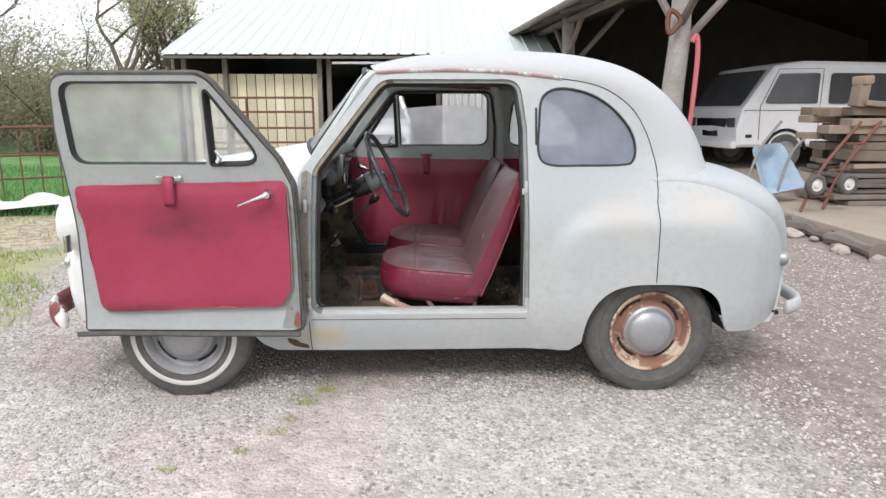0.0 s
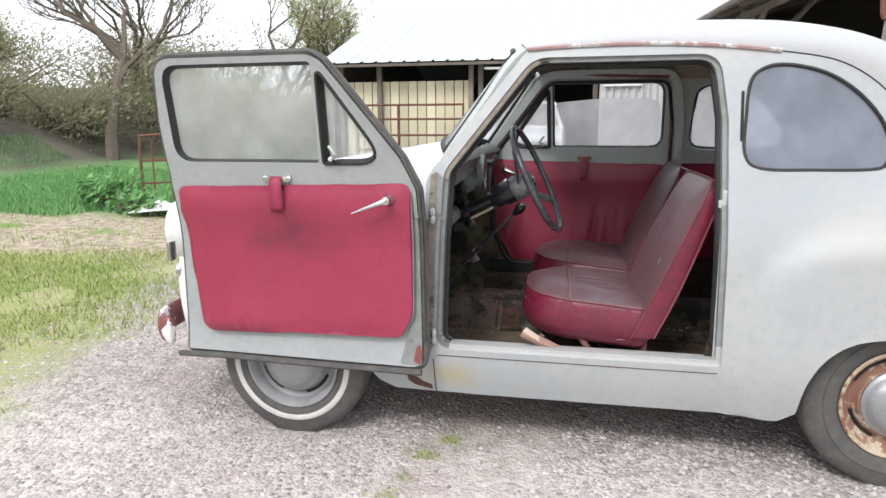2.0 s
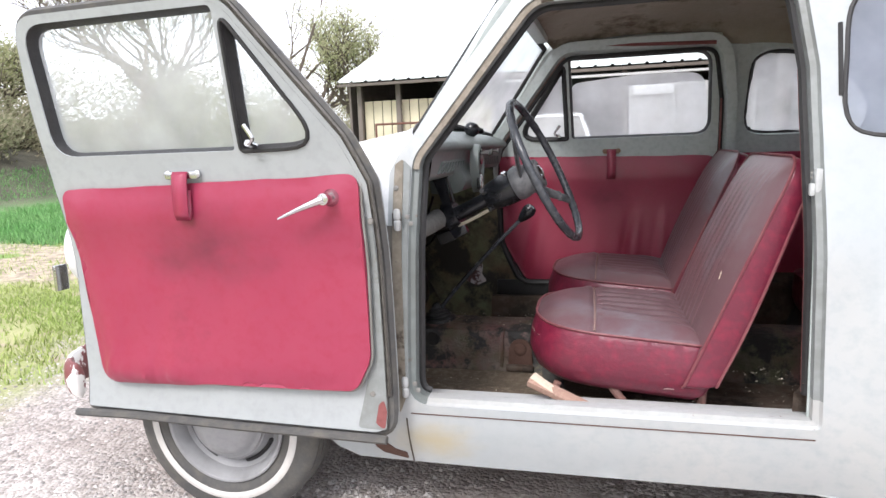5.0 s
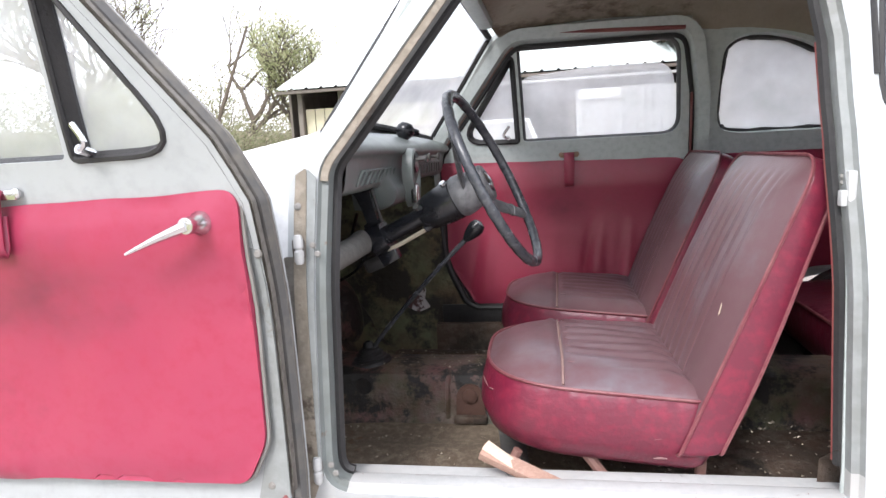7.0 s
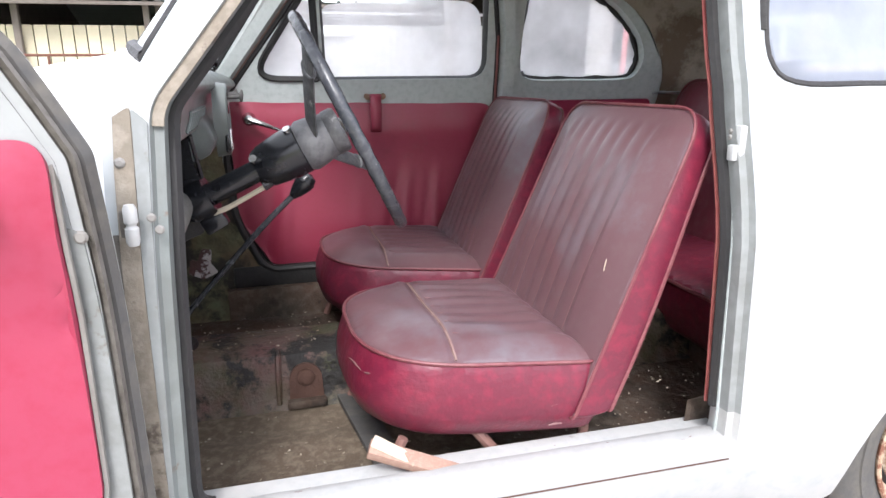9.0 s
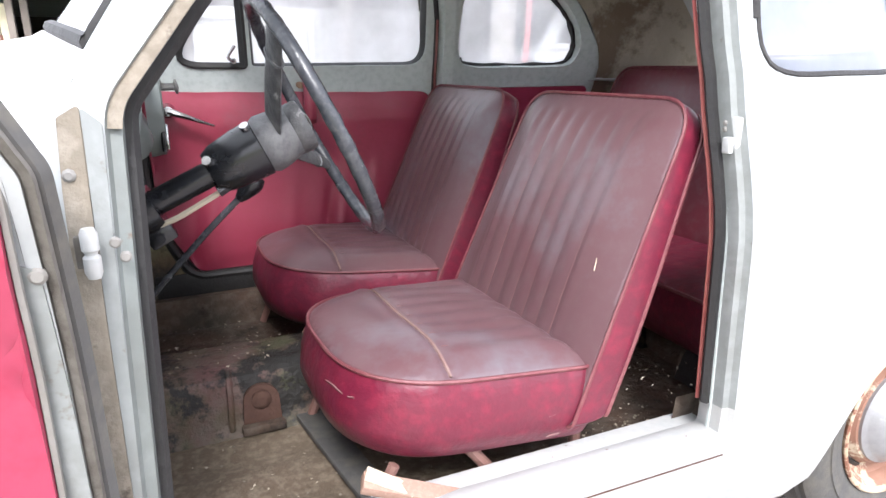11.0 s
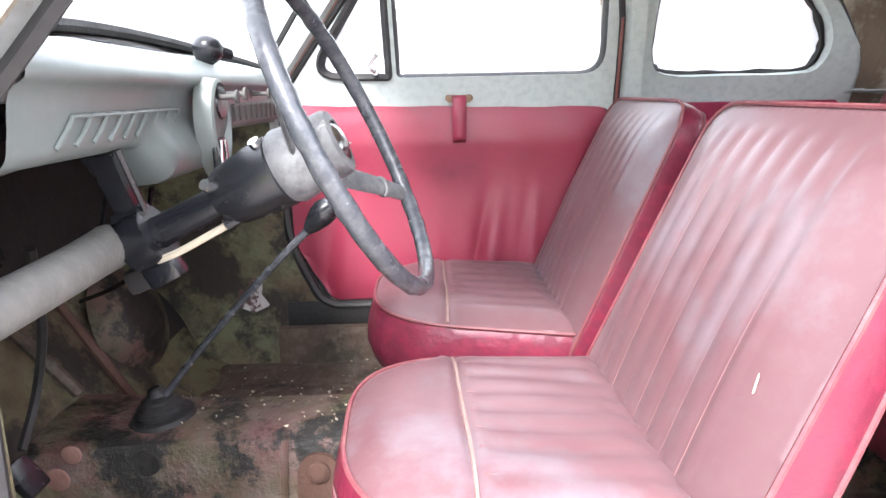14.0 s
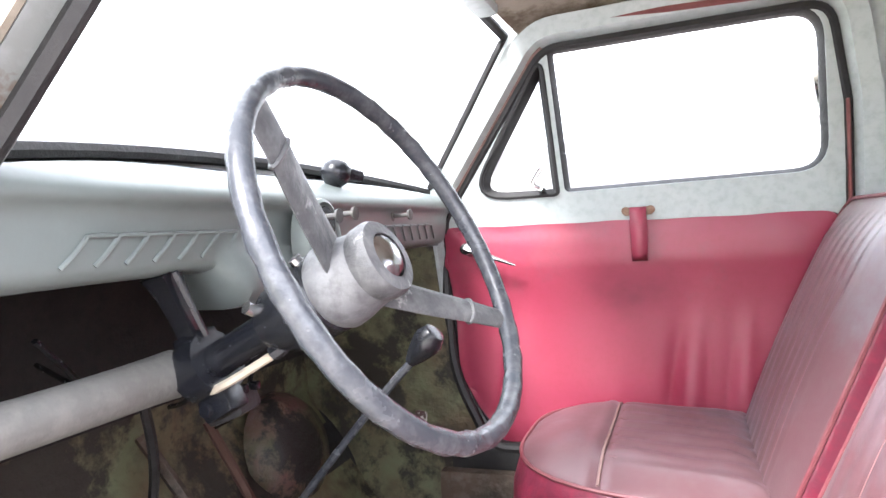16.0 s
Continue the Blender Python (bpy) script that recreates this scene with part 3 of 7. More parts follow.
def cap(name, edge, crown, mat, n=48, m=24, power=2.5, skip=None, lift=0.0, low=0.0, tuck=0.0):
    """A vaulted skin from one side's edge line over the crown line to the other side."""
    e, c = along(edge, n), along(crown, n)
    bm, rows = B(), []
    for i in range(n + 1):
        gy = flank(e[i].x, e[i].y) - low - tuck * sstep(1.10, 0.96, e[i].y)
        row = []
        for j in range(2 * m + 1):
            a = math.pi * j / (2 * m)
            cy, sz = math.cos(a), math.sin(a)
            k = 2 / power
            y = -gy * math.copysign(abs(cy) ** k, cy)
            w = max(0.0, sz) ** k
            row.append(Vector((e[i].x + (c[i].x - e[i].x) * w, y, e[i].y + (c[i].y - e[i].y) * w - lift)))
        rows.append(row)
    grid(bm, rows)
    if skip:
        bm.faces.ensure_lookup_table()
        gone = [f for f in bm.faces if skip(f.calc_center_median())]
        bmesh.ops.delete(bm, geom=gone, context="FACES")
    return bm


def rear_window(p):
    return 1.04 < p.z < 1.27 and abs(p.y) < 0.30 and p.x > 1.0


part("roof", thick(cap("roof", GUTTER, CROWN, ROOFPAINT, 56, 26, skip=rear_window, tuck=0.028), 0.004), ROOFPAINT, car, "chalky pale roof with primer showing at the gutter")
part("headlining", cap("headlining", GUTTER, CROWN, HEADLINER, 40, 18, skip=rear_window, lift=0.030, low=0.03), HEADLINER, car, "stained sagging headlining")
e, c = along(GUTTER, 40), along(CROWN, 40)
bm = B()
grid(bm, [[Vector((1.345 - 0.31 * y * y, y, 1.04)) for y in np.linspace(-0.31, 0.31, 9)], [Vector((1.30 - 0.31 * y * y, y, 1.13)) for y in np.linspace(-0.31, 0.31, 9)], [Vector((1.195 - 0.31 * y * y, y, 1.27)) for y in np.linspace(-0.31, 0.31, 9)]])
ob = part("rear_glass", bm, CLEARGLASS, car)
ob.visible_shadow = False
for sg in (-1, 1):
    g = [Vector((p.x, sg * (flank(p.x, p.y) + 0.004), p.y + 0.001)) for p in along(GUTTER[:5], 30)]
    part("drip_rail", tube(B(), g, 0.007, 6), DRIP, car, "drip rail worn to pink primer")
    g = [Vector((p.x, sg * (flank(p.x, p.y) + 0.001), p.y)) for p in along(GUTTER[4:], 30)[:-2]] + [Vector((q, sg * (flank(q, z) + 0.0005), z)) for z, q in ((a, 1.0 + 0.016 * sstep(0.80, 0.95, a)) for a in np.linspace(0.90, 0.515, 14))]
    part("panel_seam", tube(B(), g, 0.002, 5), RUBBER, car)

# rear wings and boot
SHOULDER = [(1.0, 0.93), (1.15, 0.925), (1.32, 0.885), (1.495, 0.795), (1.605, 0.69), (1.672, 0.55), (1.682, 0.42), (1.64, 0.32), (1.57, 0.283)]
BOOT = [(1.0, 0.995), (1.18, 0.995), (1.38, 0.985), (1.55, 0.935), (1.66, 0.85), (1.725, 0.72), (1.745, 0.56), (1.73, 0.42), (1.68, 0.285)]
for sg in (-1, 1):
    o = [Vector(p) for p in ARCH_R2] + [Vector((1.45, 0.278))] + keyed(SHOULDER[::-1], 4)
    part("rear_wing", thick(sheet(B(), o, [], side_place(sg), 0.03), 0.004), WINGPAINT, car, "rear wing dulled to pale grey")
part("boot", thick(cap("boot", SHOULDER, BOOT, PAINT, 48, 30, 2.35, low=0.0, skip=lambda p: p.x < 1.15 and abs(p.y) < 0.50), 0.004), PAINT, car)

# front wings, bonnet and nose
FSHOULDER = [(-0.497, 0.945), (-0.75, 0.90), (-1.05, 0.87), (-1.30, 0.845), (-1.45, 0.79), (-1.53, 0.68), (-1.54, 0.56), (-1.53, 0.42), (-1.50, 0.30)]
BONNET = [(-0.535, 1.072), (-0.78, 1.03), (-1.05, 0.99), (-1.30, 0.93), (-1.48, 0.85), (-1.585, 0.74), (-1.62, 0.60), (-1.62, 0.45), (-1.60, 0.30)]
ARCH_F0 = [(-0.69, 0.335), (-0.72, 0.42), (-0.79, 0.51), (-0.90, 0.56), (-1.02, 0.57), (-1.14, 0.555), (-1.24, 0.49), (-1.30, 0.38), (-1.32, 0.285)]
ARCH_F = keyed(ARCH_F0, 4)
for sg in (-1, 1):
    o = [Vector((-0.50, 0.335))] + [Vector(p) for p in ARCH_F] + [Vector((-1.42, 0.28))] + keyed(FSHOULDER[::-1], 4)
    part("front_wing", thick(sheet(B(), o, [], side_place(sg), 0.04), 0.004), WHITEPAINT, car, "faded white front wing")
    m = pose(-1.515, sg * 0.475, 0.745, 0, -90, 0)
    lamp = part("headlamp", lathe(B(), [(0.115, -0.12), (0.122, -0.02), (0.118, 0.0), (0.108, 0.012), (0.10, 0.008)], m), WHITEPAINT, car, "white-painted headlamp bowl and rim")
    part("lens", lathe(B(), [(0.10, 0.008), (0.075, 0.028), (0.04, 0.038), (0, 0.042)], m), CHROME, lamp)
    part("sidelamp", lathe(B(), [(0.035, 0), (0.035, 0.02), (0.02, 0.03), (0, 0.032)], pose(-1.55, sg * 0.44, 0.56, 0, -90, 0), 20), CHROME, car)
part("bonnet", thick(cap("bonnet", FSHOULDER, BONNET, WHITEPAINT, 40, 22, 2.4), 0.004), WHITEPAINT, car, "faded white bonnet")

# windscreen and scuttle
def screen(u, v):
    """u across from -1 to 1, v from bottom to top."""
    k = 1 - u * u
    x = (-0.445 - 0.085 * k) * (1 - v) + (-0.215 - 0.035 * k) * v
    y = u * (0.550 * (1 - v) + 0.500 * v)
    z = (1.040 + 0.040 * k) * (1 - v) + (1.372 + 0.050 * k) * v
    return Vector((x, y, z))


e0, c0, sc = Vector(FSHOULDER[0]), Vector(BONNET[0]), []
for j in range(45):
    a = math.pi * j / 44
    w = max(0.0, math.sin(a)) ** (2 / 2.4)
    y = -flank(e0.x, e0.y) * math.copysign(abs(math.cos(a)) ** (2 / 2.4), math.cos(a))
    q = Vector((e0.x + (c0.x - e0.x) * w, y, e0.y + (c0.y - e0.y) * w))
    s = screen(max(-1, min(1, y / 0.55)), 0.0)
    sc.append((q, q.lerp(s, 0.5) + Vector((0, 0, 0.004)), s))
part("scuttle", grid(B(), [[r[k] for r in sc] for k in range(3)]), WHITEPAINT, car, "faded white scuttle panel")
bm = grid(B(), [[screen(u, v) for u in np.linspace(-1, 1, 25)] for v in np.linspace(0, 1, 11)])
part("windscreen", bm, SCREENGLASS, car).visible_shadow = False
ring = [screen(u, 0.015) for u in np.linspace(-0.985, 0.985, 25)] + [screen(0.985, v) for v in np.linspace(0.05, 0.95, 11)] + [screen(u, 0.985) for u in np.linspace(0.985, -0.985, 25)] + [screen(-0.985, v) for v in np.linspace(0.95, 0.05, 11)]
part("screen_rubber", tube(B(), ring, 0.011, 8, True), RUBBER, car, "black windscreen rubber")
for sg in (-1, 1):
    a = [(-0.475, sg * 0.575, 0.93), (-0.445, sg * 0.557, 1.01), (-0.315, sg * 0.530, 1.20), (-0.190, sg * 0.505, 1.368), (-0.05, sg * 0.49, 1.374), (0.2, sg * 0.485, 1.376), (0.42, sg * 0.48, 1.36)]
    part("inner_pillar", tube(B(), smooth_path(a, 6), 0.020, 8), INPAINT, car, "grey-green windscreen pillar and cant rail")
    part("pillar_trim", tube(B(), smooth_path([(-0.455, sg * 0.548, 0.97), (-0.30, sg * 0.512, 1.195), (-0.16, sg * 0.485, 1.352), (0.0, sg * 0.468, 1.362), (0.40, sg * 0.462, 1.345)], 6), 0.007, 6), PRIMER, car, "frayed red-brown edge trim")
part("header_rail", box(B(), (-0.215, 0, 1.385), (0.045, 0.72, 0.03), 0.01), INPAINT, car)


# ---- doors ----
DOOR = rpoly([(-0.452, 0.325, 0.05), (-0.448, 0.94, 0.04), (-0.400, 1.045, 0.05), (-0.155, 1.362, 0.10), (0.422, 1.362, 0.08), (0.448, 1.15), (0.458, 0.325, 0.02)])
PANE = rpoly([(-0.118, 1.022, 0.012), (-0.128, 1.328, 0.012), (0.392, 1.328, 0.06), (0.400, 1.022, 0.06)])
LOWERED = rpoly([(-0.118, 1.022, 0.012), (-0.122, 1.236, 0.04), (0.13, 1.256), (0.375, 1.252, 0.07), (0.400, 1.022, 0.06)])
VENT = rpoly([(-0.345, 1.022, 0.05), (-0.136, 1.018, 0.01), (-0.145, 1.312, 0.012)])
TRIM = rpoly([(-0.417, 0.957, 0.03), (0.414, 0.934, 0.03), (0.366, 0.424, 0.05), (-0.372, 0.443, 0.04), (-0.412, 0.52, 0.10)])

TRIM_FAR = rpoly([(-0.417, 0.957, 0.02), (0.417, 0.938, 0.03), (0.405, 0.432, 0.04), (-0.325, 0.440, 0.05), (-0.408, 0.60, 0.16)])


def make_door(sg):
    """A door in its shut place on side sg."""
    panel = TRIM if sg < 0 else TRIM_FAR
    bm = thick(sheet(B(), DOOR, [inset(PANE, -0.006), inset(VENT, -0.006)], side_place(sg, -0.002), 0.05), 0.004)
    door = part("door", bm, PAINT, car, "grey door with red vinyl trim")
    part("inner_frame", thick(sheet(B(), inset(DOOR, 0.012), [inset(PANE, -0.002), inset(VENT, -0.002)], side_place(sg, 0.048), 0.04), 0.003), INPAINT if sg > 0 else DOORPAINT, door, "grey-green inner door frame" if sg > 0 else "pale grey inner door frame")
    d = dense(DOOR, 0.05)
    part("door_edge", band(B(), [loop3(d, sg, -0.001), loop3(inset(d, 0.004), sg, 0.02), loop3(inset(d, 0.012), sg, 0.022), loop3(inset(d, 0.012), sg, 0.05)]), INPAINT if sg > 0 else POSTGRIME, door)
    part("edge_seal", tube(B(), loop3(inset(d, 0.005), sg, 0.028), 0.009 if sg > 0 else 0.013, 6, True), RUBBER if sg > 0 else TYRE, door, "perished rubber edge seal")
    for nm, poly in (("pane", PANE), ("vent_pane", VENT)):
        q = dense(poly, 0.04)
        w = 0.007 if nm == "pane" else 0.013
        g = part(nm, sheet(B(), LOWERED if nm == "pane" and sg > 0 else poly, [], side_place(sg, 0.022), 0.08), DUSTGLASS if sg < 0 else PANEGLASS, door, "dusty window glass")
        g.visible_shadow = False
        part("glass_channel", band(B(), [loop3(inset(q, -0.007), sg, 0.0), loop3(inset(q, 0.0), sg, 0.006), loop3(inset(q, w), sg, 0.018), loop3(inset(q, w), sg, 0.028), loop3(inset(q, -0.002), sg, 0.046), loop3(inset(q, -0.008), sg, 0.050)]), RUBBER, door, "black glass channel")
    part("vent_seal", tube(B(), loop3(inset(dense(VENT, 0.04), -0.001), sg, 0.051), 0.0055, 6, True), RUBBER, door, "black vent window seal")
    bar = [(-0.127 - 0.03 * (z - 1.02), sg * (flank(0, z) - 0.026), z) for z in (1.012, 1.1, 1.2, 1.335)]
    part("divider", tube(B(), bar, 0.0095, 8), CHROME, door, "bright window divider")
    k = sg * (flank(0, 1.03) - 0.045)
    cat = tube(B(), [(-0.17, k, 1.028), (-0.17, k - sg * 0.03, 1.035)], 0.008, 8)
    tube(cat, smooth_path([(-0.17, k - sg * 0.028, 1.033), (-0.185, k - sg * 0.034, 1.045), (-0.165, k - sg * 0.032, 1.075)], 4), 0.005, 6)
    part("vent_catch", cat, CHROME, door)

    def trim_place(x, z):
        s = 0.0
        for a, w, h in ((0.30, 0.05, 0.006), (0.21, 0.035, 0.005), (0.12, 0.04, 0.004)):
            s += 2.0 * h * math.exp(-((x - a - 0.1 * (0.6 - z)) / w) ** 2) * (1 - sstep(0.45, 0.75, z))
        for a, h in ((0.33, 0.010), (0.292, 0.013), (0.262, 0.011), (0.228, 0.012), (0.19, 0.008), (0.150, 0.006), (0.10, 0.005)):
            s += h * math.exp(-((x - a + 0.30 * (z - 0.43)) / 0.013) ** 2) * (1 - sstep(0.44, 0.56, z))
        if sg > 0:
            for a, k, w, h in ((0.085, 0.17, 0.017, -0.010), (0.128, 0.14, 0.016, 0.008), (0.200, 0.10, 0.014, -0.006), (0.232, 0.08, 0.013, 0.006), (-0.308, 0.20, 0.018, -0.008), (-0.265, 0.16, 0.018, 0.006), (-0.03, 0.10, 0.022, 0.004)):
                s += h * math.exp(-((x - a - k * (z - 0.60)) / w) ** 2) * (1 - sstep(0.56, 0.80, z))
        s += 0.0022 * math.sin(11 * x + 7 * z) * math.sin(13 * z - 4 * x) + 0.0012 * math.sin(37 * x + 9 * z)
        s *= sstep(0.0, 0.016, edge_dist(Vector((x, z)), [panel]))
        return Vector((x, sg * (flank(x, min(z, 0.86)) - 0.064 - s - 0.006 * sstep(0, 0.05, edge_dist(Vector((x, z)), [panel]))), z))

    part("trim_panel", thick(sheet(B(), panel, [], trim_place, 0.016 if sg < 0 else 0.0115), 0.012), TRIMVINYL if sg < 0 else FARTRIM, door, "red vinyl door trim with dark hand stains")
    t = dense(panel, 0.04)
    part("trim_beading", tube(B(), [trim_place(p.x, p.y) - Vector((0, sg * 0.001, 0)) for p in inset(t, -0.003)], 0.004, 5, True), RUBBER if sg > 0 else TUBEGREY, door)
    y = flank(0, 0.9) - 0.072
    hw, sw = (0.042, 0.021) if sg < 0 else (0.026, 0.0175)
    hb = box(B(), (0.035, sg * (y - 0.002), 0.966), (2 * hw + 0.008, 0.012, 0.018), 0.004)
    strap = part("pull_strap", grid(B(), [[Vector((0.035 + u, sg * (y - w), z)) for u in (-sw, sw - 0.002 * (z < 0.9))] for z, w in ((0.975, 0.010), (0.965, 0.016), (0.93, 0.020), (0.875, 0.022), (0.858, 0.014), (0.875, 0.006), (0.93, 0.004))]), VINYL if sg < 0 else FARVINYL, door, "red vinyl pull strap")
    strap.modifiers.new("s", "SOLIDIFY").thickness = 0.004
    part("strap_bracket", hb, CHROME if sg < 0 else TANRUST, door, "strap bracket with two screws")
    for u in (-hw, hw):
        part("screw", lathe(B(), [(0.009, 0), (0.009, 0.006), (0.005, 0.009), (0, 0.009)], pose(0.035 + u, sg * (y + 0.002), 0.968, sg * 90, 0, 0), 12), CHROME if sg < 0 else TANRUST, door)
    hx, hz = -0.352, 0.907
    m = pose(hx, sg * (y + 0.008), hz, sg * 90, 0, 0)
    hd = lathe(B(), [(0.020, 0), (0.020, 0.012), (0.013, 0.022), (0.010, 0.035), (0.014, 0.042), (0.013, 0.052), (0, 0.055)], m, 20)
    tube(hd, smooth_path([(hx, sg * (y - 0.038), hz), (hx + 0.05, sg * (y - 0.045), hz - 0.018), (hx + 0.115, sg * (y - 0.040), hz - 0.043)], 5), [0.0115 - 0.0009 * i for i in range(11)], 8)
    part("inside_handle", hd, CHROME, door, "chrome inside door handle")
    return door


make_door(1)
door_near = make_door(-1)
HX, HY = -0.462, -0.679
DOOR_OPEN = 182.2
door_near["label"] = "wide-open grey door with stained red vinyl trim"
part("door_latch", box(B(), (0.483, -0.60, 0.70), (0.012, 0.04, 0.07), 0.004), CHROME, door_near, "latch plate")
part("bottom_rubber", tube(B(), [(-0.44, -0.600, 0.322), (0.0, -0.600, 0.320), (0.3, -0.600, 0.323), (0.485, -0.600, 0.317)], 0.011, 6), TYRE, door_near, "sagging black bottom rubber")
for x, z in ((-0.405, 0.835), (-0.432, 0.85), (-0.405, 0.43)):
    part("bolt", lathe(B(), [(0.008, 0), (0.008, 0.003), (0.005, 0.006), (0, 0.006)], pose(x, -(flank(x, z) - 0.050), z, -90, 0, 0), 10), TUBEGREY, door_near, "round grey bolt head")

def edge_strip(bm, line, sg, a, b, o, low=0.415):
    """A flat weathered strip along part of an outline, from inset a to inset b."""
    n = len(line)
    keep = [i for i in range(n) if line[i].x < -0.12 and line[i].y > low]
    k0 = next(i for i in keep if (i - 1) % n not in keep)
    run = [(k0 + j) % n for j in range(len(keep))]
    pa, pm, pb = inset(line, a), inset(line, (a + b) / 2), inset(line, b)
    rows = [loop3([q[i] for i in run], sg, d) for q, d in ((pa, o + 0.012), (pa, o - 0.002), (pm, o - 0.004), (pb, o - 0.002), (pb, o + 0.004))]
    return grid(bm, rows)


part("hinge_edge_strip", edge_strip(B(), dense(DOOR, 0.05), -1, 0.001, 0.024, 0.048), POSTGRIME, door_near, "grimy perished strip along the door's hinge edge")
rp = rpoly([(-0.440, 0.345, 0.01), (-0.437, 0.70, 0.02), (-0.434, 0.855, 0.012), (-0.404, 0.868, 0.012), (-0.402, 0.80, 0.02), (-0.406, 0.52, 0.03), (-0.365, 0.345, 0.01)])
part("hinge_recess", thick(sheet(B(), rp, [], side_place(-1, 0.0515), 0.04), 0.002), JAMBPAINT, door_near, "duller grey pressed hinge panel")
rnd = random.Random(31)
for k in range(9):
    x, z, L = rnd.uniform(-0.36, -0.12), rnd.uniform(0.47, 0.72), rnd.uniform(0.02, 0.09)
    lean = rnd.uniform(-0.25, 0.25)
    sc = [(x + lean * d, -(flank(x, min(z + d, 0.86)) - 0.0735), z + d) for d in np.linspace(0, L, 5)]
    part("scratch", tube(B(), sc, 0.0007, 4), STITCH, door_near, "pale scratch in the vinyl")
part("rust_patch", thick(sheet(B(), rpoly([(-0.436, 0.345, 0.008), (-0.441, 0.39, 0.01), (-0.432, 0.418, 0.008), (-0.420, 0.405, 0.01), (-0.412, 0.36, 0.008)]), [], side_place(-1, 0.053), 0.03), 0.002), PRIMER, door_near, "maroon primer patch")
door_near.matrix_basis = Matrix.Translation((HX, HY, 0)) @ pose(0, 0, 0, 0, 0, -DOOR_OPEN) @ Matrix.Translation((-HX, -HY, 0))
for z in (0.425, 0.842):
    for sg in (-1, 1):
        h = lathe(B(), [(0.0, -0.027), (0.006, -0.026), (0.0085, -0.020), (0.0085, -0.004), (0.006, -0.001), (0.006, 0.001), (0.0085, 0.004), (0.0085, 0.020), (0.006, 0.026), (0.0, 0.027)], pose(HX, sg * 0.674, z), 14)
        h = part("hinge", h, SILLPAINT, car, "worn pale door hinge with two knuckles")
        part("hinge_leaf", box(B(), (HX - 0.004, sg * 0.664, z), (0.022, 0.010, 0.034), 0.003), POSTGRIME, h)
        for u, dz in ((0.022, 0.006), (0.030, -0.010)):
            part("screw", lathe(B(), [(0.006, 0), (0.006, 0.002), (0.004, 0.004), (0, 0.004)], pose(HX + u, sg * 0.661, z + dz, -sg * 90, 0, 0), 10), TUBEGREY, h)

# weather strip, edging and closing panels
for sg in (-1, 1):
    strip = [q for q in loop3(inset(dense(DOORWAY, 0.05), 0.009), sg, 0.013)]
    k0 = min(range(len(strip)), key=lambda i: strip[i].z + 0.2 * abs(strip[i].x))
    strip = strip[k0:] + strip[:k0]
    part("weather_strip", tube(B(), [q for q in strip if q.x < -0.05 and q.z > 0.95], 0.007, 6), STRIP, car, "crumbling brown weather strip")
    part("pillar_strip", edge_strip(B(), dense(DOORWAY, 0.05), sg, 0.002, 0.017, 0.008, 0.955), PILLARSTRIP, car, "tan weathered strip up the screen pillar")
    part("red_edging", tube(B(), [q + Vector((-0.016, -sg * 0.05, 0)) for q in strip if q.x > 0.40 and 0.40 < q.z < 1.2], 0.0036, 6), EDGING if sg < 0 else PRIMER, car, "faded red edging")
    rk = grid(B(), [[Vector((x, sg * y, z)) for x in np.linspace(0.44, 0.86, 8)] for y, z in ((0.52, 0.262), (0.545, 0.30), (0.56, 0.42), (0.63, 0.47))])
    part("rocker_panel", rk, DARKDIRT, car)

# sill step
for sg in (-1, 1):
    st = grid(B(), [[Vector((x, sg * y, z)) for x in np.linspace(-0.46, 0.49, 12)] for y, z in ((0.650, 0.352), (0.648, 0.362), (0.60, 0.372), (0.54, 0.372), (0.535, 0.34), (0.535, 0.27))])
    part("sill_plate", st, SILLPAINT if sg < 0 else DARKDIRT, car, "scuffed pale sill plate")
    part("sill_seam", tube(B(), [(x, sg * (flank(x, 0.351) + 0.001), 0.351) for x in np.linspace(-0.455, 0.462, 12)], 0.0015, 5), RUST, car)
    part("sill_seam", tube(B(), [(-0.468, sg * (flank(-0.468, z) + 0.001), z) for z in np.linspace(0.198, 0.335, 6)], 0.002, 5), STRIP, car)


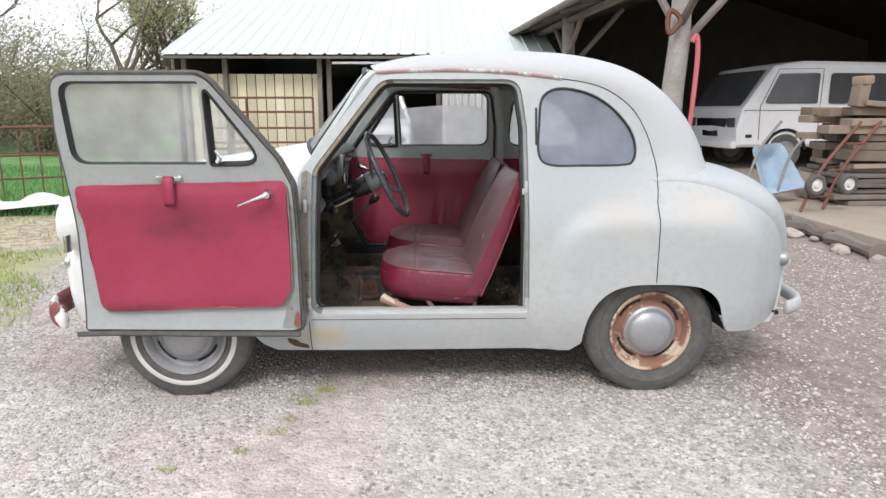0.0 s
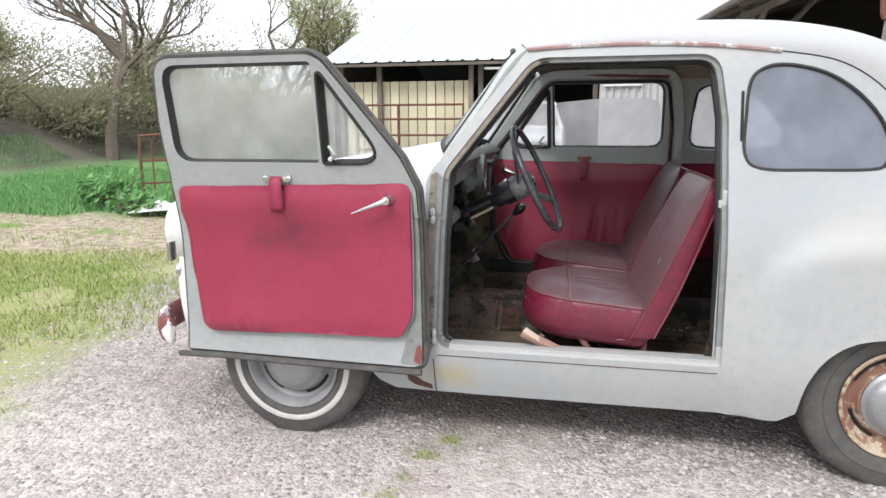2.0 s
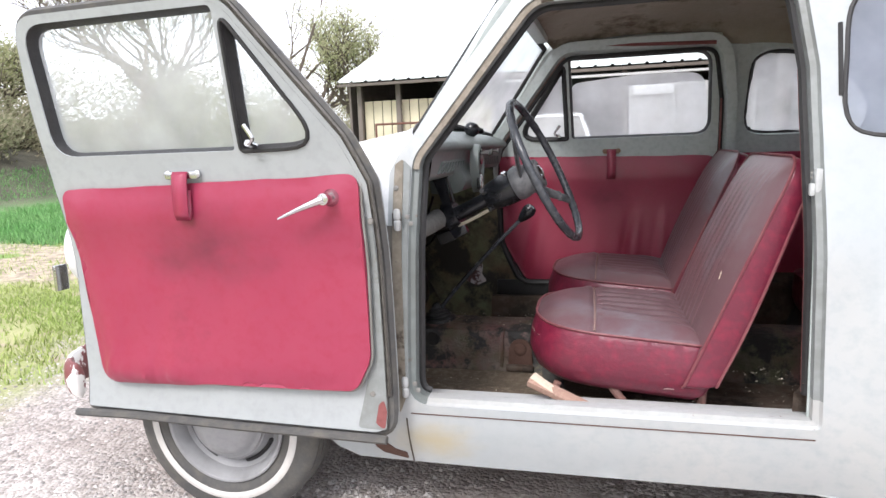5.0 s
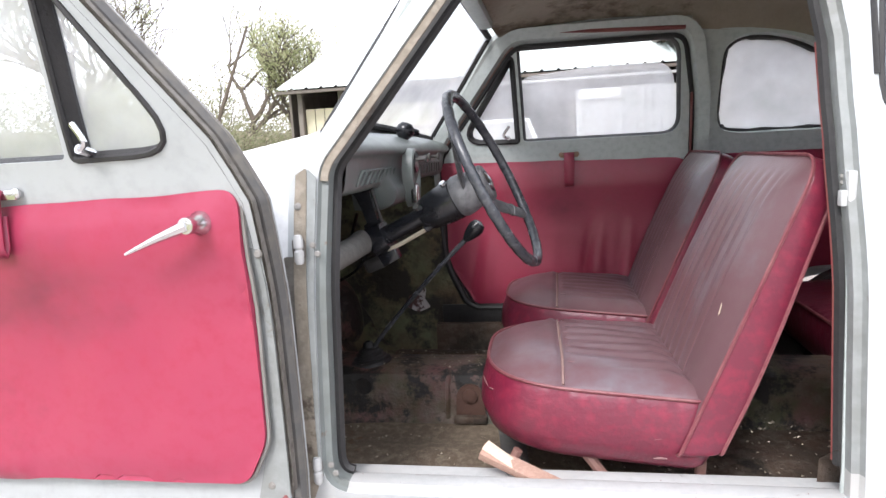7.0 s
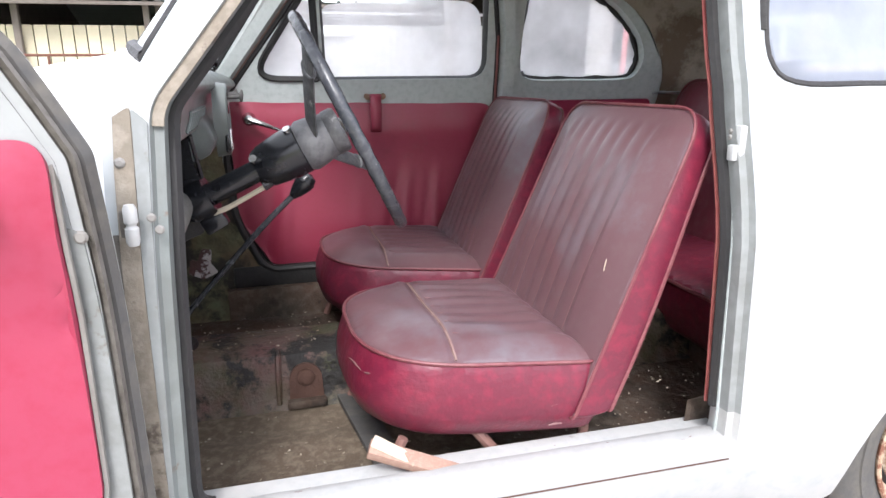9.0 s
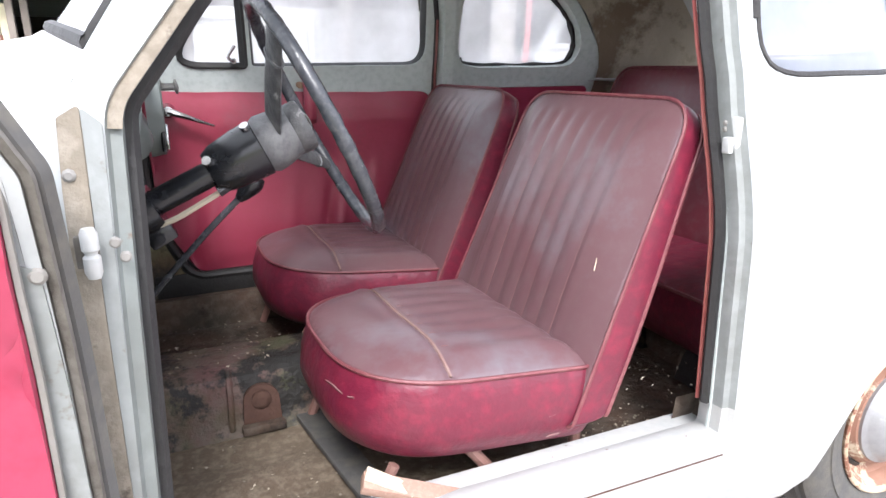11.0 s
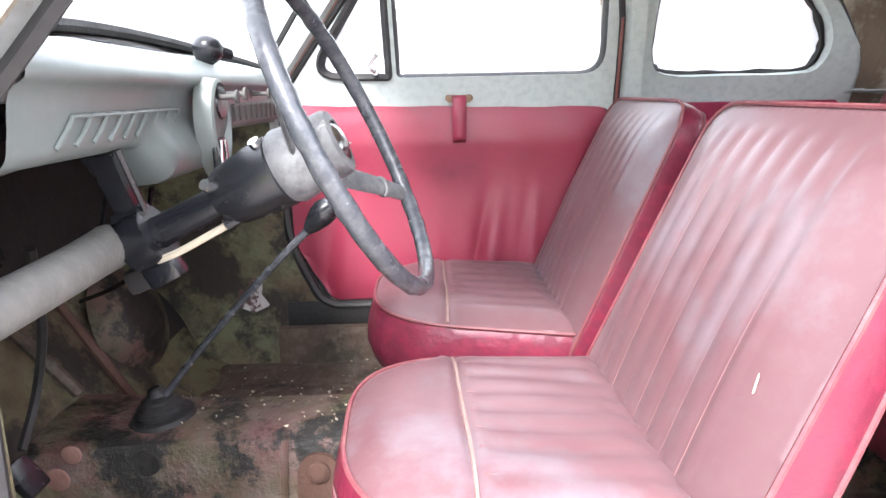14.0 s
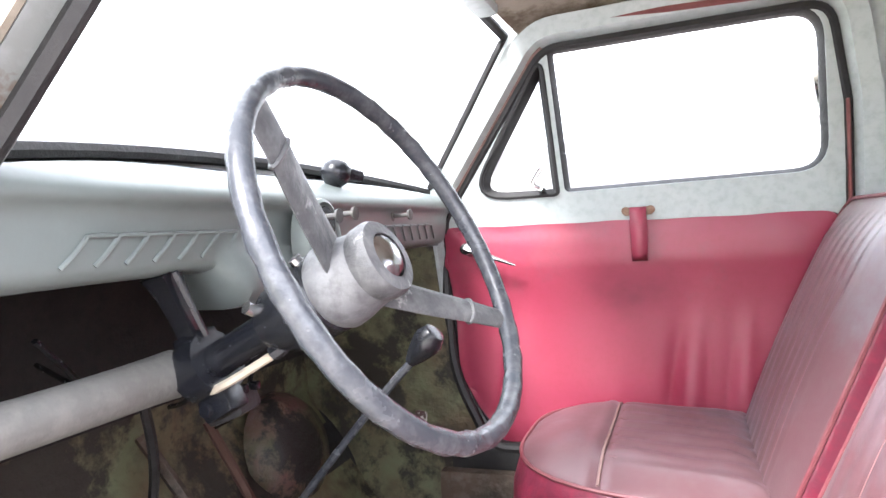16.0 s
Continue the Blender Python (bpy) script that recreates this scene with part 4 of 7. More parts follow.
# ---- wheels and bumpers ----
def make_wheel(x, sg, rim_mat, white, cap_mat):
    m = pose(x, sg * 0.572, 0.278, -sg * 90, 0, 0) if sg > 0 else pose(x, -0.572, 0.278, 90, 0, 0)
    rim = [(0.172, 0.050), (0.178, 0.062), (0.170, 0.066), (0.160, 0.056), (0.152, 0.030), (0.135, 0.020), (0.128, 0.024), (0.118, 0.046), (0.100, 0.050), (0.0, 0.046)]
    w = part("wheel", lathe(B(), rim, m, 48), rim_mat, car, "rusted cream steel wheel" if rim_mat is RUSTRIM else "grey steel wheel")
    prof = [(0.165, -0.055), (0.20, -0.070), (0.25, -0.068), (0.276, -0.052), (0.280, -0.048), (0.277, -0.030), (0.2835, -0.026), (0.280, -0.004), (0.2838, 0.0), (0.280, 0.004), (0.2835, 0.026), (0.277, 0.030), (0.280, 0.048), (0.274, 0.056), (0.262, 0.064), (0.245, 0.069), (0.228, 0.071)]
    prof += [(0.226, 0.0725), (0.206, 0.0725), (0.204, 0.069)] if white else [(0.226, 0.074), (0.222, 0.071), (0.205, 0.069)]
    prof += [(0.19, 0.066), (0.176, 0.058), (0.168, 0.050)]
    bm = lathe(B(), prof, m, 64)
    for v in bm.verts:
        if v.co.z < 0.016:
            v.co.y += (-1 if sg < 0 else 1) * (0.016 - v.co.z) * 0.5
            v.co.z = 0.002 + 0.12 * (v.co.z + 0.006)
    part("tyre", bm, TYRE, w, "soft dusty tyre, sagging at the ground")
    if white:
        part("whitewall", lathe(B(), [(0.2265, 0.0728), (0.224, 0.0745), (0.208, 0.0745), (0.2055, 0.0728)], m, 64), WHITEWALL, w, "scuffed whitewall band")
    part("hub_cap", lathe(B(), [(0.112, 0.046), (0.112, 0.054), (0.104, 0.058), (0.100, 0.062), (0.094, 0.072), (0.080, 0.084), (0.055, 0.092), (0.025, 0.0955), (0, 0.0965)], m, 48), cap_mat, w, "dull silver domed hub cap")
    part("rim_flange", lathe(B(), [(0.171, 0.048), (0.1790, 0.0625), (0.1795, 0.066), (0.1765, 0.0685), (0.1705, 0.0675), (0.1655, 0.062), (0.1625, 0.052)], m, 56), CREAMRIM if rim_mat is RUSTRIM else GREYRIM, w, "flaking cream rim flange" if rim_mat is RUSTRIM else "")
    for k in range(4):
        a = 2 * math.pi * (k + 0.45) / 4
        s = tube(B(), [m @ Vector((0.137 * math.cos(a + d), 0.137 * math.sin(a + d), 0.0225)) for d in np.linspace(-0.42, 0.42, 9)], 0.0105, 6, flat=0.35)
        part("wheel_slot", s, RUBBER, w)


make_wheel(1.010, -1, RUSTRIM, False, SILVER)
make_wheel(-1.010, -1, GREYRIM, True, SILVER)
make_wheel(1.010, 1, RUSTRIM, False, SILVER)
make_wheel(-1.010, 1, GREYRIM, True, SILVER)
for x0, z0 in ((1.01, 0.50), (-1.01, 0.565)):
    for sg in (-1, 1):
        rows = []
        for y in np.linspace(0.652, 0.30, 6):
            rows.append([Vector((x0 + 0.335 * math.cos(a), sg * y, 0.20 + (z0 - 0.19) * math.sin(a))) for a in np.linspace(0.28, math.pi - 0.28, 26)])
        rows.append([Vector((x0 + 0.0 * math.cos(a), sg * 0.30, 0.25)) for a in np.linspace(0, math.pi, 26)])
        part("wheel_housing", grid(B(), rows), RUBBER, car, "black wheel arch lining")
for s, x0, mat in ((-1, -1.655, FLAKED), (1, 1.755, PAINT)):
    hh, zz = (0.055, 0.355) if s < 0 else (0.032, 0.375)
    p = [(x0 - s * 0.125, -0.575, zz - 0.012), (x0 - s * 0.08, -0.565, zz - 0.004), (x0 - s * 0.03, -0.50, zz), (x0, -0.36, zz), (x0 + s * 0.015, 0, zz)]
    p = p + [(a, -b, c) for a, b, c in p[-2::-1]]
    q = smooth_path(p, 7)
    n = len(q)
    rows = []
    for i, a in enumerate(q):
        t = (q[min(i + 1, n - 1)] - q[max(i - 1, 0)]).normalized()
        out = Vector((t.y, -t.x, 0))
        e = min(i, n - 1 - i)
        k = (0.55, 0.85, 0.97, 1.0)[min(e, 3)]
        rows.append([a + out * 0.020 * k * math.cos(w) + Vector((0, 0, hh * k * math.sin(w))) for w in np.linspace(0, 2 * math.pi, 15)[:-1]])
    bm = grid(B(), rows, True)
    bmesh.ops.holes_fill(bm, edges=bm.edges[:], sides=20)
    part("bumper", bm, mat, car, "bumper flaking maroon and white" if s < 0 else "dull grey steel bumper")
    for y in (-0.3, 0.3):
        part("bumper_bracket", box(B(), (x0 - s * 0.11, y, 0.37), (0.20, 0.03, 0.04), 0.004), RUST, car)
part("tail_lamp", lathe(B(), [(0.035, 0), (0.035, 0.025), (0.02, 0.04), (0, 0.042)], pose(1.655, -0.44, 0.56, 0, 90, -20), 20), SILVER, car)
part("tail_lamp", lathe(B(), [(0.035, 0), (0.035, 0.025), (0.02, 0.04), (0, 0.042)], pose(1.655, 0.44, 0.56, 0, 90, 20), 20), SILVER, car)
part("rust_hole", thick(sheet(B(), rpoly([(-0.565, 0.240, 0.004), (-0.545, 0.222, 0.004), (-0.515, 0.214, 0.004), (-0.480, 0.206, 0.003), (-0.482, 0.226, 0.004), (-0.512, 0.236, 0.004), (-0.535, 0.256, 0.004), (-0.570, 0.262, 0.004)]), [], side_place(-1, -0.003), 0.02), 0.002), RUST, car, "rusted-through patch")
part("post_slot", tube(B(), [(0.492, -flank(0.49, z) - 0.001, z) for z in (1.085, 1.16, 1.235)], 0.006, 6, flat=0.5), RUBBER, car, "slot for the semaphore arm")
lk = part("striker", box(B(), (0.452, -0.612, 0.905), (0.014, 0.030, 0.062), 0.004), SILLPAINT, car, "painted striker plate on the door post")
part("striker_lip", box(B(), (0.443, -0.616, 0.892), (0.014, 0.016, 0.026), 0.003), SILLPAINT, lk)
for z in (0.926, 0.916):
    part("screw", lathe(B(), [(0.005, 0), (0.005, 0.002), (0.003, 0.004), (0, 0.004)], pose(0.445, -0.604, z, 0, -90, 0), 10), TUBEGREY, lk)
part("catch_hole", box(B(), (0.478, -0.648, 0.735), (0.03, 0.012, 0.012), 0.002), RUBBER, car)

# ---- inside the car ----
fl = grid(B(), [[Vector((x, y, 0.275 + 0.004 * math.sin(40 * y))) for x in np.linspace(-0.66, 0.12, 18)] for y in np.linspace(-0.545, -0.10, 20)])
part("floor_pan", fl, FLOORBARE, car, "dusty tan rusted floor pan")
# rear part of the pan: the seat's shade is put into its darker colour
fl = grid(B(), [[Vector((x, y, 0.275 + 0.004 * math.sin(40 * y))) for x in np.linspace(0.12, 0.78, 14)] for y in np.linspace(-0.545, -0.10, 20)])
part("floor_pan", fl, DARKDIRT, car, "grimy floor pan with seat shade in its colour")
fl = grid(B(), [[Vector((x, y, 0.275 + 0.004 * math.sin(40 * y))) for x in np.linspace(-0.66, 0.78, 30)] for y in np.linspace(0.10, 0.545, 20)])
part("floor_pan", fl, DARKDIRT, car, "grimy floor pan with seat shade in its colour")
rows = []
for x in np.linspace(-0.80, 1.0, 30):
    h = 0.412 + 0.004 * sstep(-0.35, -0.62, x)
    w = 0.102 + 0.03 * sstep(-0.5, -0.75, x)
    rows.append([Vector((x, y, z)) for y, z in ((-w - 0.03, 0.272), (-w - 0.012, 0.285), (-w - 0.002, 0.31), (-w + 0.004, h - 0.03), (-w + 0.012, h - 0.010), (-w + 0.03, h), (0, h + 0.005), (w - 0.04, h), (w - 0.01, h - 0.03), (w, 0.29), (w + 0.02, 0.272))])
part("transmission_tunnel", grid(B(), rows), TUNNEL, car, "rusty mossy transmission tunnel")
arch = [Vector(p) for p in ((-0.292, 0.281), (-0.212, 0.281))] + [Vector((-0.252 + 0.037 * math.cos(a), 0.347 + 0.037 * math.sin(a))) for a in np.linspace(0, math.pi, 14)]
part("mount_plate", thick(sheet(B(), arch, [], lambda u, v: Vector((u, -0.114 + 0.06 * max(0, v - 0.31), v)), 0.03), 0.010), RUST, car, "rusty arched mounting plate")
part("plate_lip", box(B(), (-0.252, -0.122, 0.292), (0.090, 0.022, 0.020), 0.006), DARKDIRT, car)
part("tunnel_boss", lathe(B(), [(0.020, -0.006), (0.020, 0.004), (0.014, 0.008), (0.006, 0.009), (0, 0.009)], pose(-0.252, -0.113, 0.352, 90, 0, 0), 18), RUST, car, "rusty round boss")
part("tunnel_rib", tube(B(), [(-0.315, -0.110, 0.29), (-0.312, -0.104, 0.38), (-0.310, -0.08, 0.412)], 0.007, 6), TUNNEL, car)
part("drain_hole", lathe(B(), [(0.024, 0.0), (0.0225, 0.003), (0.021, 0.0022), (0, 0.002)], pose(-0.545, -0.1075, 0.376, 90, 0, 0), 24), DARKFILL, car, "open round hole in the tunnel side")
for x, z, r in ((-0.654, 0.412, 0.017), (-0.684, 0.366, 0.021)):
    part("tunnel_plug", lathe(B(), [(r, 0.0), (r * 0.95, 0.003), (r * 0.6, 0.005), (0, 0.005)], pose(x, -0.131, z, 90, 0, 0), 16), LEGPAINT, car, "faded pinkish round plug")
rows = [[Vector((x, y, z)) for y in np.linspace(-0.56, 0.56, 24)] for x, z in ((-0.60, 0.272), (-0.66, 0.30), (-0.80, 0.50), (-0.83, 0.56), (-0.83, 0.98))]
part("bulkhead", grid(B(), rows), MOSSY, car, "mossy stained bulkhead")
# added black sheet: the shade of the hollow under the dash
part("bulkhead_felt", grid(B(), [[Vector((x, y, z)) for y in np.linspace(-0.55, 0.55, 12)] for x, z in ((-0.815, 0.66), (-0.815, 0.94), (-0.60, 0.955), (-0.50, 0.945))]), DARKFILL, car, "black sheet standing in for the dark under the dash")
for sg in (-1, 1):
    o = [Vector(p) for p in (((-0.84, 0.27), (-0.44, 0.27), (-0.44, 0.96), (-0.84, 0.98)) if sg < 0 else ((-0.84, 0.27), (-0.32, 0.27), (-0.325, 0.43), (-0.375, 0.50), (-0.422, 0.62), (-0.44, 0.78), (-0.44, 0.96), (-0.84, 0.98)))]
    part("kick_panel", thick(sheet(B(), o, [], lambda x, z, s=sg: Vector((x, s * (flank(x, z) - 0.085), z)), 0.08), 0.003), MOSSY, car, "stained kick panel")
hb = grid(B(), [[Vector((x, y, z)) for y in np.linspace(-0.56, 0.56, 16)] for x, z in ((0.76, 0.27), (0.78, 0.38), (0.80, 0.40), (1.05, 0.40), (1.25, 0.45))])
part("heel_board", hb, DARKDIRT, car)
part("boot_floor", box(B(), (1.36, 0, 0.31), (0.60, 0.96, 0.02), 0.004), DARKFILL, car)
part("boot_bulkhead", box(B(), (1.215, 0, 0.62), (0.02, 0.98, 0.60), 0.004), DARKFILL, car, "black board behind the rear seat")
part("parcel_shelf", box(B(), (1.25, 0, 0.90), (0.22, 0.90, 0.015), 0.005), HEADLINER, car)
for y in (-0.585, 0.565):
    rod = tube(B(), [(-0.42, y * 0.93, 0.300), (0.42, y * 0.93, 0.298)], 0.006, 6) if y < 0 else tube(B(), smooth_path([(-0.432, 0.592, 0.95), (-0.430, 0.590, 0.78), (-0.420, 0.586, 0.62), (-0.375, 0.582, 0.50), (-0.325, 0.578, 0.432), (-0.20, 0.578, 0.424), (0.44, 0.576, 0.424)], 5), 0.013, 8)
    part("sill_cable", rod, RUBBER, car)

part("sill_board", box(B(), (0.0, 0.578, 0.405), (0.88, 0.018, 0.068), 0.006), RUBBER, car, "black board along the far sill")

# dashboard
DASH = [(-0.56, 1.062), (-0.52, 1.064), (-0.47, 1.057), (-0.428, 1.044), (-0.398, 1.029), (-0.384, 1.015), (-0.385, 1.004), (-0.397, 0.996), (-0.403, 0.984), (-0.406, 0.966), (-0.410, 0.945), (-0.415, 0.932), (-0.430, 0.923), (-0.47, 0.919), (-0.56, 0.92)]
dash_line = [(q.x, q.y) for q in smooth_path([(a, b, 0) for a, b in DASH], 3)]


def fascia_shift(y):
    return 0.010 * (1 - sstep(0.0, 0.55, abs(y)))


rows = []
for y in np.linspace(-0.55, 0.55, 92):
    k = fascia_shift(y)
    drop = sstep(0.165, 0.120, abs(y + 0.088))
    kk = 1 - (y / 0.55) ** 2
    row = []
    for x, z in dash_line:
        low = max(0, 0.965 - z)
        xs_ = max(x - k + 0.026 * drop * sstep(0, 0.03, low), -0.445 - 0.085 * kk + 0.016)
        row.append(Vector((xs_, y, min(z - low * 1.15 * drop, 1.030 + 0.040 * kk))))
    rows.append(row)
part("dashboard", grid(B(), rows), DASHPAINT, car, "grey-green painted metal dashboard with a deeper middle")
for side in (-1, 1):
    for i in range(9):
        y = side * (0.449 - 0.0385 * i)
        k = fascia_shift(y)
        lv = [(-0.4032 - k, y - side * 0.036, 0.9685), (-0.4030 - k, y - side * 0.004, 0.9685), (-0.4032 - k, y + side * 0.002, 0.964), (-0.4055 - k, y + side * 0.014, 0.951), (-0.409 - k, y + side * 0.026, 0.939)]
        part("dash_louvre", tube(B(), smooth_path(lv[(0 if i < 8 else 1):], 3), 0.0026, 6, flat=0.8), DASHPAINT, car)
ov = [Vector((-0.062 + 0.047 * math.cos(a) * (1 + 0.16 * math.sin(a)), 0.938 + 0.074 * math.sin(a))) for a in np.linspace(0, 2 * math.pi, 33)[:-1]]
part("dial_cowl", band(B(), [[Vector((x, q.x, q.y)) for q in inset(ov, d)] for d, x in ((-0.004, -0.400), (0.0, -0.374), (0.005, -0.371), (0.009, -0.376), (0.011, -0.392))]), DASHPAINT, car, "raised oval instrument surround")
part("speedometer", sheet(B(), inset(ov, 0.010), [], lambda u, v: Vector((-0.386 + 0.012 * sstep(0.90, 0.96, v), u, v)), 0.03), DUCT, car, "dull oval instrument plate")
part("dial_face", lathe(B(), [(0.026, 0.0), (0.024, 0.003), (0, 0.003)], pose(-0.374, -0.058, 0.975, 0, 90, 0), 24), BLACK, car, "dark instrument dial")
kn = lathe(B(), [(0.0, 0.038), (0.014, 0.036), (0.024, 0.026), (0.027, 0.012), (0.022, 0.0), (0.012, -0.012)], pose(-0.435, 0.085, 1.052, 0, 20, 0), 18)
tube(kn, [(-0.43, 0.10, 1.065), (-0.405, 0.13, 1.058)], [0.016, 0.011], 8)
part("indicator_knob", kn, BLACK, car, "black indicator knob on the dash top")
part("blade_recess", box(B(), (-0.377, -0.078, 0.897), (0.008, 0.050, 0.050), 0.003), BLACK, car)
for d in (-0.012, 0.012):
    part("chrome_blade", box(B(), (-0.370, -0.078 + d, 0.897), (0.005, 0.008, 0.044), 0.002, (d * 500, 0, 0)), CHROME, car)
for y, z in ((-0.070, 0.984), (-0.020, 0.988), (0.249, 0.988)):
    part("dash_switch", lathe(B(), [(0.010, -0.002), (0.0045, 0.0), (0.0042, 0.030), (0.010, 0.032), (0.011, 0.036), (0.0, 0.038)], pose(-0.402 if y > 0.1 else -0.378, y, z, 0, 90, 0), 12), TYRE, car, "dark pull switch")
part("wiper_slot", box(B(), (-0.51, -0.20, 1.062), (0.012, 0.16, 0.004), 0.001), RUBBER, car)

bm = lathe(B(), [(0.135, 0.0), (0.130, 0.020), (0.105, 0.050), (0.06, 0.068), (0.0, 0.072)], pose(-0.775, 0.36, 0.47, 0, 72, 0), 28)
part("bell_cover", bm, TUNNEL, car, "dark rusted bell cover on the bulkhead")
part("scraped_patch", thick(sheet(B(), rpoly([(-0.575, 0.43, 0.006), (-0.565, 0.48, 0.01), (-0.545, 0.47, 0.004), (-0.530, 0.51, 0.01), (-0.500, 0.505, 0.008), (-0.505, 0.46, 0.004), (-0.485, 0.43, 0.006), (-0.53, 0.41, 0.01)]), [], lambda x, z: Vector((x, flank(x, z) - 0.089, z)), 0.03), 0.002), SCRAPED, car, "patch scraped to maroon and white")
part("bulkhead_brace", tube(B(), [(-0.81, -0.02, 0.62), (-0.70, 0.00, 0.46)], 0.012, 6), DARKDIRT, car)
part("bulkhead_brace", tube(B(), [(-0.80, 0.14, 0.60), (-0.66, 0.17, 0.32)], 0.010, 6), RUST, car)
part("hanging_hose", tube(B(), smooth_path([(-0.62, -0.20, 0.78), (-0.66, -0.14, 0.64), (-0.70, -0.12, 0.52), (-0.70, -0.18, 0.45)], 6), 0.008, 6), RUBBER, car)

# steering
HUB = Vector((-0.145, -0.2996, 0.936))
AX = Vector((0.903, -0.065, 0.425)).normalized()
E1 = Vector((0.065, 0.903, 0)).normalized()
E2 = AX.cross(E1).normalized()
if E2.z < 0:
    E2 = -E2
WR = 0.2055


def on_wheel(a, r, lift=0.0):
    return HUB + (E1 * math.cos(a) + E2 * math.sin(a)) * r + AX * lift


wheel_rim = part("steering_wheel", tube(B(), [on_wheel(2 * math.pi * k / 96, WR + (0.0007 if k % 2 else 0)) for k in range(96)], [0.0112 + 0.0007 * ((k * 7) % 3 - 1) * (0.3 + 0.7 * ((k // 9) % 2)) for k in range(96)], 12, True), WHEELGREY, car, "cracked chalky black steering wheel")
MZ = Matrix((( *E1, 0), (*E2, 0), (*AX, 0), (0, 0, 0, 1))).transposed()
MZ.translation = HUB - AX * 0.044
part("hub", lathe(B(), [(0.0, 0.028), (0.022, 0.028), (0.036, 0.024), (0.040, 0.016), (0.042, -0.004), (0.047, -0.026), (0.049, -0.045), (0.044, -0.055)], MZ, 28), HUBGREY, wheel_rim, "chalky grey hub")
part("horn_ring", lathe(B(), [(0.026, 0.030), (0.040, 0.028), (0.043, 0.022), (0.043, 0.006), (0.041, 0.002)], MZ, 28), SPOKEGREY, wheel_rim, "chalky black horn ring")
part("horn_button", lathe(B(), [(0.0, 0.036), (0.012, 0.035), (0.020, 0.031), (0.024, 0.028), (0.026, 0.027)], MZ, 28), CHROME, wheel_rim, "round silver badge button")
SPOKES = (130.0, -33.0)
for a in SPOKES:
    a = radians(a)
    pts = [on_wheel(a, r, l) for r, l in ((0.03, -0.066), (0.10, -0.041), (0.155, -0.019), (WR, -0.001))]
    side = (E1 * -math.sin(a) + E2 * math.cos(a))
    path = smooth_path(pts, 4)
    wide = 0.030 if a > 0 else 0.022
    rows = [[c + side * (wide - (0.006 if a > 0 else 0.009) * i / 12) * math.cos(w) + AX * 0.007 * math.sin(w) for w in np.linspace(0, 2 * math.pi, 13)[:-1]] for i, c in enumerate(path)]
    spoke = part("spoke", grid(B(), rows, True), SPOKEGREY, wheel_rim, "wide mottled grey spoke")
    c = on_wheel(a, 0.152, -0.020)
    part("collar", tube(B(), [c + side * (wide - 0.0045 if a > 0 else 0.0155) * math.cos(w) + AX * 0.0075 * math.sin(w) for w in np.linspace(0, 2 * math.pi, 17)[:-1]], 0.003, 6, True), SPOKEGREY, spoke)
col = HUB - AX * 0.15
part("column_shroud", lathe(B(), [(0.020, -0.146), (0.033, -0.144), (0.040, -0.128), (0.046, -0.085), (0.047, -0.056), (0.040, -0.05)], MZ, 24), BLACK, car, "glossy black column shroud")
for a, l, r in ((2.55, -0.138, 0.040), (2.1, -0.062, 0.047)):
    d = E1 * math.cos(a) + E2 * math.sin(a)
    c = HUB + AX * (l - 0.044) + d * r
    part("shroud_bolt", tube(B(), [c - d * 0.004, c + d * 0.006], 0.0075, 10), CHROME, car)
part("steering_column", tube(B(), [col, HUB - AX * 0.325], 0.021, 14), BLACK, car, "black steering column")
CL = HUB - AX * 0.305
part("duct_tube", tube(B(), smooth_path([(-0.462, -0.295, 0.80), (-0.459, -0.33, 0.80), (-0.452, -0.42, 0.80), (-0.445, -0.60, 0.80)], 5), [0.030 - 0.0004 * i for i in range(16)], 16), DUCT, car, "oxidised grey duct tube")
cl = lathe(B(), [(0.022, -0.020), (0.040, -0.020), (0.042, 0.0), (0.040, 0.020), (0.022, 0.020)], Matrix.Translation(CL - HUB + AX * 0.044) @ MZ, 20)
box(cl, CL - E2 * 0.048, (0.045, 0.035, 0.03), 0.006, (0, -28, 0))
box(cl, CL + E2 * 0.034, (0.040, 0.040, 0.022), 0.006, (0, -25, 0))
tube(cl, [CL - E2 * 0.05 - E1 * 0.025, CL - E2 * 0.05 - E1 * 0.032], 0.008, 8)
part("column_clamp", cl, BLACK, car)
top = Vector((-0.450, -0.312, 0.925))
bot = CL + E2 * 0.032
arm = tube(B(), [bot, bot.lerp(top, 0.15), bot.lerp(top, 0.55), bot.lerp(top, 0.9), top], [0.020, 0.024, 0.025, 0.031, 0.036], 4, flat=0.7)
tube(arm, [bot.lerp(top, 0.05) + Vector((0.020, -0.004, 0.006)), top + Vector((0.026, -0.006, 0))], 0.004, 5)
part("column_bracket", arm, BLACK, car, "pressed black column bracket")
part("wire", tube(B(), smooth_path([(-0.400, -0.300, 0.782), (-0.372, -0.306, 0.793), (-0.340, -0.304, 0.809), (-0.300, -0.302, 0.830)], 5), 0.005, 6), CLOTHWIRE, car, "cream cloth-covered wire")
part("indicator_switch", tube(B(), [(-0.308, -0.302, 0.828), (-0.268, -0.302, 0.850)], [0.010, 0.008], 8), BLACK, car)
part("cable_box", box(B(), (-0.462, -0.19, 0.735), (0.055, 0.06, 0.035), 0.008, (0, -20, 10)), RUBBER, car, "dusty black terminal box")
for k in range(3):
    part("terminal", box(B(), (-0.445 + 0.004 * k, -0.212 + 0.02 * k, 0.757), (0.014, 0.010, 0.012), 0.003), BLACK, car)
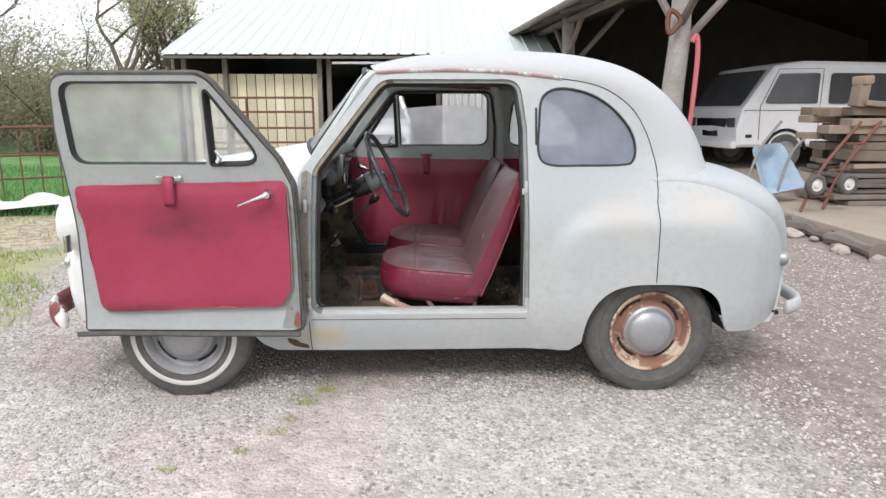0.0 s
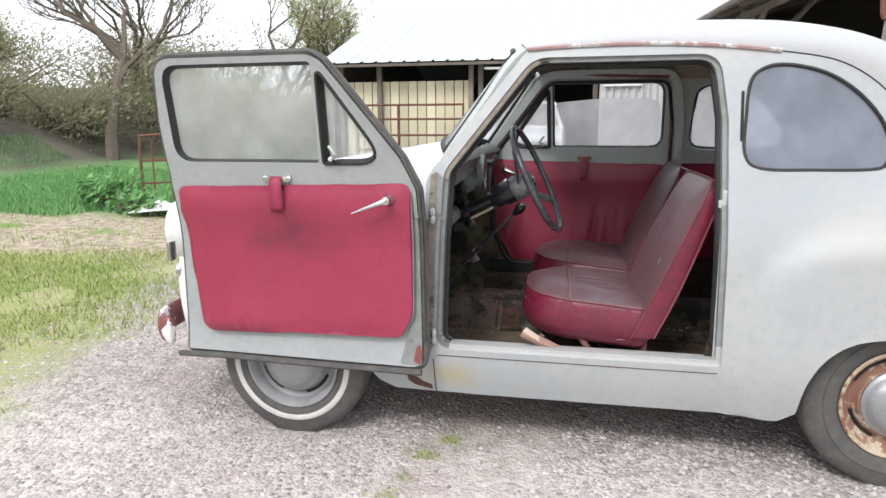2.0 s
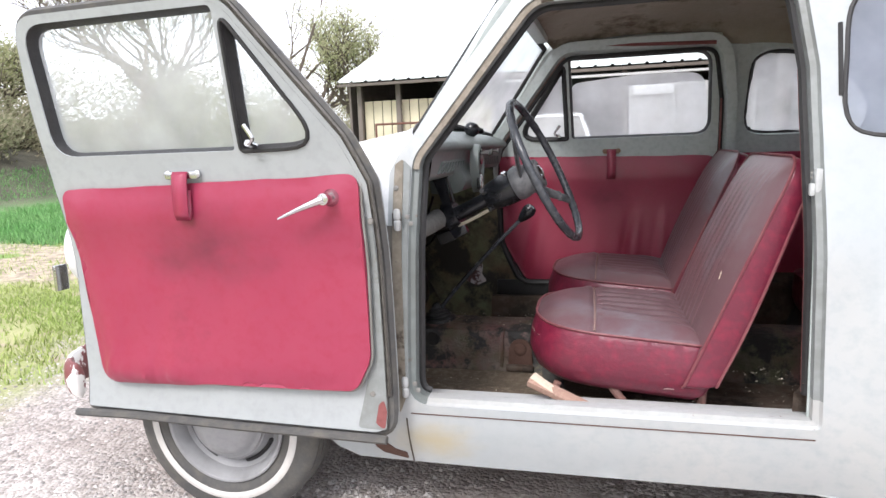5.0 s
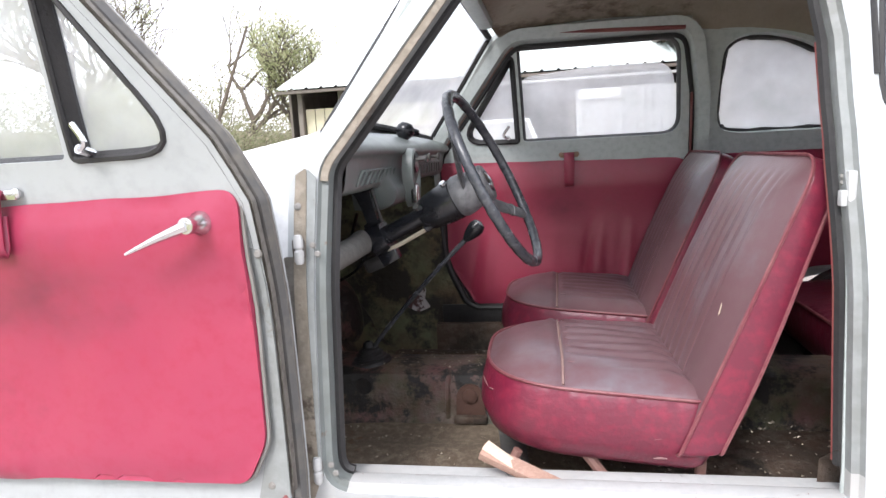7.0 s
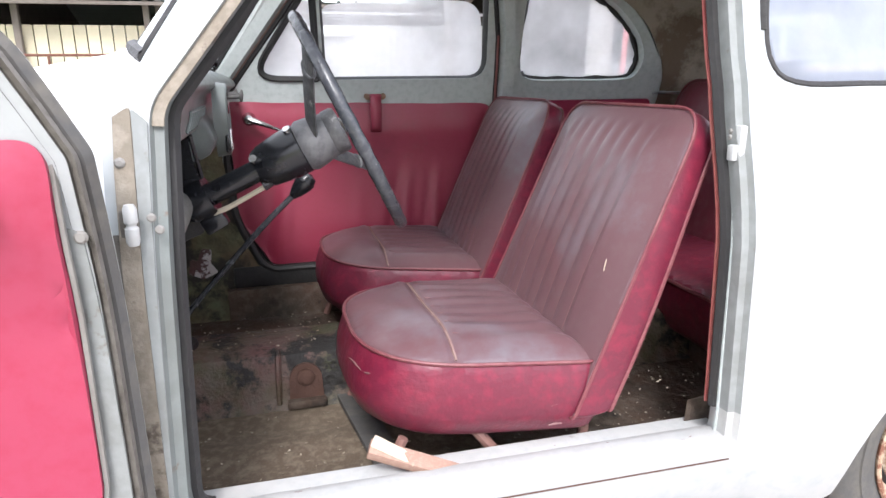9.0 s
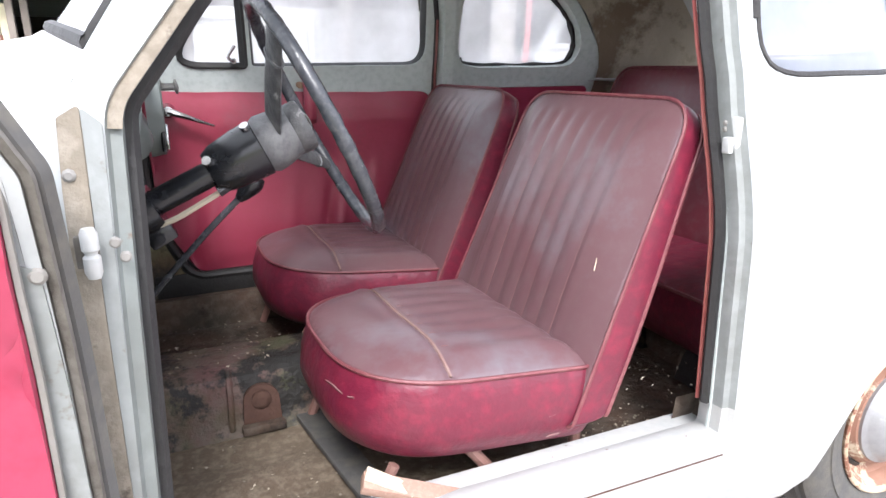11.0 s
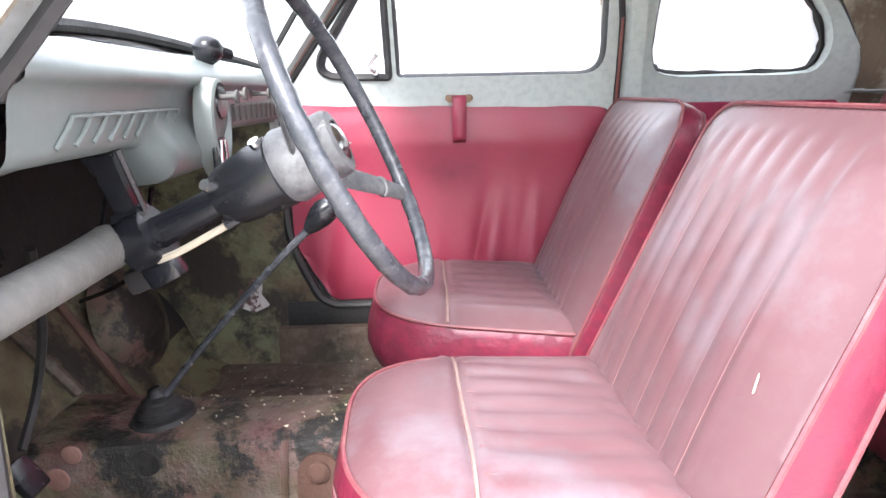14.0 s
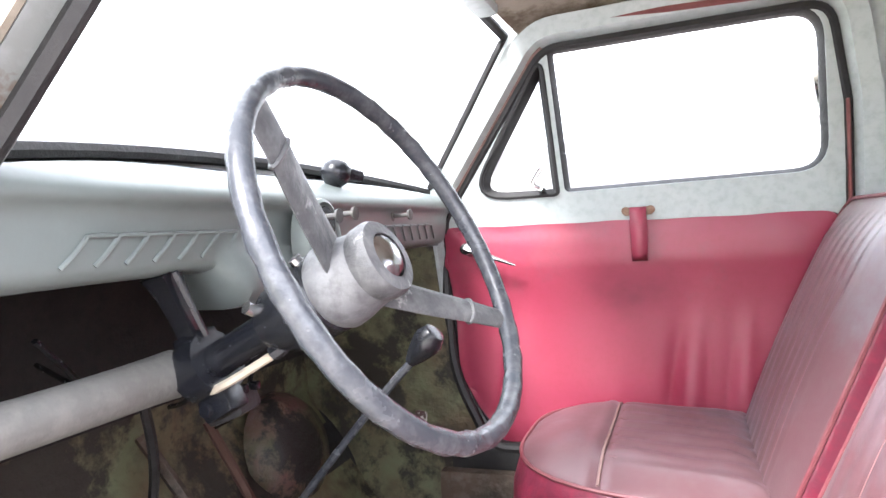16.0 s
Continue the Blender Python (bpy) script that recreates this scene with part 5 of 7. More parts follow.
for a, b, c in (((-0.50, -0.2, 0.86), (-0.56, -0.16, 0.74), (-0.66, -0.1, 0.70)), ((-0.48, -0.1, 0.85), (-0.55, -0.05, 0.70), (-0.70, 0.05, 0.62)), ((-0.55, -0.4, 0.86), (-0.60, -0.3, 0.78), (-0.75, -0.25, 0.80))):
    part("loose_wire", tube(B(), smooth_path([a, b, c], 6), 0.004, 5), BLACK, car)
part("pedal", box(B(), (-0.66, -0.36, 0.44), (0.015, 0.05, 0.06), 0.006, (0, -35, 0)), BLACK, car)
part("pedal", box(B(), (-0.66, -0.24, 0.44), (0.015, 0.05, 0.06), 0.006, (0, -35, 0)), BLACK, car)
part("pedal_arm", tube(B(), smooth_path([(-0.66, -0.36, 0.44), (-0.74, -0.36, 0.42), (-0.79, -0.36, 0.34)], 4), 0.008, 6), BLACK, car)
part("pedal_arm", tube(B(), smooth_path([(-0.66, -0.24, 0.44), (-0.74, -0.24, 0.42), (-0.79, -0.24, 0.34)], 4), 0.008, 6), BLACK, car)

# gear lever
gl = part("gear_lever", tube(B(), smooth_path([(-0.548, -0.018, 0.445), (-0.47, -0.024, 0.54), (-0.33, -0.040, 0.69), (-0.240, -0.052, 0.777)], 6), 0.0065, 8), WHEELGREY, car, "bent dark grey gear lever")
part("gear_knob", lathe(B(), [(0.008, -0.035), (0.015, -0.02), (0.021, 0.0), (0.022, 0.012), (0.016, 0.026), (0, 0.031)], look((-0.229, -0.056, 0.79), (-0.45, -0.05, 0.56)), 18), BLACK, gl)
part("gear_boot", lathe(B(), [(0.060, 0.0), (0.058, 0.009), (0.045, 0.012), (0.047, 0.018), (0.038, 0.023), (0.039, 0.029), (0.029, 0.034), (0.029, 0.040), (0.018, 0.046), (0.014, 0.058), (0.008, 0.062)], pose(-0.548, -0.016, 0.414, 0, -6, 0), 24), RUBBER, gl, "pleated rubber boot")


# ---- seats ----
def pad(bm, outline, m, depth, crown, pleat=None, step=0.014, bulge=0.012, tuck=0.012):
    """An upholstered pad: a crowned face over an outline, boxed sides and a back, placed by m (face up)."""
    loops = [outline]

    def face(u, v):
        d = edge_dist(Vector((u, v)), loops)
        w = crown * (1 - (1 - min(1, d / 0.10)) ** 2)
        if pleat:
            w += pleat(u, v, d)
        return m @ Vector((u, v, w))

    sheet(bm, outline, [], face, step)
    o = dense(outline, step)
    rows = [[m @ Vector((*p, 0.0)) for p in o]]
    for k in (0.12, 0.35, 0.6, 0.85, 0.95, 1.0):
        rows.append([m @ Vector((*p, -depth * k)) for p in inset(o, -bulge * math.sin(math.pi * k) + tuck * max(0, k - 0.7) ** 2 / 0.09)])
    band(bm, rows)
    sheet(bm, inset(outline, tuck), [], lambda u, v: m @ Vector((u, v, -depth)), 0.06)
    bmesh.ops.remove_doubles(bm, verts=bm.verts[:], dist=0.0004)
    return bm


def pleats(step, lo, hi, deep, axis=1, phase=0.0):
    def f(u, v, d):
        q = (v if axis else u) + phase
        other = u if axis else v
        if not lo < (other) < hi or d < 0.025:
            return 0.0
        k = abs(((q / step) % 1.0) - 0.5) * 2
        return deep * (0.5 - k ** 2.4) * sstep(0.025, 0.06, d)
    return f


CUSHION = rpoly([(-0.168, -0.222, 0.20), (0.26, -0.250, 0.04), (0.26, 0.250, 0.04), (-0.168, 0.222, 0.20)], 12)
BACKREST = rpoly([(-0.085, -0.266, 0.012), (0.502, -0.243, 0.075), (0.502, 0.243, 0.075), (-0.085, 0.266, 0.012)], 8)


def seam_and_pleats(u, v, d):
    w = -0.007 * math.exp(-((u + 0.015) / 0.006) ** 2)
    w += 0.004 * math.exp(-((u + 0.03) / 0.012) ** 2)
    if u > 0.0:
        w += pleats(0.050, 0.0, 0.24, 0.0042, 1, 0.010)(u, v, d)
    w += 0.0016 * math.sin(55 * u + 9 * math.sin(14 * v)) * sstep(0.10, 0.24, u) * sstep(0.02, 0.05, d)
    return w + 0.003 * math.sin(19 * u + 9 * v) * math.sin(17 * v + 5 * u) * sstep(0.02, 0.1, d)


def back_pleats(u, v, d):
    w = 0.0
    if abs(v) < 0.165:
        w = pleats(0.047, 0.0, 0.478, 0.0044, 1, 0.0)(u, v, d)
    return w + 0.012 * math.sin(math.pi * min(1, u / 0.50)) * sstep(0.0, 0.12, d)


def back_shape(p):
    """Thins the back of a backrest towards its top and levels its foot."""
    if p.z < -0.001:
        z = p.z * (1 - 0.42 * sstep(0.0, 0.5, p.x)) * (1 - 0.16 * (1 - sstep(-0.09, 0.40, p.x)))
        return Vector((p.x - 0.46 * z * (1 - sstep(-0.09, 0.16, p.x)), p.y, z))
    return p


def make_seat(y0, x0, turn, who):
    m = Matrix.Translation((x0, y0, 0.540)) @ pose(0, 0, 0, 0, 4.5, turn)
    seat = part("front_seat", pad(B(), CUSHION, m, 0.150, 0.034, seam_and_pleats, 0.010, 0.016, 0.035), SEATVINYL, car, who, angle=75)
    seat.data.materials.append(WORNVINYL)
    part("seat_piping", tube(B(), [m @ Vector((*p, 0.001)) for p in dense(inset(CUSHION, -0.002), 0.02)], 0.0036, 6, True), PIPING, seat)
    welt = []
    for v in np.linspace(-0.245, 0.245, 40):
        q = Vector((-0.015, v))
        if inside(q, CUSHION):
            d = edge_dist(q, [CUSHION])
            welt.append(m @ Vector((-0.015, v, 0.034 * (1 - (1 - min(1, d / 0.10)) ** 2) + seam_and_pleats(-0.015, v, d) + 0.004)))
    part("seat_seam", tube(B(), welt, 0.003, 5), STITCH, seat, "cream stitched welt")
    rub = random.Random(int(100 * y0))
    side = dense(inset(CUSHION, -0.0135), 0.012)
    for _ in range(9):
        k, n, z = rub.randrange(len(side)), rub.randrange(2, 6), -rub.uniform(0.03, 0.115)
        run = [m @ Vector((*side[(k + i) % len(side)], z + 0.003 * math.sin(i))) for i in range(n)]
        part("scuff", tube(B(), run, [0.0018 * math.sin(math.pi * (i + 0.5) / n) + 0.0003 for i in range(n)], 5), SEAMLINE, seat, "pale rubbed scuff")
    lean = 66.0
    turned = pose(0, 0, 0, 0, 0, turn)
    mb = Matrix.Translation((x0, y0, 0.50)) @ turned @ Matrix.Translation((0.225, 0, 0)) @ pose(0, 0, 0, 0, -lean, 0)
    bm = pad(B(), BACKREST, Matrix.Identity(4), 0.080, 0.018, back_pleats, 0.0085, 0.003, 0.004)
    for v in bm.verts:
        v.co = mb @ back_shape(v.co)
    back = part("backrest", bm, SEATVINYL, seat, "pleated red vinyl backrest, dusty grey", angle=75)
    back.data.materials.append(WORNVINYL)
    part("back_piping", tube(B(), [mb @ Vector((*p, 0.001)) for p in dense(inset(BACKREST, -0.001), 0.03)], 0.0036, 6, True), PIPING, back)
    part("back_piping", tube(B(), [mb @ back_shape(Vector((*p, -0.079))) for p in dense(inset(BACKREST, 0.002), 0.03)], 0.0036, 6, True), PIPING, back)

    def on_back(u, v):
        d = edge_dist(Vector((u, v)), [BACKREST])
        return mb @ Vector((u, v, 0.018 * (1 - (1 - min(1, d / 0.10)) ** 2) + back_pleats(u, v, d) + 0.0004))

    for k in range(7):
        v = -0.141 + 0.047 * k
        part("pleat_seam", tube(B(), [on_back(u, v) for u in np.linspace(0.015, 0.45, 30)], [0.0015 - 0.00003 * i for i in range(30)], 5), SEAMLINE, back)
    for k in range(7):
        v = -0.160 + 0.050 * k
        line = []
        for u in np.linspace(-0.005, 0.20, 14):
            d = edge_dist(Vector((u, v)), [CUSHION])
            line.append(m @ Vector((u, v, 0.034 * (1 - (1 - min(1, d / 0.10)) ** 2) + seam_and_pleats(u, v, d) + 0.0003)))
        part("pleat_seam", tube(B(), line, 0.0012, 4), SEAMLINE, seat)
    for s in (-0.20, 0.20):
        leg = tube(B(), smooth_path([(x0 - 0.10, y0 + s, 0.40), (x0 - 0.13, y0 + s, 0.34), (x0 - 0.155, y0 + s, 0.282)], 4), 0.010, 8)
        part("seat_leg", leg, LEGPAINT, seat, "pinkish worn tube leg")
        part("seat_leg", tube(B(), [(x0 + 0.03, y0 + s, 0.40), (x0 + 0.12, y0 + s, 0.282)], 0.011, 8), LEGPAINT, seat, "pinkish worn tube leg")
        part("seat_leg", tube(B(), [(x0 + 0.25, y0 + s, 0.44), (x0 + 0.245, y0 + s, 0.282)], 0.011, 8), LEGPAINT, seat, "pinkish worn tube leg")
    part("seat_rail", box(B(), (x0, y0 - 0.20, 0.283), (0.5, 0.035, 0.012), 0.003), TUBEGREY, seat)
    for ob in (seat, back):
        back_to = (m if ob is seat else mb).inverted()
        for p in ob.data.polygons:
            p.material_index = 1 if (back_to @ p.center).z > -0.0015 else 0
    return seat


driver_seat = make_seat(-0.315, 0.0, 1.8, "red vinyl driver's seat with dust-greyed top")
part("scuff", tube(B(), smooth_path([(0.281, -0.503, 0.672), (0.285, -0.501, 0.684), (0.287, -0.5005, 0.694)], 4), [0.0005, 0.0011, 0.0013, 0.0011, 0.0012, 0.0012, 0.0009, 0.0007, 0.0003], 5), SPLITWOOD, driver_seat, "white scuff in the vinyl")
make_seat(0.306, -0.004, 0.0, "red vinyl passenger seat with dust-greyed top")
part("floor_board", box(B(), (-0.130, -0.27, 0.290), (0.06, 0.44, 0.014), 0.003, (0, 0, 8)), TYRE, car, "grey floor slat")
RC = rpoly([(-0.24, -0.54, 0.10), (0.25, -0.54, 0.03), (0.25, 0.54, 0.03), (-0.24, 0.54, 0.10)], 8)
m = Matrix.Translation((0.93, 0, 0.515)) @ pose(0, 0, 0, 0, -4, 0)
rear = part("rear_seat", pad(B(), RC, m, 0.14, 0.02, lambda u, v, d: pleats(0.06, -0.1, 0.24, 0.004)(u, v, d), 0.02), SEATVINYL, car, "red vinyl rear bench")
part("seat_piping", tube(B(), [m @ Vector((*p, 0.001)) for p in dense(RC, 0.04)], 0.005, 6, True), PIPING, rear)
RB = rpoly([(0.0, -0.54, 0.03), (0.535, -0.50, 0.09), (0.535, 0.50, 0.09), (0.0, 0.54, 0.03)], 8)
m = Matrix.Translation((0.955, 0, 0.49)) @ pose(0, 0, 0, 0, -74, 0)
rb = part("backrest", pad(B(), RB, m, 0.07, 0.015, lambda u, v, d: pleats(0.055, 0.0, 0.42, 0.005)(u, v, d), 0.018), REARVINYL, rear, "pleated dusty red rear backrest", angle=75)
part("back_piping", tube(B(), [m @ Vector((*p, 0.001)) for p in dense(RB, 0.04)], 0.005, 6, True), PIPING, rb)

plank = root("wood_offcut", (-0.075, -0.585, 0.36), label="split reddish wood offcut propped on the car sill", category="wood")
part("board", box(B(), (-0.085, -0.582, 0.389), (0.180, 0.030, 0.018), 0.002, (22, 20, -12)), WOOD, plank)
bm = box(B(), (-0.128, -0.572, 0.412), (0.078, 0.024, 0.013), 0.002, (22, 24, -20))
for v in bm.verts:
    v.co.z -= 0.010 * sstep(-0.12, -0.06, v.co.x)
part("splinter", bm, SPLITWOOD, plank, "paler split face")

# litter on the car floor
rnd = random.Random(17)
dv, df = [], []
for _ in range(900):
    x, y = rnd.uniform(-0.60, 0.72), rnd.choice((-1, 1)) * rnd.uniform(0.14, 0.53)
    z = 0.282 + 0.004 * math.sin(40 * y)
    if rnd.random() < 0.15:
        x, y, z = rnd.uniform(-0.6, -0.15), rnd.uniform(-0.08, 0.08), 0.421
    if rnd.random() < 0.25:
        x, y = rnd.gauss(0.44, 0.07), rnd.gauss(-0.45, 0.04)
    s_, a, k = rnd.uniform(0.0015, 0.005), rnd.uniform(0, 6.3), len(dv)
    ca, sa, e = math.cos(a) * s_, math.sin(a) * s_, rnd.uniform(0.3, 1.0)
    dv.extend([(x + ca, y + sa, z + rnd.uniform(0, 0.003)), (x - sa * e, y + ca * e, z + 0.002), (x - ca, y - sa, z + rnd.uniform(0, 0.004)), (x + sa * e, y - ca * e, z)])
    df.append((k, k + 1, k + 2, k + 3))
me = bpy.data.meshes.new("floor_litter")
me.from_pydata(dv, [], df)
me.materials.append(material("pale_flakes", (0.42, 0.38, 0.30), 0.9, second=(0.12, 0.09, 0.06), scale=25, island=0.5, bump=0))
tagged(new("floor_litter", me), "pale flakes and dead leaf litter on the car floor", "litter", "", "stuff")


# ---- surroundings ----
TIN = material("pale_green_roofing", (0.53, 0.58, 0.55), 0.55, second=(0.44, 0.51, 0.47), scale=0.6, bump=0.02)
TIN2 = material("galvanised_sheet", (0.55, 0.56, 0.56), 0.5, 0.2, second=(0.45, 0.44, 0.42), scale=2)
BOARDS = material("weathered_tan_boards", (0.66, 0.60, 0.43), 0.8, second=(0.55, 0.51, 0.36), scale=2, bump=0.2, pick=0.15)
OLDWOOD = material("grey_weathered_timber", (0.20, 0.175, 0.15), 0.85, second=(0.11, 0.09, 0.075), scale=4, bump=0.4, bump_scale=30, pick=0.25)
BLEACHED = material("bleached_pole_wood", (0.40, 0.375, 0.35), 0.85, second=(0.17, 0.155, 0.14), scale=5, fine=(0.24, 0.22, 0.20), fine_scale=30, bump=0.7, bump_scale=25, spots=(0.12, 0.105, 0.09), spot_scale=4, spot_level=0.60, soft=0.12)
DARKWOOD = material("dark_shed_timber", (0.07, 0.062, 0.054), 0.9, second=(0.11, 0.095, 0.08), scale=2, bump=0.3)
PIPE = material("rusty_pipe", (0.17, 0.07, 0.045), 0.8, second=(0.10, 0.05, 0.035), scale=8)
VANWHITE = material("white_van_paint", (0.80, 0.81, 0.81), 0.35, second=(0.66, 0.67, 0.67), scale=1.5)
DARKGLASS = material("dark_vehicle_glass", (0.05, 0.055, 0.058), 0.10, second=(0.09, 0.092, 0.094), scale=2, bump=0)
HOSE = material("red_hose", (0.55, 0.15, 0.16), 0.6, second=(0.45, 0.10, 0.11), scale=6)
BLUE = material("faded_blue_panel", (0.25, 0.36, 0.47), 0.6, second=(0.35, 0.42, 0.48), scale=8)
BARK = material("grey_bark", (0.145, 0.12, 0.09), 0.9, second=(0.085, 0.07, 0.055), scale=5, bump=0.6, bump_scale=25)
def leaf_material(name, base, second):
    """Thin leaves: part of the light comes through."""
    m = bpy.data.materials.new(name)
    m.use_nodes = True
    n, l = m.node_tree.nodes, m.node_tree.links
    n.remove(n["Principled BSDF"])
    df, tl, mx = n.new("ShaderNodeBsdfDiffuse"), n.new("ShaderNodeBsdfTranslucent"), n.new("ShaderNodeMixShader")
    c = n.new("ShaderNodeMix")
    c.data_type = "RGBA"
    c.inputs[6].default_value, c.inputs[7].default_value = (*base, 1), (*second, 1)
    l.new(n.new("ShaderNodeNewGeometry").outputs["Random Per Island"], c.inputs[0])
    for s in (df, tl):
        l.new(c.outputs[2], s.inputs[0])
    mx.inputs[0].default_value = 0.5
    l.new(df.outputs[0], mx.inputs[1])
    l.new(tl.outputs[0], mx.inputs[2])
    l.new(mx.outputs[0], n["Material Output"].inputs[0])
    return m


LEAF = leaf_material("spring_leaves", (0.36, 0.40, 0.20), (0.48, 0.47, 0.30))
BUSHLEAF = leaf_material("hedge_leaves", (0.26, 0.28, 0.16), (0.40, 0.36, 0.26))
LUSH = material("lush_green_grass", (0.11, 0.29, 0.08), 0.8, second=(0.19, 0.34, 0.13), scale=0.9, island=0.35, bump=0)
GRASS = material("spring_grass", (0.22, 0.33, 0.07), 0.8, second=(0.38, 0.39, 0.15), scale=0.7, island=0.35, bump=0)


def ground_material():
    """Packed pale gravel with coarser, darker drifts; rough grass beyond its edge."""
    m = bpy.data.materials.new("yard_ground")
    m.use_nodes = True
    n, l = m.node_tree.nodes, m.node_tree.links
    b = n["Principled BSDF"]
    b.inputs["Roughness"].default_value = 0.95
    co = n.new("ShaderNodeTexCoord").outputs["Object"]

    def put(sock, v):
        if isinstance(v, tuple):
            sock.default_value = (*v, 1)
        elif isinstance(v, (int, float)):
            sock.default_value = v
        else:
            l.new(v, sock)

    def mth(op, a, c):
        x = n.new("ShaderNodeMath")
        x.operation = op
        put(x.inputs[0], a)
        put(x.inputs[1], c)
        return x.outputs[0]

    def tex(s, d=6):
        t = n.new("ShaderNodeTexNoise")
        t.inputs["Scale"].default_value, t.inputs["Detail"].default_value, t.inputs["Roughness"].default_value = s, d, 0.62
        l.new(co, t.inputs[0])
        return t.outputs[0]

    def ramp(v, a, c):
        r = n.new("ShaderNodeMapRange")
        r.interpolation_type = "SMOOTHSTEP"
        put(r.inputs[0], v)
        r.inputs[1].default_value, r.inputs[2].default_value = a, c
        return r.outputs[0]

    def mix(f, a, c, op="MIX"):
        x = n.new("ShaderNodeMix")
        x.data_type, x.blend_type = "RGBA", op
        put(x.inputs[0], f)
        put(x.inputs[6], a)
        put(x.inputs[7], c)
        return x.outputs[2]

    def cells(s):
        v = n.new("ShaderNodeTexVoronoi")
        v.inputs["Scale"].default_value = s
        l.new(co, v.inputs[0])
        sep = n.new("ShaderNodeSeparateColor")
        l.new(v.outputs["Color"], sep.inputs[0])
        return sep.outputs[0], v.outputs["Distance"]

    sep = n.new("ShaderNodeSeparateXYZ")
    l.new(co, sep.inputs[0])
    coarse = ramp(tex(1.1, 5), 0.40, 0.62)
    c1, d1 = cells(80)
    c2, d2 = cells(38)
    earth = mix(ramp(tex(2.3), 0.35, 0.7), (0.53, 0.485, 0.455), (0.41, 0.365, 0.335))
    stone = mix(c1, (0.22, 0.205, 0.19), (0.69, 0.66, 0.64))
    stone = mix(ramp(c2, 0.55, 1.0), stone, mix(c2, (0.27, 0.245, 0.225), (0.66, 0.63, 0.60)))
    track = mth("ADD", mth("ADD", sep.outputs[0], mth("MULTIPLY", sep.outputs[1], -0.28)), mth("MULTIPLY", mth("SUBTRACT", tex(1.4), 0.5), 0.7))
    track = ramp(mth("ABSOLUTE", mth("SUBTRACT", track, -0.12), 0.0), 0.10, 0.42)
    col = mix(mth("MULTIPLY", mth("ADD", mth("MULTIPLY", coarse, 0.5), 0.35), mth("ADD", mth("MULTIPLY", track, 0.7), 0.3)), earth, stone)
    mott = ramp(tex(11, 7), 0.36, 0.66)
    col = mix(0.8, col, mix(mott, mix(1.0, col, (0.80, 0.77, 0.74), "MULTIPLY"), mix(1.0, col, (1.14, 1.13, 1.12), "MULTIPLY")))
    # gravel gets darker to the right, and from the car's near side back
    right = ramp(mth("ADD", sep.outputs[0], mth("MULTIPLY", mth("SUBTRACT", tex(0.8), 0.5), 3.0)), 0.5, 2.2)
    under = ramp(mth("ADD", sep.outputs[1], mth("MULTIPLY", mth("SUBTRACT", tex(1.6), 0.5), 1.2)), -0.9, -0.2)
    darkening = mth("MAXIMUM", mth("MULTIPLY", right, 0.85), mth("MULTIPLY", under, 0.45))
    col = mix(darkening, col, mix(1.0, col, (0.43, 0.385, 0.36), "MULTIPLY"))
    edge = mth("SUBTRACT", mth("MULTIPLY", sep.outputs[0], -1.0), mth("ADD", mth("MULTIPLY", sep.outputs[1], 0.30), 2.20))
    edge = mth("ADD", edge, mth("MULTIPLY", mth("SUBTRACT", tex(0.9), 0.5), 1.1))
    t2 = tex(1.3, 8)
    turf = mix(ramp(t2, 0.35, 0.65), (0.23, 0.28, 0.085), (0.35, 0.345, 0.17))
    turf = mix(ramp(tex(5), 0.52, 0.68), turf, (0.36, 0.30, 0.21))
    band_y = mth("ADD", sep.outputs[1], mth("MULTIPLY", mth("SUBTRACT", tex(1.2), 0.5), 2.2))
    straw = mix(ramp(tex(9), 0.40, 0.62), (0.46, 0.39, 0.29), (0.26, 0.21, 0.16))
    straw = mix(ramp(t2, 0.55, 0.66), straw, (0.16, 0.26, 0.06))
    turf = mix(ramp(band_y, 1.8, 2.5), turf, straw)
    turf = mix(ramp(band_y, 4.1, 5.0), turf, mix(ramp(tex(3), 0.4, 0.7), (0.11, 0.27, 0.075), (0.22, 0.32, 0.13)))
    turf = mix(ramp(mth("MULTIPLY", sep.outputs[0], -1.0), 11.0, 12.6), turf, mix(ramp(tex(1.5), 0.4, 0.6), (0.125, 0.118, 0.085), (0.085, 0.078, 0.058)))
    col = mix(ramp(edge, 0.0, 0.7), col, turf)
    put(b.inputs["Base Color"], col)
    bp = n.new("ShaderNodeBump")
    bp.inputs["Strength"].default_value, bp.inputs["Distance"].default_value = 0.8, 0.008
    put(bp.inputs["Height"], mth("ADD", mth("MULTIPLY", d1, -1.0), mth("ADD", mth("MULTIPLY", d2, -0.8), tex(30))))
    put(b.inputs["Normal"], bp.outputs[0])
    return m


def ground_z(x, y):
    far = max(0, math.hypot(x + 1, y + 1) - 9)
    return 0.012 * math.sin(0.9 * x + 0.5 * y) * sstep(2.6, 6, math.hypot(x, y)) + 0.0035 * min(far, 22) ** 2 * sstep(-7, -17, x) + 1.0 * sstep(-11.8, -14.5, x)


xs = sorted(set([-400, -200, -120, -80] + list(np.linspace(-50, 50, 81)) + [80, 120, 200, 400]))
rows = [[Vector((x, y, ground_z(x, y) if math.hypot(x, y) < 60 else 1.7 * sstep(-7, -17, x))) for x in xs] for y in xs]
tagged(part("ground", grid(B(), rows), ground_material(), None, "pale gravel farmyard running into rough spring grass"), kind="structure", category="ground")

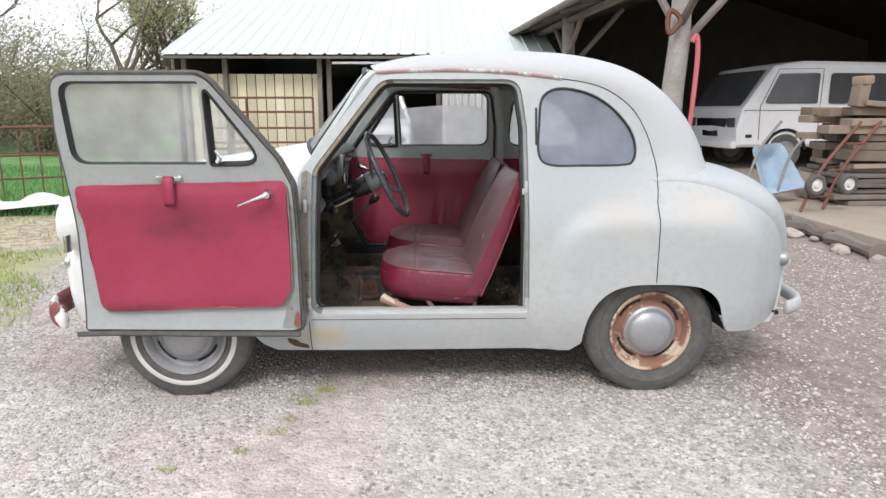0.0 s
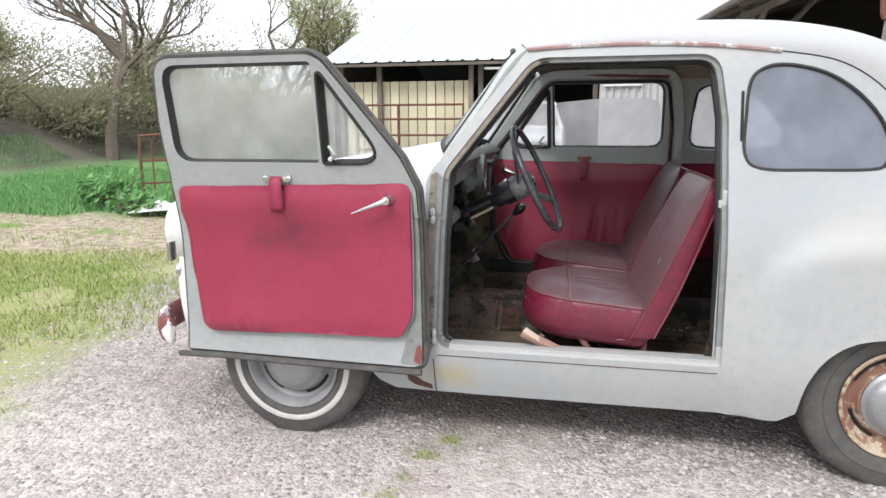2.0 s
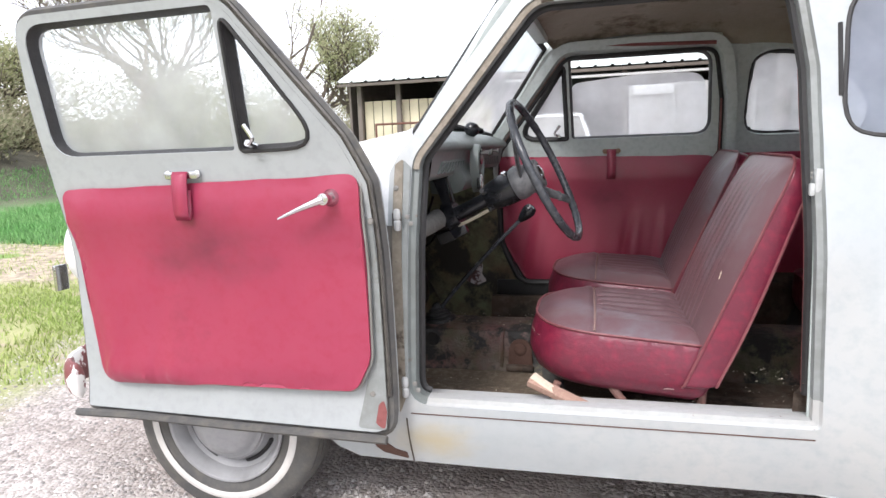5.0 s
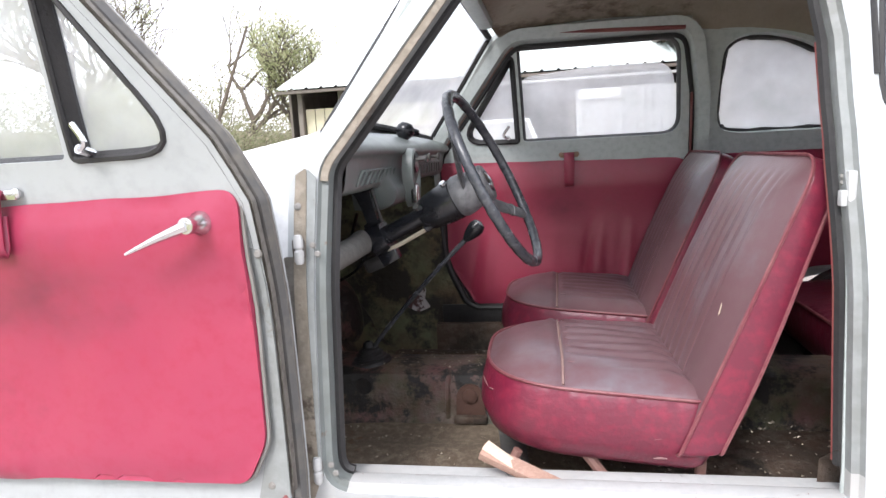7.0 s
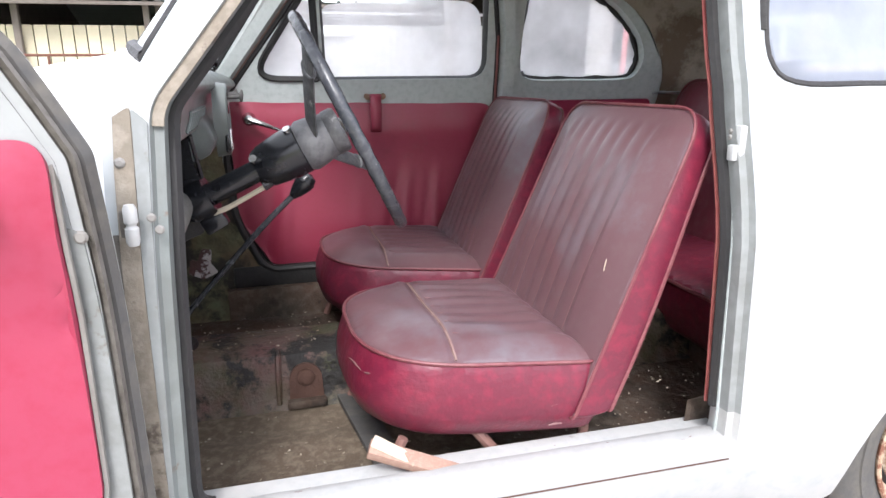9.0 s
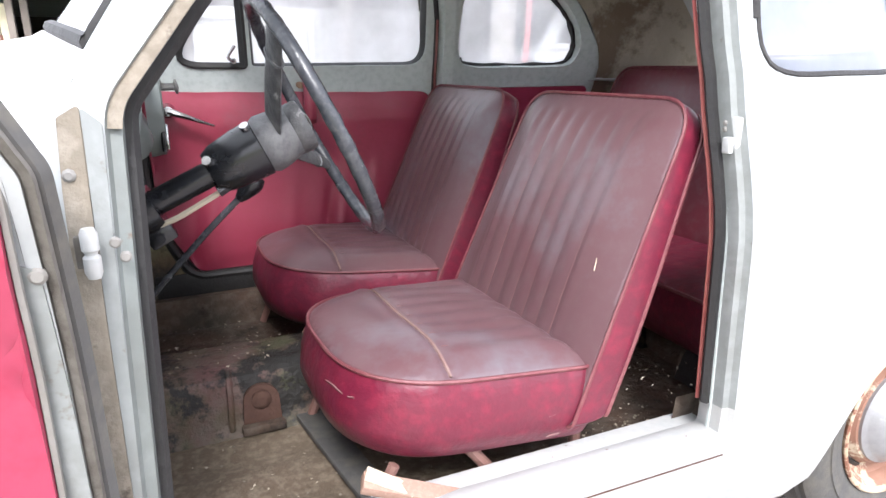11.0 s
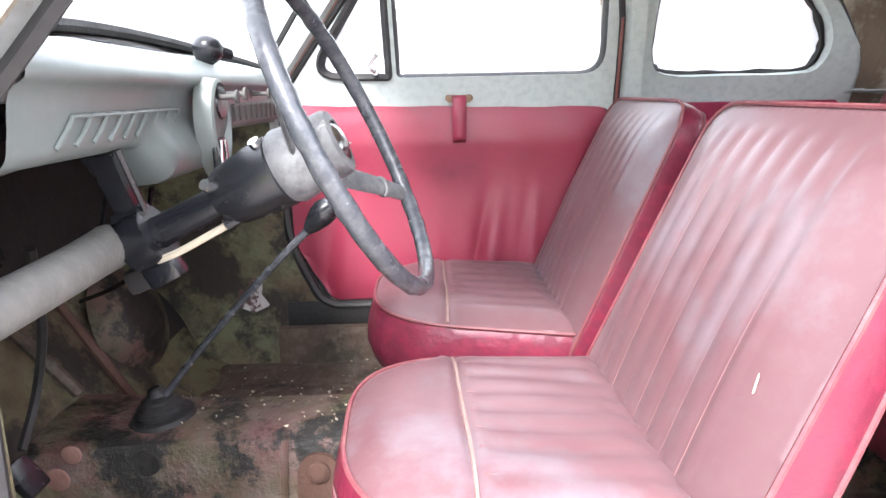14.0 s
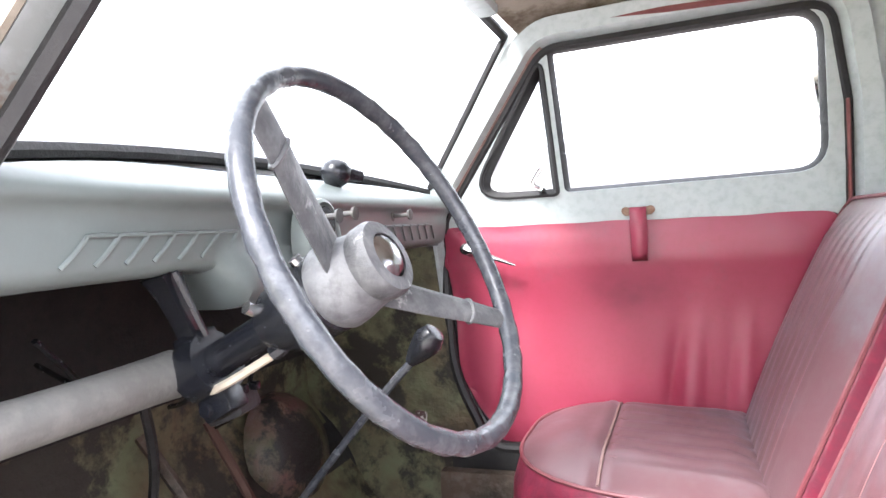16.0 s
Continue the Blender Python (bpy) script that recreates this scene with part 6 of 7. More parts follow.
# open-fronted barn across the yard
BX0, BX1, BY, BZ = -5.38, 2.75, 11.0, 2.36
barn = root("barn", (BX0, BY, 0), label="open-fronted timber barn with a pale green ribbed metal roof", category="barn")
RIDGE = (15.6, 4.16)
n = int((BX1 - BX0) / 0.9)
for i in range(n):
    x0 = BX0 + i * (BX1 - BX0) / n
    w = (BX1 - BX0) / n
    prof = []
    for k in range(3):
        a = x0 + k * w / 3
        prof += [(a, 0), (a + 0.02, 0.028), (a + 0.05, 0.028), (a + 0.07, 0)]
    prof += [(x0 + w - 0.004, 0)]
    bm = grid(B(), [[Vector((a, BY - 0.45, BZ + h)) for a, h in prof], [Vector((a, RIDGE[0], RIDGE[1] + h)) for a, h in prof]])
    part("roof_panel", thick(bm, 0.003), TIN, barn, smooth=False)
part("roof_back", thick(grid(B(), [[Vector((x, RIDGE[0], RIDGE[1])) for x in (BX0, BX1)], [Vector((x, 20.5, BZ)) for x in (BX0, BX1)]]), 0.02), TIN, barn)
part("eave_beam", box(B(), ((BX0 + BX1) / 2, BY - 0.40, BZ - 0.055), (BX1 - BX0, 0.05, 0.06), 0.01), OLDWOOD, barn)
for x in (BX0 + 0.33, -4.20, -2.22, -2.02, 0.3, 2.6):
    part("post", box(B(), (x, BY, 1.2), (0.10, 0.12, 2.44), 0.015), OLDWOOD, barn)
for i in range(14):
    part("board", box(B(), (BX0 + 0.48 + 0.2 * i, BY + 0.10, 1.0), (0.183, 0.025, 2.0), 0.004), BOARDS, barn, smooth=False)
part("back_wall", box(B(), ((BX0 + BX1) / 2, 20.4, 1.3), (BX1 - BX0, 0.1, 2.6)), DARKWOOD, barn)
for x in (BX0 + 0.04, BX1):
    part("end_wall", thick(grid(B(), [[Vector((x, y, 0)) for y in (BY + 0.1, RIDGE[0], 20.4)], [Vector((x, y, z)) for y, z in ((BY + 0.1, BZ), (RIDGE[0], RIDGE[1] - 0.05), (20.4, BZ))]]), 0.05), OLDWOOD, barn)
fence = root("livestock_fence", (-4, BY - 0.35, 0), label="rusty pipe livestock panel against the barn boards", category="fence")
for z in (1.50, 1.21, 0.88, 0.58, 0.45):
    part("rail", tube(B(), [(-4.6, BY - 0.35, z), (-2.33, BY - 0.35, z)], 0.022, 8), PIPE, fence)
for x in (-4.6, -3.71, -2.33):
    part("upright", tube(B(), [(x, BY - 0.35, 0), (x, BY - 0.35, 1.51)], 0.022, 8), PIPE, fence)

# open shed to the right with its raised floor
PAD = 0.16
bm = box(B(), (9.0, 9.6, PAD / 2 - 0.2), (10.2, 15.8, PAD + 0.4), 0.03)
tagged(part("shed_floor", bm, material("trodden_earth", (0.27, 0.225, 0.175), 0.95, second=(0.35, 0.30, 0.24), scale=1.2, bump=0.8, bump_scale=25), None, "trodden earth floor of the open shed"), kind="structure", category="floor")
shed = root("open_shed", (2.6, 5.2, 0), label="tall open pole shed with a dark interior and rough rafters", category="shed")


def roof_z(x, y):
    return 2.95 + 0.30 * (x - (2.72 - 0.085 * (y - 4)))


def eave_x(y):
    return 2.72 - 0.085 * (y - 4)


bm = grid(B(), [[Vector((eave_x(y), y, 2.99)) for y in (6.0, 8, 11, 17)], [Vector((8.0, y, roof_z(8.0, y) + 0.04)) for y in (6.0, 8, 11, 17)], [Vector((13.5, y, 3.3)) for y in (6.0, 8, 11, 17)]])
part("roof", thick(bm, 0.05), DARKWOOD, shed, "dark boarded roof")
part("eave_gutter", tube(B(), [(eave_x(y) - 0.03, y, 2.965) for y in (6.0, 17)], 0.06, 8), OLDWOOD, shed)
part("eave_plate", tube(B(), [(eave_x(y) + 0.55, y, 2.93) for y in (4.7, 17)], 0.075, 6), OLDWOOD, shed)
for y in np.arange(6.3, 17, 1.15):
    x0 = eave_x(y)
    part("rafter", tube(B(), [(x0 + 0.05, y, 2.93), (8.0, y, roof_z(8.0, y) - 0.05)], 0.05, 6), OLDWOOD, shed)
for y, lean in ((5.1, 0.0), (9.8, 0.05), (14.5, -0.05)):
    x0 = eave_x(y) + 0.55
    p = smooth_path([(x0 + 0.02 + lean, y, -0.05), (x0 - 0.02, y, 1.2), (x0 + 0.03, y, 2.2), (x0, y, 3.0)], 5)
    post = part("pole", tube(B(), p, [0.155 - 0.003 * i for i in range(16)], 12), BLEACHED, shed, "bleached tree-trunk pole")
    part("brace", tube(B(), [(x0, y - 0.05, 2.25), (x0 + 0.1, y - 0.9, 2.98)], 0.05, 8), OLDWOOD, post)
    part("brace", tube(B(), [(x0, y + 0.05, 2.25), (x0 - 0.1, y + 0.9, 2.98)], 0.05, 8), OLDWOOD, post)
    part("brace", tube(B(), [(x0 + 0.08, y, 2.05), (x0 + 1.05, y, 3.15)], 0.05, 8), OLDWOOD, post)
part("back_wall", box(B(), (13.4, 9.6, 1.6), (0.1, 15.6, 3.6)), DARKWOOD, shed)
gable = [Vector(p) for p in ((1.7, 0.0), (13.4, 0.0), (13.4, 3.3), (8.0, roof_z(8.0, 16.9)), (1.7, 2.95))]
part("end_wall", thick(sheet(B(), gable, [], lambda u, v: Vector((u, 16.9, v)), 2.0), 0.1), DARKWOOD, shed)
for i in range(26):
    part("wall_board", box(B(), (3.4 + i * 0.4, 16.8, 1.6), (0.36, 0.03, 3.3), 0.004), DARKWOOD, shed, smooth=False)
hose = root("red_hose", (3.2, 5.0, 1.2), label="red rubber hose hung on the shed pole", category="hose")
hx = eave_x(5.1) + 0.55
part("coil", tube(B(), smooth_path([(hx + 0.12, 4.92, 2.05), (hx + 0.17, 4.92, 2.13), (hx + 0.20, 4.92, 1.9), (hx + 0.19, 4.93, 1.4), (hx + 0.17, 4.95, 1.0), (hx + 0.10, 4.95, 0.92)], 6), 0.030, 8), HOSE, hose)
rag = root("old_halter", (hx, 4.9, 2.3), label="dark red halter tied round the pole", category="halter")
part("loop", tube(B(), smooth_path([(hx - 0.16, 4.92, 2.42), (hx - 0.05, 4.90, 2.30), (hx - 0.17, 4.90, 2.15), (hx - 0.2, 4.92, 2.3)], 6, True), 0.03, 6, True), PIPE, rag)


# white forward-control van in the shed
def make_van():
    van = root("white_van", (5.7, 8.5, PAD), label="white boxy forward-control van parked in the shed", category="van")
    T = Matrix(((0.9945, -0.105, 0, 5.66), (0.105, 0.9945, 0, 8.5), (0, 0, 1, PAD), (0, 0, 0, 1)))
    prof = rpoly([(0.03, 0.42, 0.05), (0.0, 0.75, 0.05), (0.10, 1.12, 0.08), (0.62, 1.86, 0.10), (1.2, 1.95, 0.3), (4.45, 1.93, 0.12), (4.55, 1.1, 0.1), (4.55, 0.42, 0.05)], 5)
    ys = [(0.0, 0.05), (0.04, 0.0), (0.5, -0.012), (0.925, -0.016), (1.35, -0.012), (1.81, 0.0), (1.85, 0.05)]
    bm = B()
    rows = [[T @ Vector((*(inset(prof, d)[k].x,), y, inset(prof, d)[k].y)) for k in range(len(prof))] for y, d in ys]
    grid(bm, rows, True)
    for r in (0, -1):
        bm.faces.new([bm.verts.new(q) for q in rows[r]])
    part("body", bm, VANWHITE, van)

    def flat(name, poly, y, mat, t=0.012):
        b = sheet(B(), poly, [], lambda u, v: T @ Vector((u, y, v)), 0.3)
        return part(name, thick(b, t), mat, van)

    flat("door_window", rpoly([(0.47, 1.20, 0.04), (0.72, 1.72, 0.05), (1.50, 1.74, 0.05), (1.50, 1.20, 0.04)]), -0.012, DARKGLASS)
    flat("side_window", rpoly([(1.72, 1.20, 0.06), (1.72, 1.74, 0.06), (3.0, 1.74, 0.06), (3.0, 1.20, 0.06)]), -0.012, DARKGLASS)
    flat("side_window", rpoly([(3.15, 1.20, 0.06), (3.15, 1.74, 0.06), (4.3, 1.72, 0.06), (4.3, 1.20, 0.06)]), -0.012, DARKGLASS)
    part("door_seam", tube(B(), [T @ Vector((u, -0.004, v)) for u, v in ((0.42, 0.55), (0.40, 1.15), (0.70, 1.80), (1.57, 1.82), (1.57, 0.50))], 0.006, 5), BLACK, van)
    w = grid(B(), [[T @ Vector((0.130 + 0.44 * v - 0.045, 0.12 + 1.61 * u, 1.16 + 0.63 * v)) for u in np.linspace(0, 1, 8)] for v in (0, 0.5, 1)])
    part("windscreen", thick(w, 0.01), DARKGLASS, van)
    part("grille", box(B(), T @ Vector((0.005, 0.925, 0.85)), (0.02, 1.05, 0.17), 0.004, (0, 0, 6.0)), BLACK, van)
    part("grille", box(B(), T @ Vector((0.0, 0.925, 0.66)), (0.02, 0.55, 0.13), 0.004, (0, 0, 6.0)), BLACK, van)
    part("bumper", box(B(), T @ Vector((-0.05, 0.925, 0.46)), (0.12, 1.88, 0.13), 0.03, (0, 0, 6.0)), VANWHITE, van)
    for y in (0.22, 1.63):
        part("headlamp", box(B(), T @ Vector((-0.01, y, 0.86)), (0.03, 0.24, 0.17), 0.02, (0, 0, 6.0)), DARKGLASS, van)
    part("side_marker", box(B(), T @ Vector((0.22, -0.01, 0.62)), (0.12, 0.02, 0.06), 0.01, (0, 0, 6.0)), BLACK, van)
    part("belt_line", tube(B(), [T @ Vector((0.1, -0.006, 1.08)), T @ Vector((4.5, -0.012, 1.08))], 0.008, 5), TUBEGREY, van)
    for u in (0.95, 3.4):
        for y in (0.06, 1.79):
            m = T @ pose(u, y, 0.33, 90, 0, 0)
            wh = part("wheel", lathe(B(), [(0, 0.06), (0.12, 0.06), (0.18, 0.08), (0.2, 0.07)], m, 24), GREYRIM, van)
            part("tyre", lathe(B(), [(0.2, -0.09), (0.3, -0.1), (0.33, -0.06), (0.33, 0.06), (0.3, 0.1), (0.2, 0.08)], m, 28), TYRE, wh)
        a = [T @ Vector((u + 0.40 * math.cos(q), -0.008, 0.33 + 0.40 * math.sin(q))) for q in np.linspace(0.1, math.pi - 0.1, 16)]
        part("wheel_arch", tube(B(), a, 0.03, 6), BLACK, van)


make_van()

STACKWOOD = material("brown_stacked_timber", (0.27, 0.205, 0.15), 0.85, second=(0.17, 0.145, 0.12), scale=4, bump=0.4, bump_scale=30, pick=0.45)
# timber stack, hand truck, barrow tub
RUBBLE = material("pale_rubble", (0.40, 0.36, 0.31), 0.95, second=(0.28, 0.25, 0.21), scale=9, bump=0.5, pick=0.3)
stack = root("timber_stack", (5.1, 4.3, PAD), label="untidy stack of weathered planks and slabs", category="timber stack")
rnd = random.Random(5)
z = PAD + 0.02
for layer in range(14):
    h = rnd.uniform(0.045, 0.06) if layer < 8 else rnd.uniform(0.06, 0.115)
    for k in range(3):
        w = rnd.uniform(0.2, 0.29)
        L = rnd.uniform(1.5, 2.2)
        mess = 0.10 if layer < 8 else 0.22
        part("plank", box(B(), (5.66 + rnd.uniform(-mess, mess) + L / 2 - 0.9, 4.05 + 0.3 * k + rnd.uniform(-0.03, 0.03), z + h / 2), (L, w, h), 0.008, (rnd.uniform(-2, 2), rnd.uniform(-1, 1), rnd.uniform(-4, 4))), OLDWOOD if layer < 7 else STACKWOOD, stack, smooth=False)
    z += h + 0.010
for k in range(3):
    part("batten", box(B(), (5.05 + 0.05 * k, 3.95 + 0.25 * k, z + 0.03), (0.34, 0.12, 0.06), 0.01, (0, 5, 20 * k)), STACKWOOD, stack, smooth=False)
part("offcut", box(B(), (4.86, 4.0, z + 0.13), (0.13, 0.14, 0.26), 0.015, (0, 6, 10)), STACKWOOD, stack)
part("offcut", box(B(), (4.88, 4.0, z + 0.29), (0.17, 0.16, 0.09), 0.02, (0, -4, 25)), STACKWOOD, stack)
truck = root("hand_truck", (4.2, 3.55, PAD), label="rusty two-wheeled hand truck leaning back on the timber", category="hand truck")
for d in (0, 0.36):
    part("rail", tube(B(), smooth_path([(4.02 + d * 0.9, 3.45 + d * 0.4, PAD + 0.02), (4.25 + d * 0.9, 3.55 + d * 0.4, PAD + 0.45), (4.75 + d * 0.9, 3.75 + d * 0.4, PAD + 0.95)], 5), 0.018, 8), PIPE, truck)
    m = look((4.13 + d * 1.15, 3.42 + d * 0.3, PAD + 0.30), (3.9 + d * 1.15, 5.0 + d * 0.3, PAD + 0.30))
    wl_ = part("wheel", lathe(B(), [(0, 0.03), (0.022, 0.034), (0.03, 0.02), (0.05, 0.016), (0.064, 0.026), (0.066, 0.02)], m, 20), WHITEWALL, truck)
    part("tyre", lathe(B(), [(0.064, -0.03), (0.09, -0.035), (0.115, -0.02), (0.115, 0.02), (0.095, 0.035), (0.064, 0.028)], m, 24), TYRE, wl_)
for k in (0.15, 0.45, 0.75):
    a = Vector((4.02, 3.45, PAD + 0.02)).lerp(Vector((4.75, 3.75, PAD + 0.95)), k)
    part("crossbar", tube(B(), [a, a + Vector((0.324, 0.144, 0))], 0.014, 6), PIPE, truck)
barrow = root("wheelbarrow", (3.9, 4.4, PAD), label="upended wheelbarrow with a faded blue tub", category="wheelbarrow")
tub = rpoly([(0.0, 0.0, 0.05), (0.62, 0.08, 0.10), (0.62, 0.50, 0.10), (0.0, 0.58, 0.05)], 6)
mt = pose(3.98, 4.15, PAD + 0.10, 60, -8, 12)
bm = sheet(B(), tub, [], lambda u, v: mt @ Vector((v, u, -0.16 * sstep(0.0, 0.2, edge_dist(Vector((u, v)), [tub])))), 0.05)
part("tub", thick(bm, 0.006), BLUE, barrow, "faded blue steel tub")
part("handle", tube(B(), smooth_path([(3.75, 4.2, PAD + 0.15), (3.95, 4.3, PAD + 0.62), (4.2, 4.35, PAD + 0.95)], 5), 0.016, 6), TUBEGREY, barrow)
part("handle", tube(B(), smooth_path([(4.15, 4.2, PAD + 0.10), (4.32, 4.3, PAD + 0.55), (4.5, 4.35, PAD + 0.75)], 5), 0.016, 6), TUBEGREY, barrow)
part("leg", tube(B(), smooth_path([(3.45, 4.1, PAD + 0.35), (3.5, 4.15, PAD + 0.05), (3.9, 4.2, PAD + 0.02)], 5), 0.014, 6), PIPE, barrow)
for i in range(5):
    p = [(3.86 + 0.02 * i + rnd.uniform(-0.05, 0.03), 1.9 + i * 0.75 + 0.19 * k, rnd.uniform(0.03, 0.07)) for k in range(5)]
    tagged(part("edging_log", tube(B(), p, [rnd.uniform(0.045, 0.085) for _ in p], 8), OLDWOOD, None, "bleached rough log edging the shed floor"), category="log", group="edging logs")
for i in range(26):
    c = Vector((3.72 + rnd.gauss(0, 0.09), rnd.uniform(1.7, 5.4), 0.0))
    bm = bmesh.new()
    bmesh.ops.create_icosphere(bm, subdivisions=2, radius=rnd.uniform(0.03, 0.075))
    for v in bm.verts:
        v.co *= 1 + 0.35 * noise.noise(v.co * 18 + Vector((i, 0, 0)))
        v.co.z *= 0.6
    bm.transform(Matrix.Translation(c + Vector((0, 0, 0.015))))
    tagged(part("rubble_stone", bm, RUBBLE, None, "pale lump of rubble on the bank"), category="stone", group="rubble along the bank")

# white pickup in the barn bay and corrugated wall beyond the car
pick = root("white_pickup", (-1.0, 10.2, 0), label="old white pickup standing in the barn's open bay", category="pickup")
prof = rpoly([(8.9, 0.42, 0.08), (8.9, 0.92, 0.10), (9.95, 1.03, 0.06), (10.45, 1.53, 0.14), (11.65, 1.55, 0.12), (11.85, 1.0, 0.05), (13.4, 0.98, 0.05), (13.4, 0.42, 0.05)], 5)


def cab_x(u, z):
    return -1.0 + u * 0.735 * (1 - 0.26 * sstep(1.0, 1.55, z))


rows = []
for u, d in ((-1.0, 0.05), (-0.97, 0.0), (-0.5, -0.01), (0.0, -0.014), (0.5, -0.01), (0.97, 0.0), (1.0, 0.05)):
    q = inset(prof, d)
    rows.append([Vector((cab_x(u, p.y), p.x, p.y)) for p in q])
bm = grid(B(), rows, True)
for r in (0, -1):
    bm.faces.new([bm.verts.new(q) for q in rows[r]])
part("body", bm, VANWHITE, pick)
w = grid(B(), [[Vector((cab_x(u, z), 9.985 + (z - 1.07) * 1.0 - 0.035, z)) for u in np.linspace(-0.86, 0.86, 8)] for z in (1.09, 1.3, 1.47)])
part("windscreen", thick(w, 0.008), TUBEGREY, pick, "dust-covered windscreen")
part("cab_window", thick(grid(B(), [[Vector((cab_x(1.0, z) + 0.004, y, z)) for y in ((10.35, 11.55) if z < 1.2 else (10.62, 11.5))] for z in (1.08, 1.45)]), 0.006), DARKGLASS, pick)
part("grille", box(B(), (-1.0, 8.885, 0.72), (1.1, 0.02, 0.16), 0.004), BLACK, pick)
part("bumper", box(B(), (-1.0, 8.84, 0.45), (1.5, 0.10, 0.12), 0.03), CHROME, pick)
for u in (-0.55, 0.55):
    part("headlamp", lathe(B(), [(0.09, 0), (0.09, 0.02), (0.05, 0.03), (0, 0.034)], pose(-1.0 + u, 8.90, 0.74, 90, 0, 0), 20), CHROME, pick)
for y in (9.45, 12.6):
    for sg in (-1, 1):
        m = pose(-1.0 + sg * 0.66, y, 0.32, 0, sg * 90, 0)
        wh = part("wheel", lathe(B(), [(0, 0.05), (0.15, 0.05), (0.19, 0.07)], m, 24), GREYRIM, pick)
        part("tyre", lathe(B(), [(0.19, -0.1), (0.3, -0.1), (0.32, -0.05), (0.32, 0.05), (0.3, 0.09), (0.19, 0.07)], m, 28), TYRE, wh)
tin = root("corrugated_wall", (0.27, 10.7, 0), label="pale corrugated iron sheets closing the barn front", category="corrugated iron")
for i in range(5):
    x0 = 0.37 + 0.82 * i
    cols = np.linspace(0, 0.84, 56)
    bm = grid(B(), [[Vector((x0 + u, 10.7 + 0.006 * (i % 2) + 0.030 * math.sin(2 * math.pi * u / 0.14), z)) for u in cols] for z in (0.0, 1.99 + 0.02 * (i % 2))])
    part("sheet", thick(bm, 0.001), TIN2, tin)
part("lintel", box(B(), (0.9, 10.66, 2.20), (5.6, 0.05, 0.05), 0.01), TIN2, tin, "pale eave board")
tagged(part("old_sign", box(B(), (0.80, 10.64, 1.90), (0.72, 0.02, 0.18), 0.004), WHITEPAINT, None, "blank white board hung on the iron sheets"), category="board")

# iron gates and junk by the grass
gate = root("bedstead_gate", (-5.6, 6.0, 0), label="rusty iron bedstead used as a gate", category="gate")
fr = smooth_path([(-6.15, 5.6, 0.02), (-6.15, 5.6, 0.85), (-6.05, 5.67, 0.98), (-5.2, 6.25, 1.00), (-5.1, 6.3, 0.88), (-5.1, 6.3, 0.02)], 5)
part("frame", tube(B(), fr, 0.022, 8), PIPE, gate)
for z in (0.30, 0.62):
    part("bar", tube(B(), [(-6.15, 5.6, z), (-5.1, 6.3, z)], 0.014, 6), PIPE, gate)
for k in np.linspace(0.12, 0.88, 5):
    part("bar", tube(B(), [(-6.15 + 1.05 * k, 5.6 + 0.7 * k, 0.02), (-6.15 + 1.05 * k, 5.6 + 0.7 * k, 0.98)], 0.010, 6), PIPE, gate)
part("mesh_panel", thick(grid(B(), [[Vector((-6.1 + 0.95 * k, 5.63 + 0.63 * k, z)) for k in (0, 1)] for z in (0.64, 0.66)]), 0.004), PIPE, gate)
junk = root("white_sheet", (-4.9, 4.6, 0.02), label="crumpled white tarpaulin on the grass", category="tarpaulin")
bm = grid(B(), [[Vector((-5.45 + 1.35 * u + 0.2 * v, 4.3 + 0.7 * v + 0.3 * u, 0.06 + 0.14 * abs(math.sin(7 * u + 3 * v)) * math.sin(math.pi * v) + 0.10 * u)) for u in np.linspace(0, 1, 16)] for v in np.linspace(0, 1, 8)])
part("cover", thick(bm, 0.01), WHITEPAINT, junk)


pole = root("leaning_pole", (-4.9, 6.3, 0), label="long pale pole propped at a slant", category="pole")
part("shaft", tube(B(), [(-5.0, 6.3, 0.0), (-4.35, 6.1, 1.3), (-3.68, 6.0, 2.65)], [0.035, 0.028, 0.016], 8), BARK, pole)


# ---- plants ----
def leaves(bm, spots, size, rnd, spread):
    for c in spots:
        a = Vector((rnd.gauss(0, 1), rnd.gauss(0, 1), rnd.gauss(0, 1))).normalized()
        b = a.orthogonal().normalized()
        d = a.cross(b)
        s = size * rnd.uniform(0.6, 1.4)
        p = c + Vector((rnd.gauss(0, spread), rnd.gauss(0, spread), rnd.gauss(0, spread)))
        bm.faces.new([bm.verts.new(p + q) for q in (b * s, d * s * 0.45, -b * s, -d * s * 0.45)])


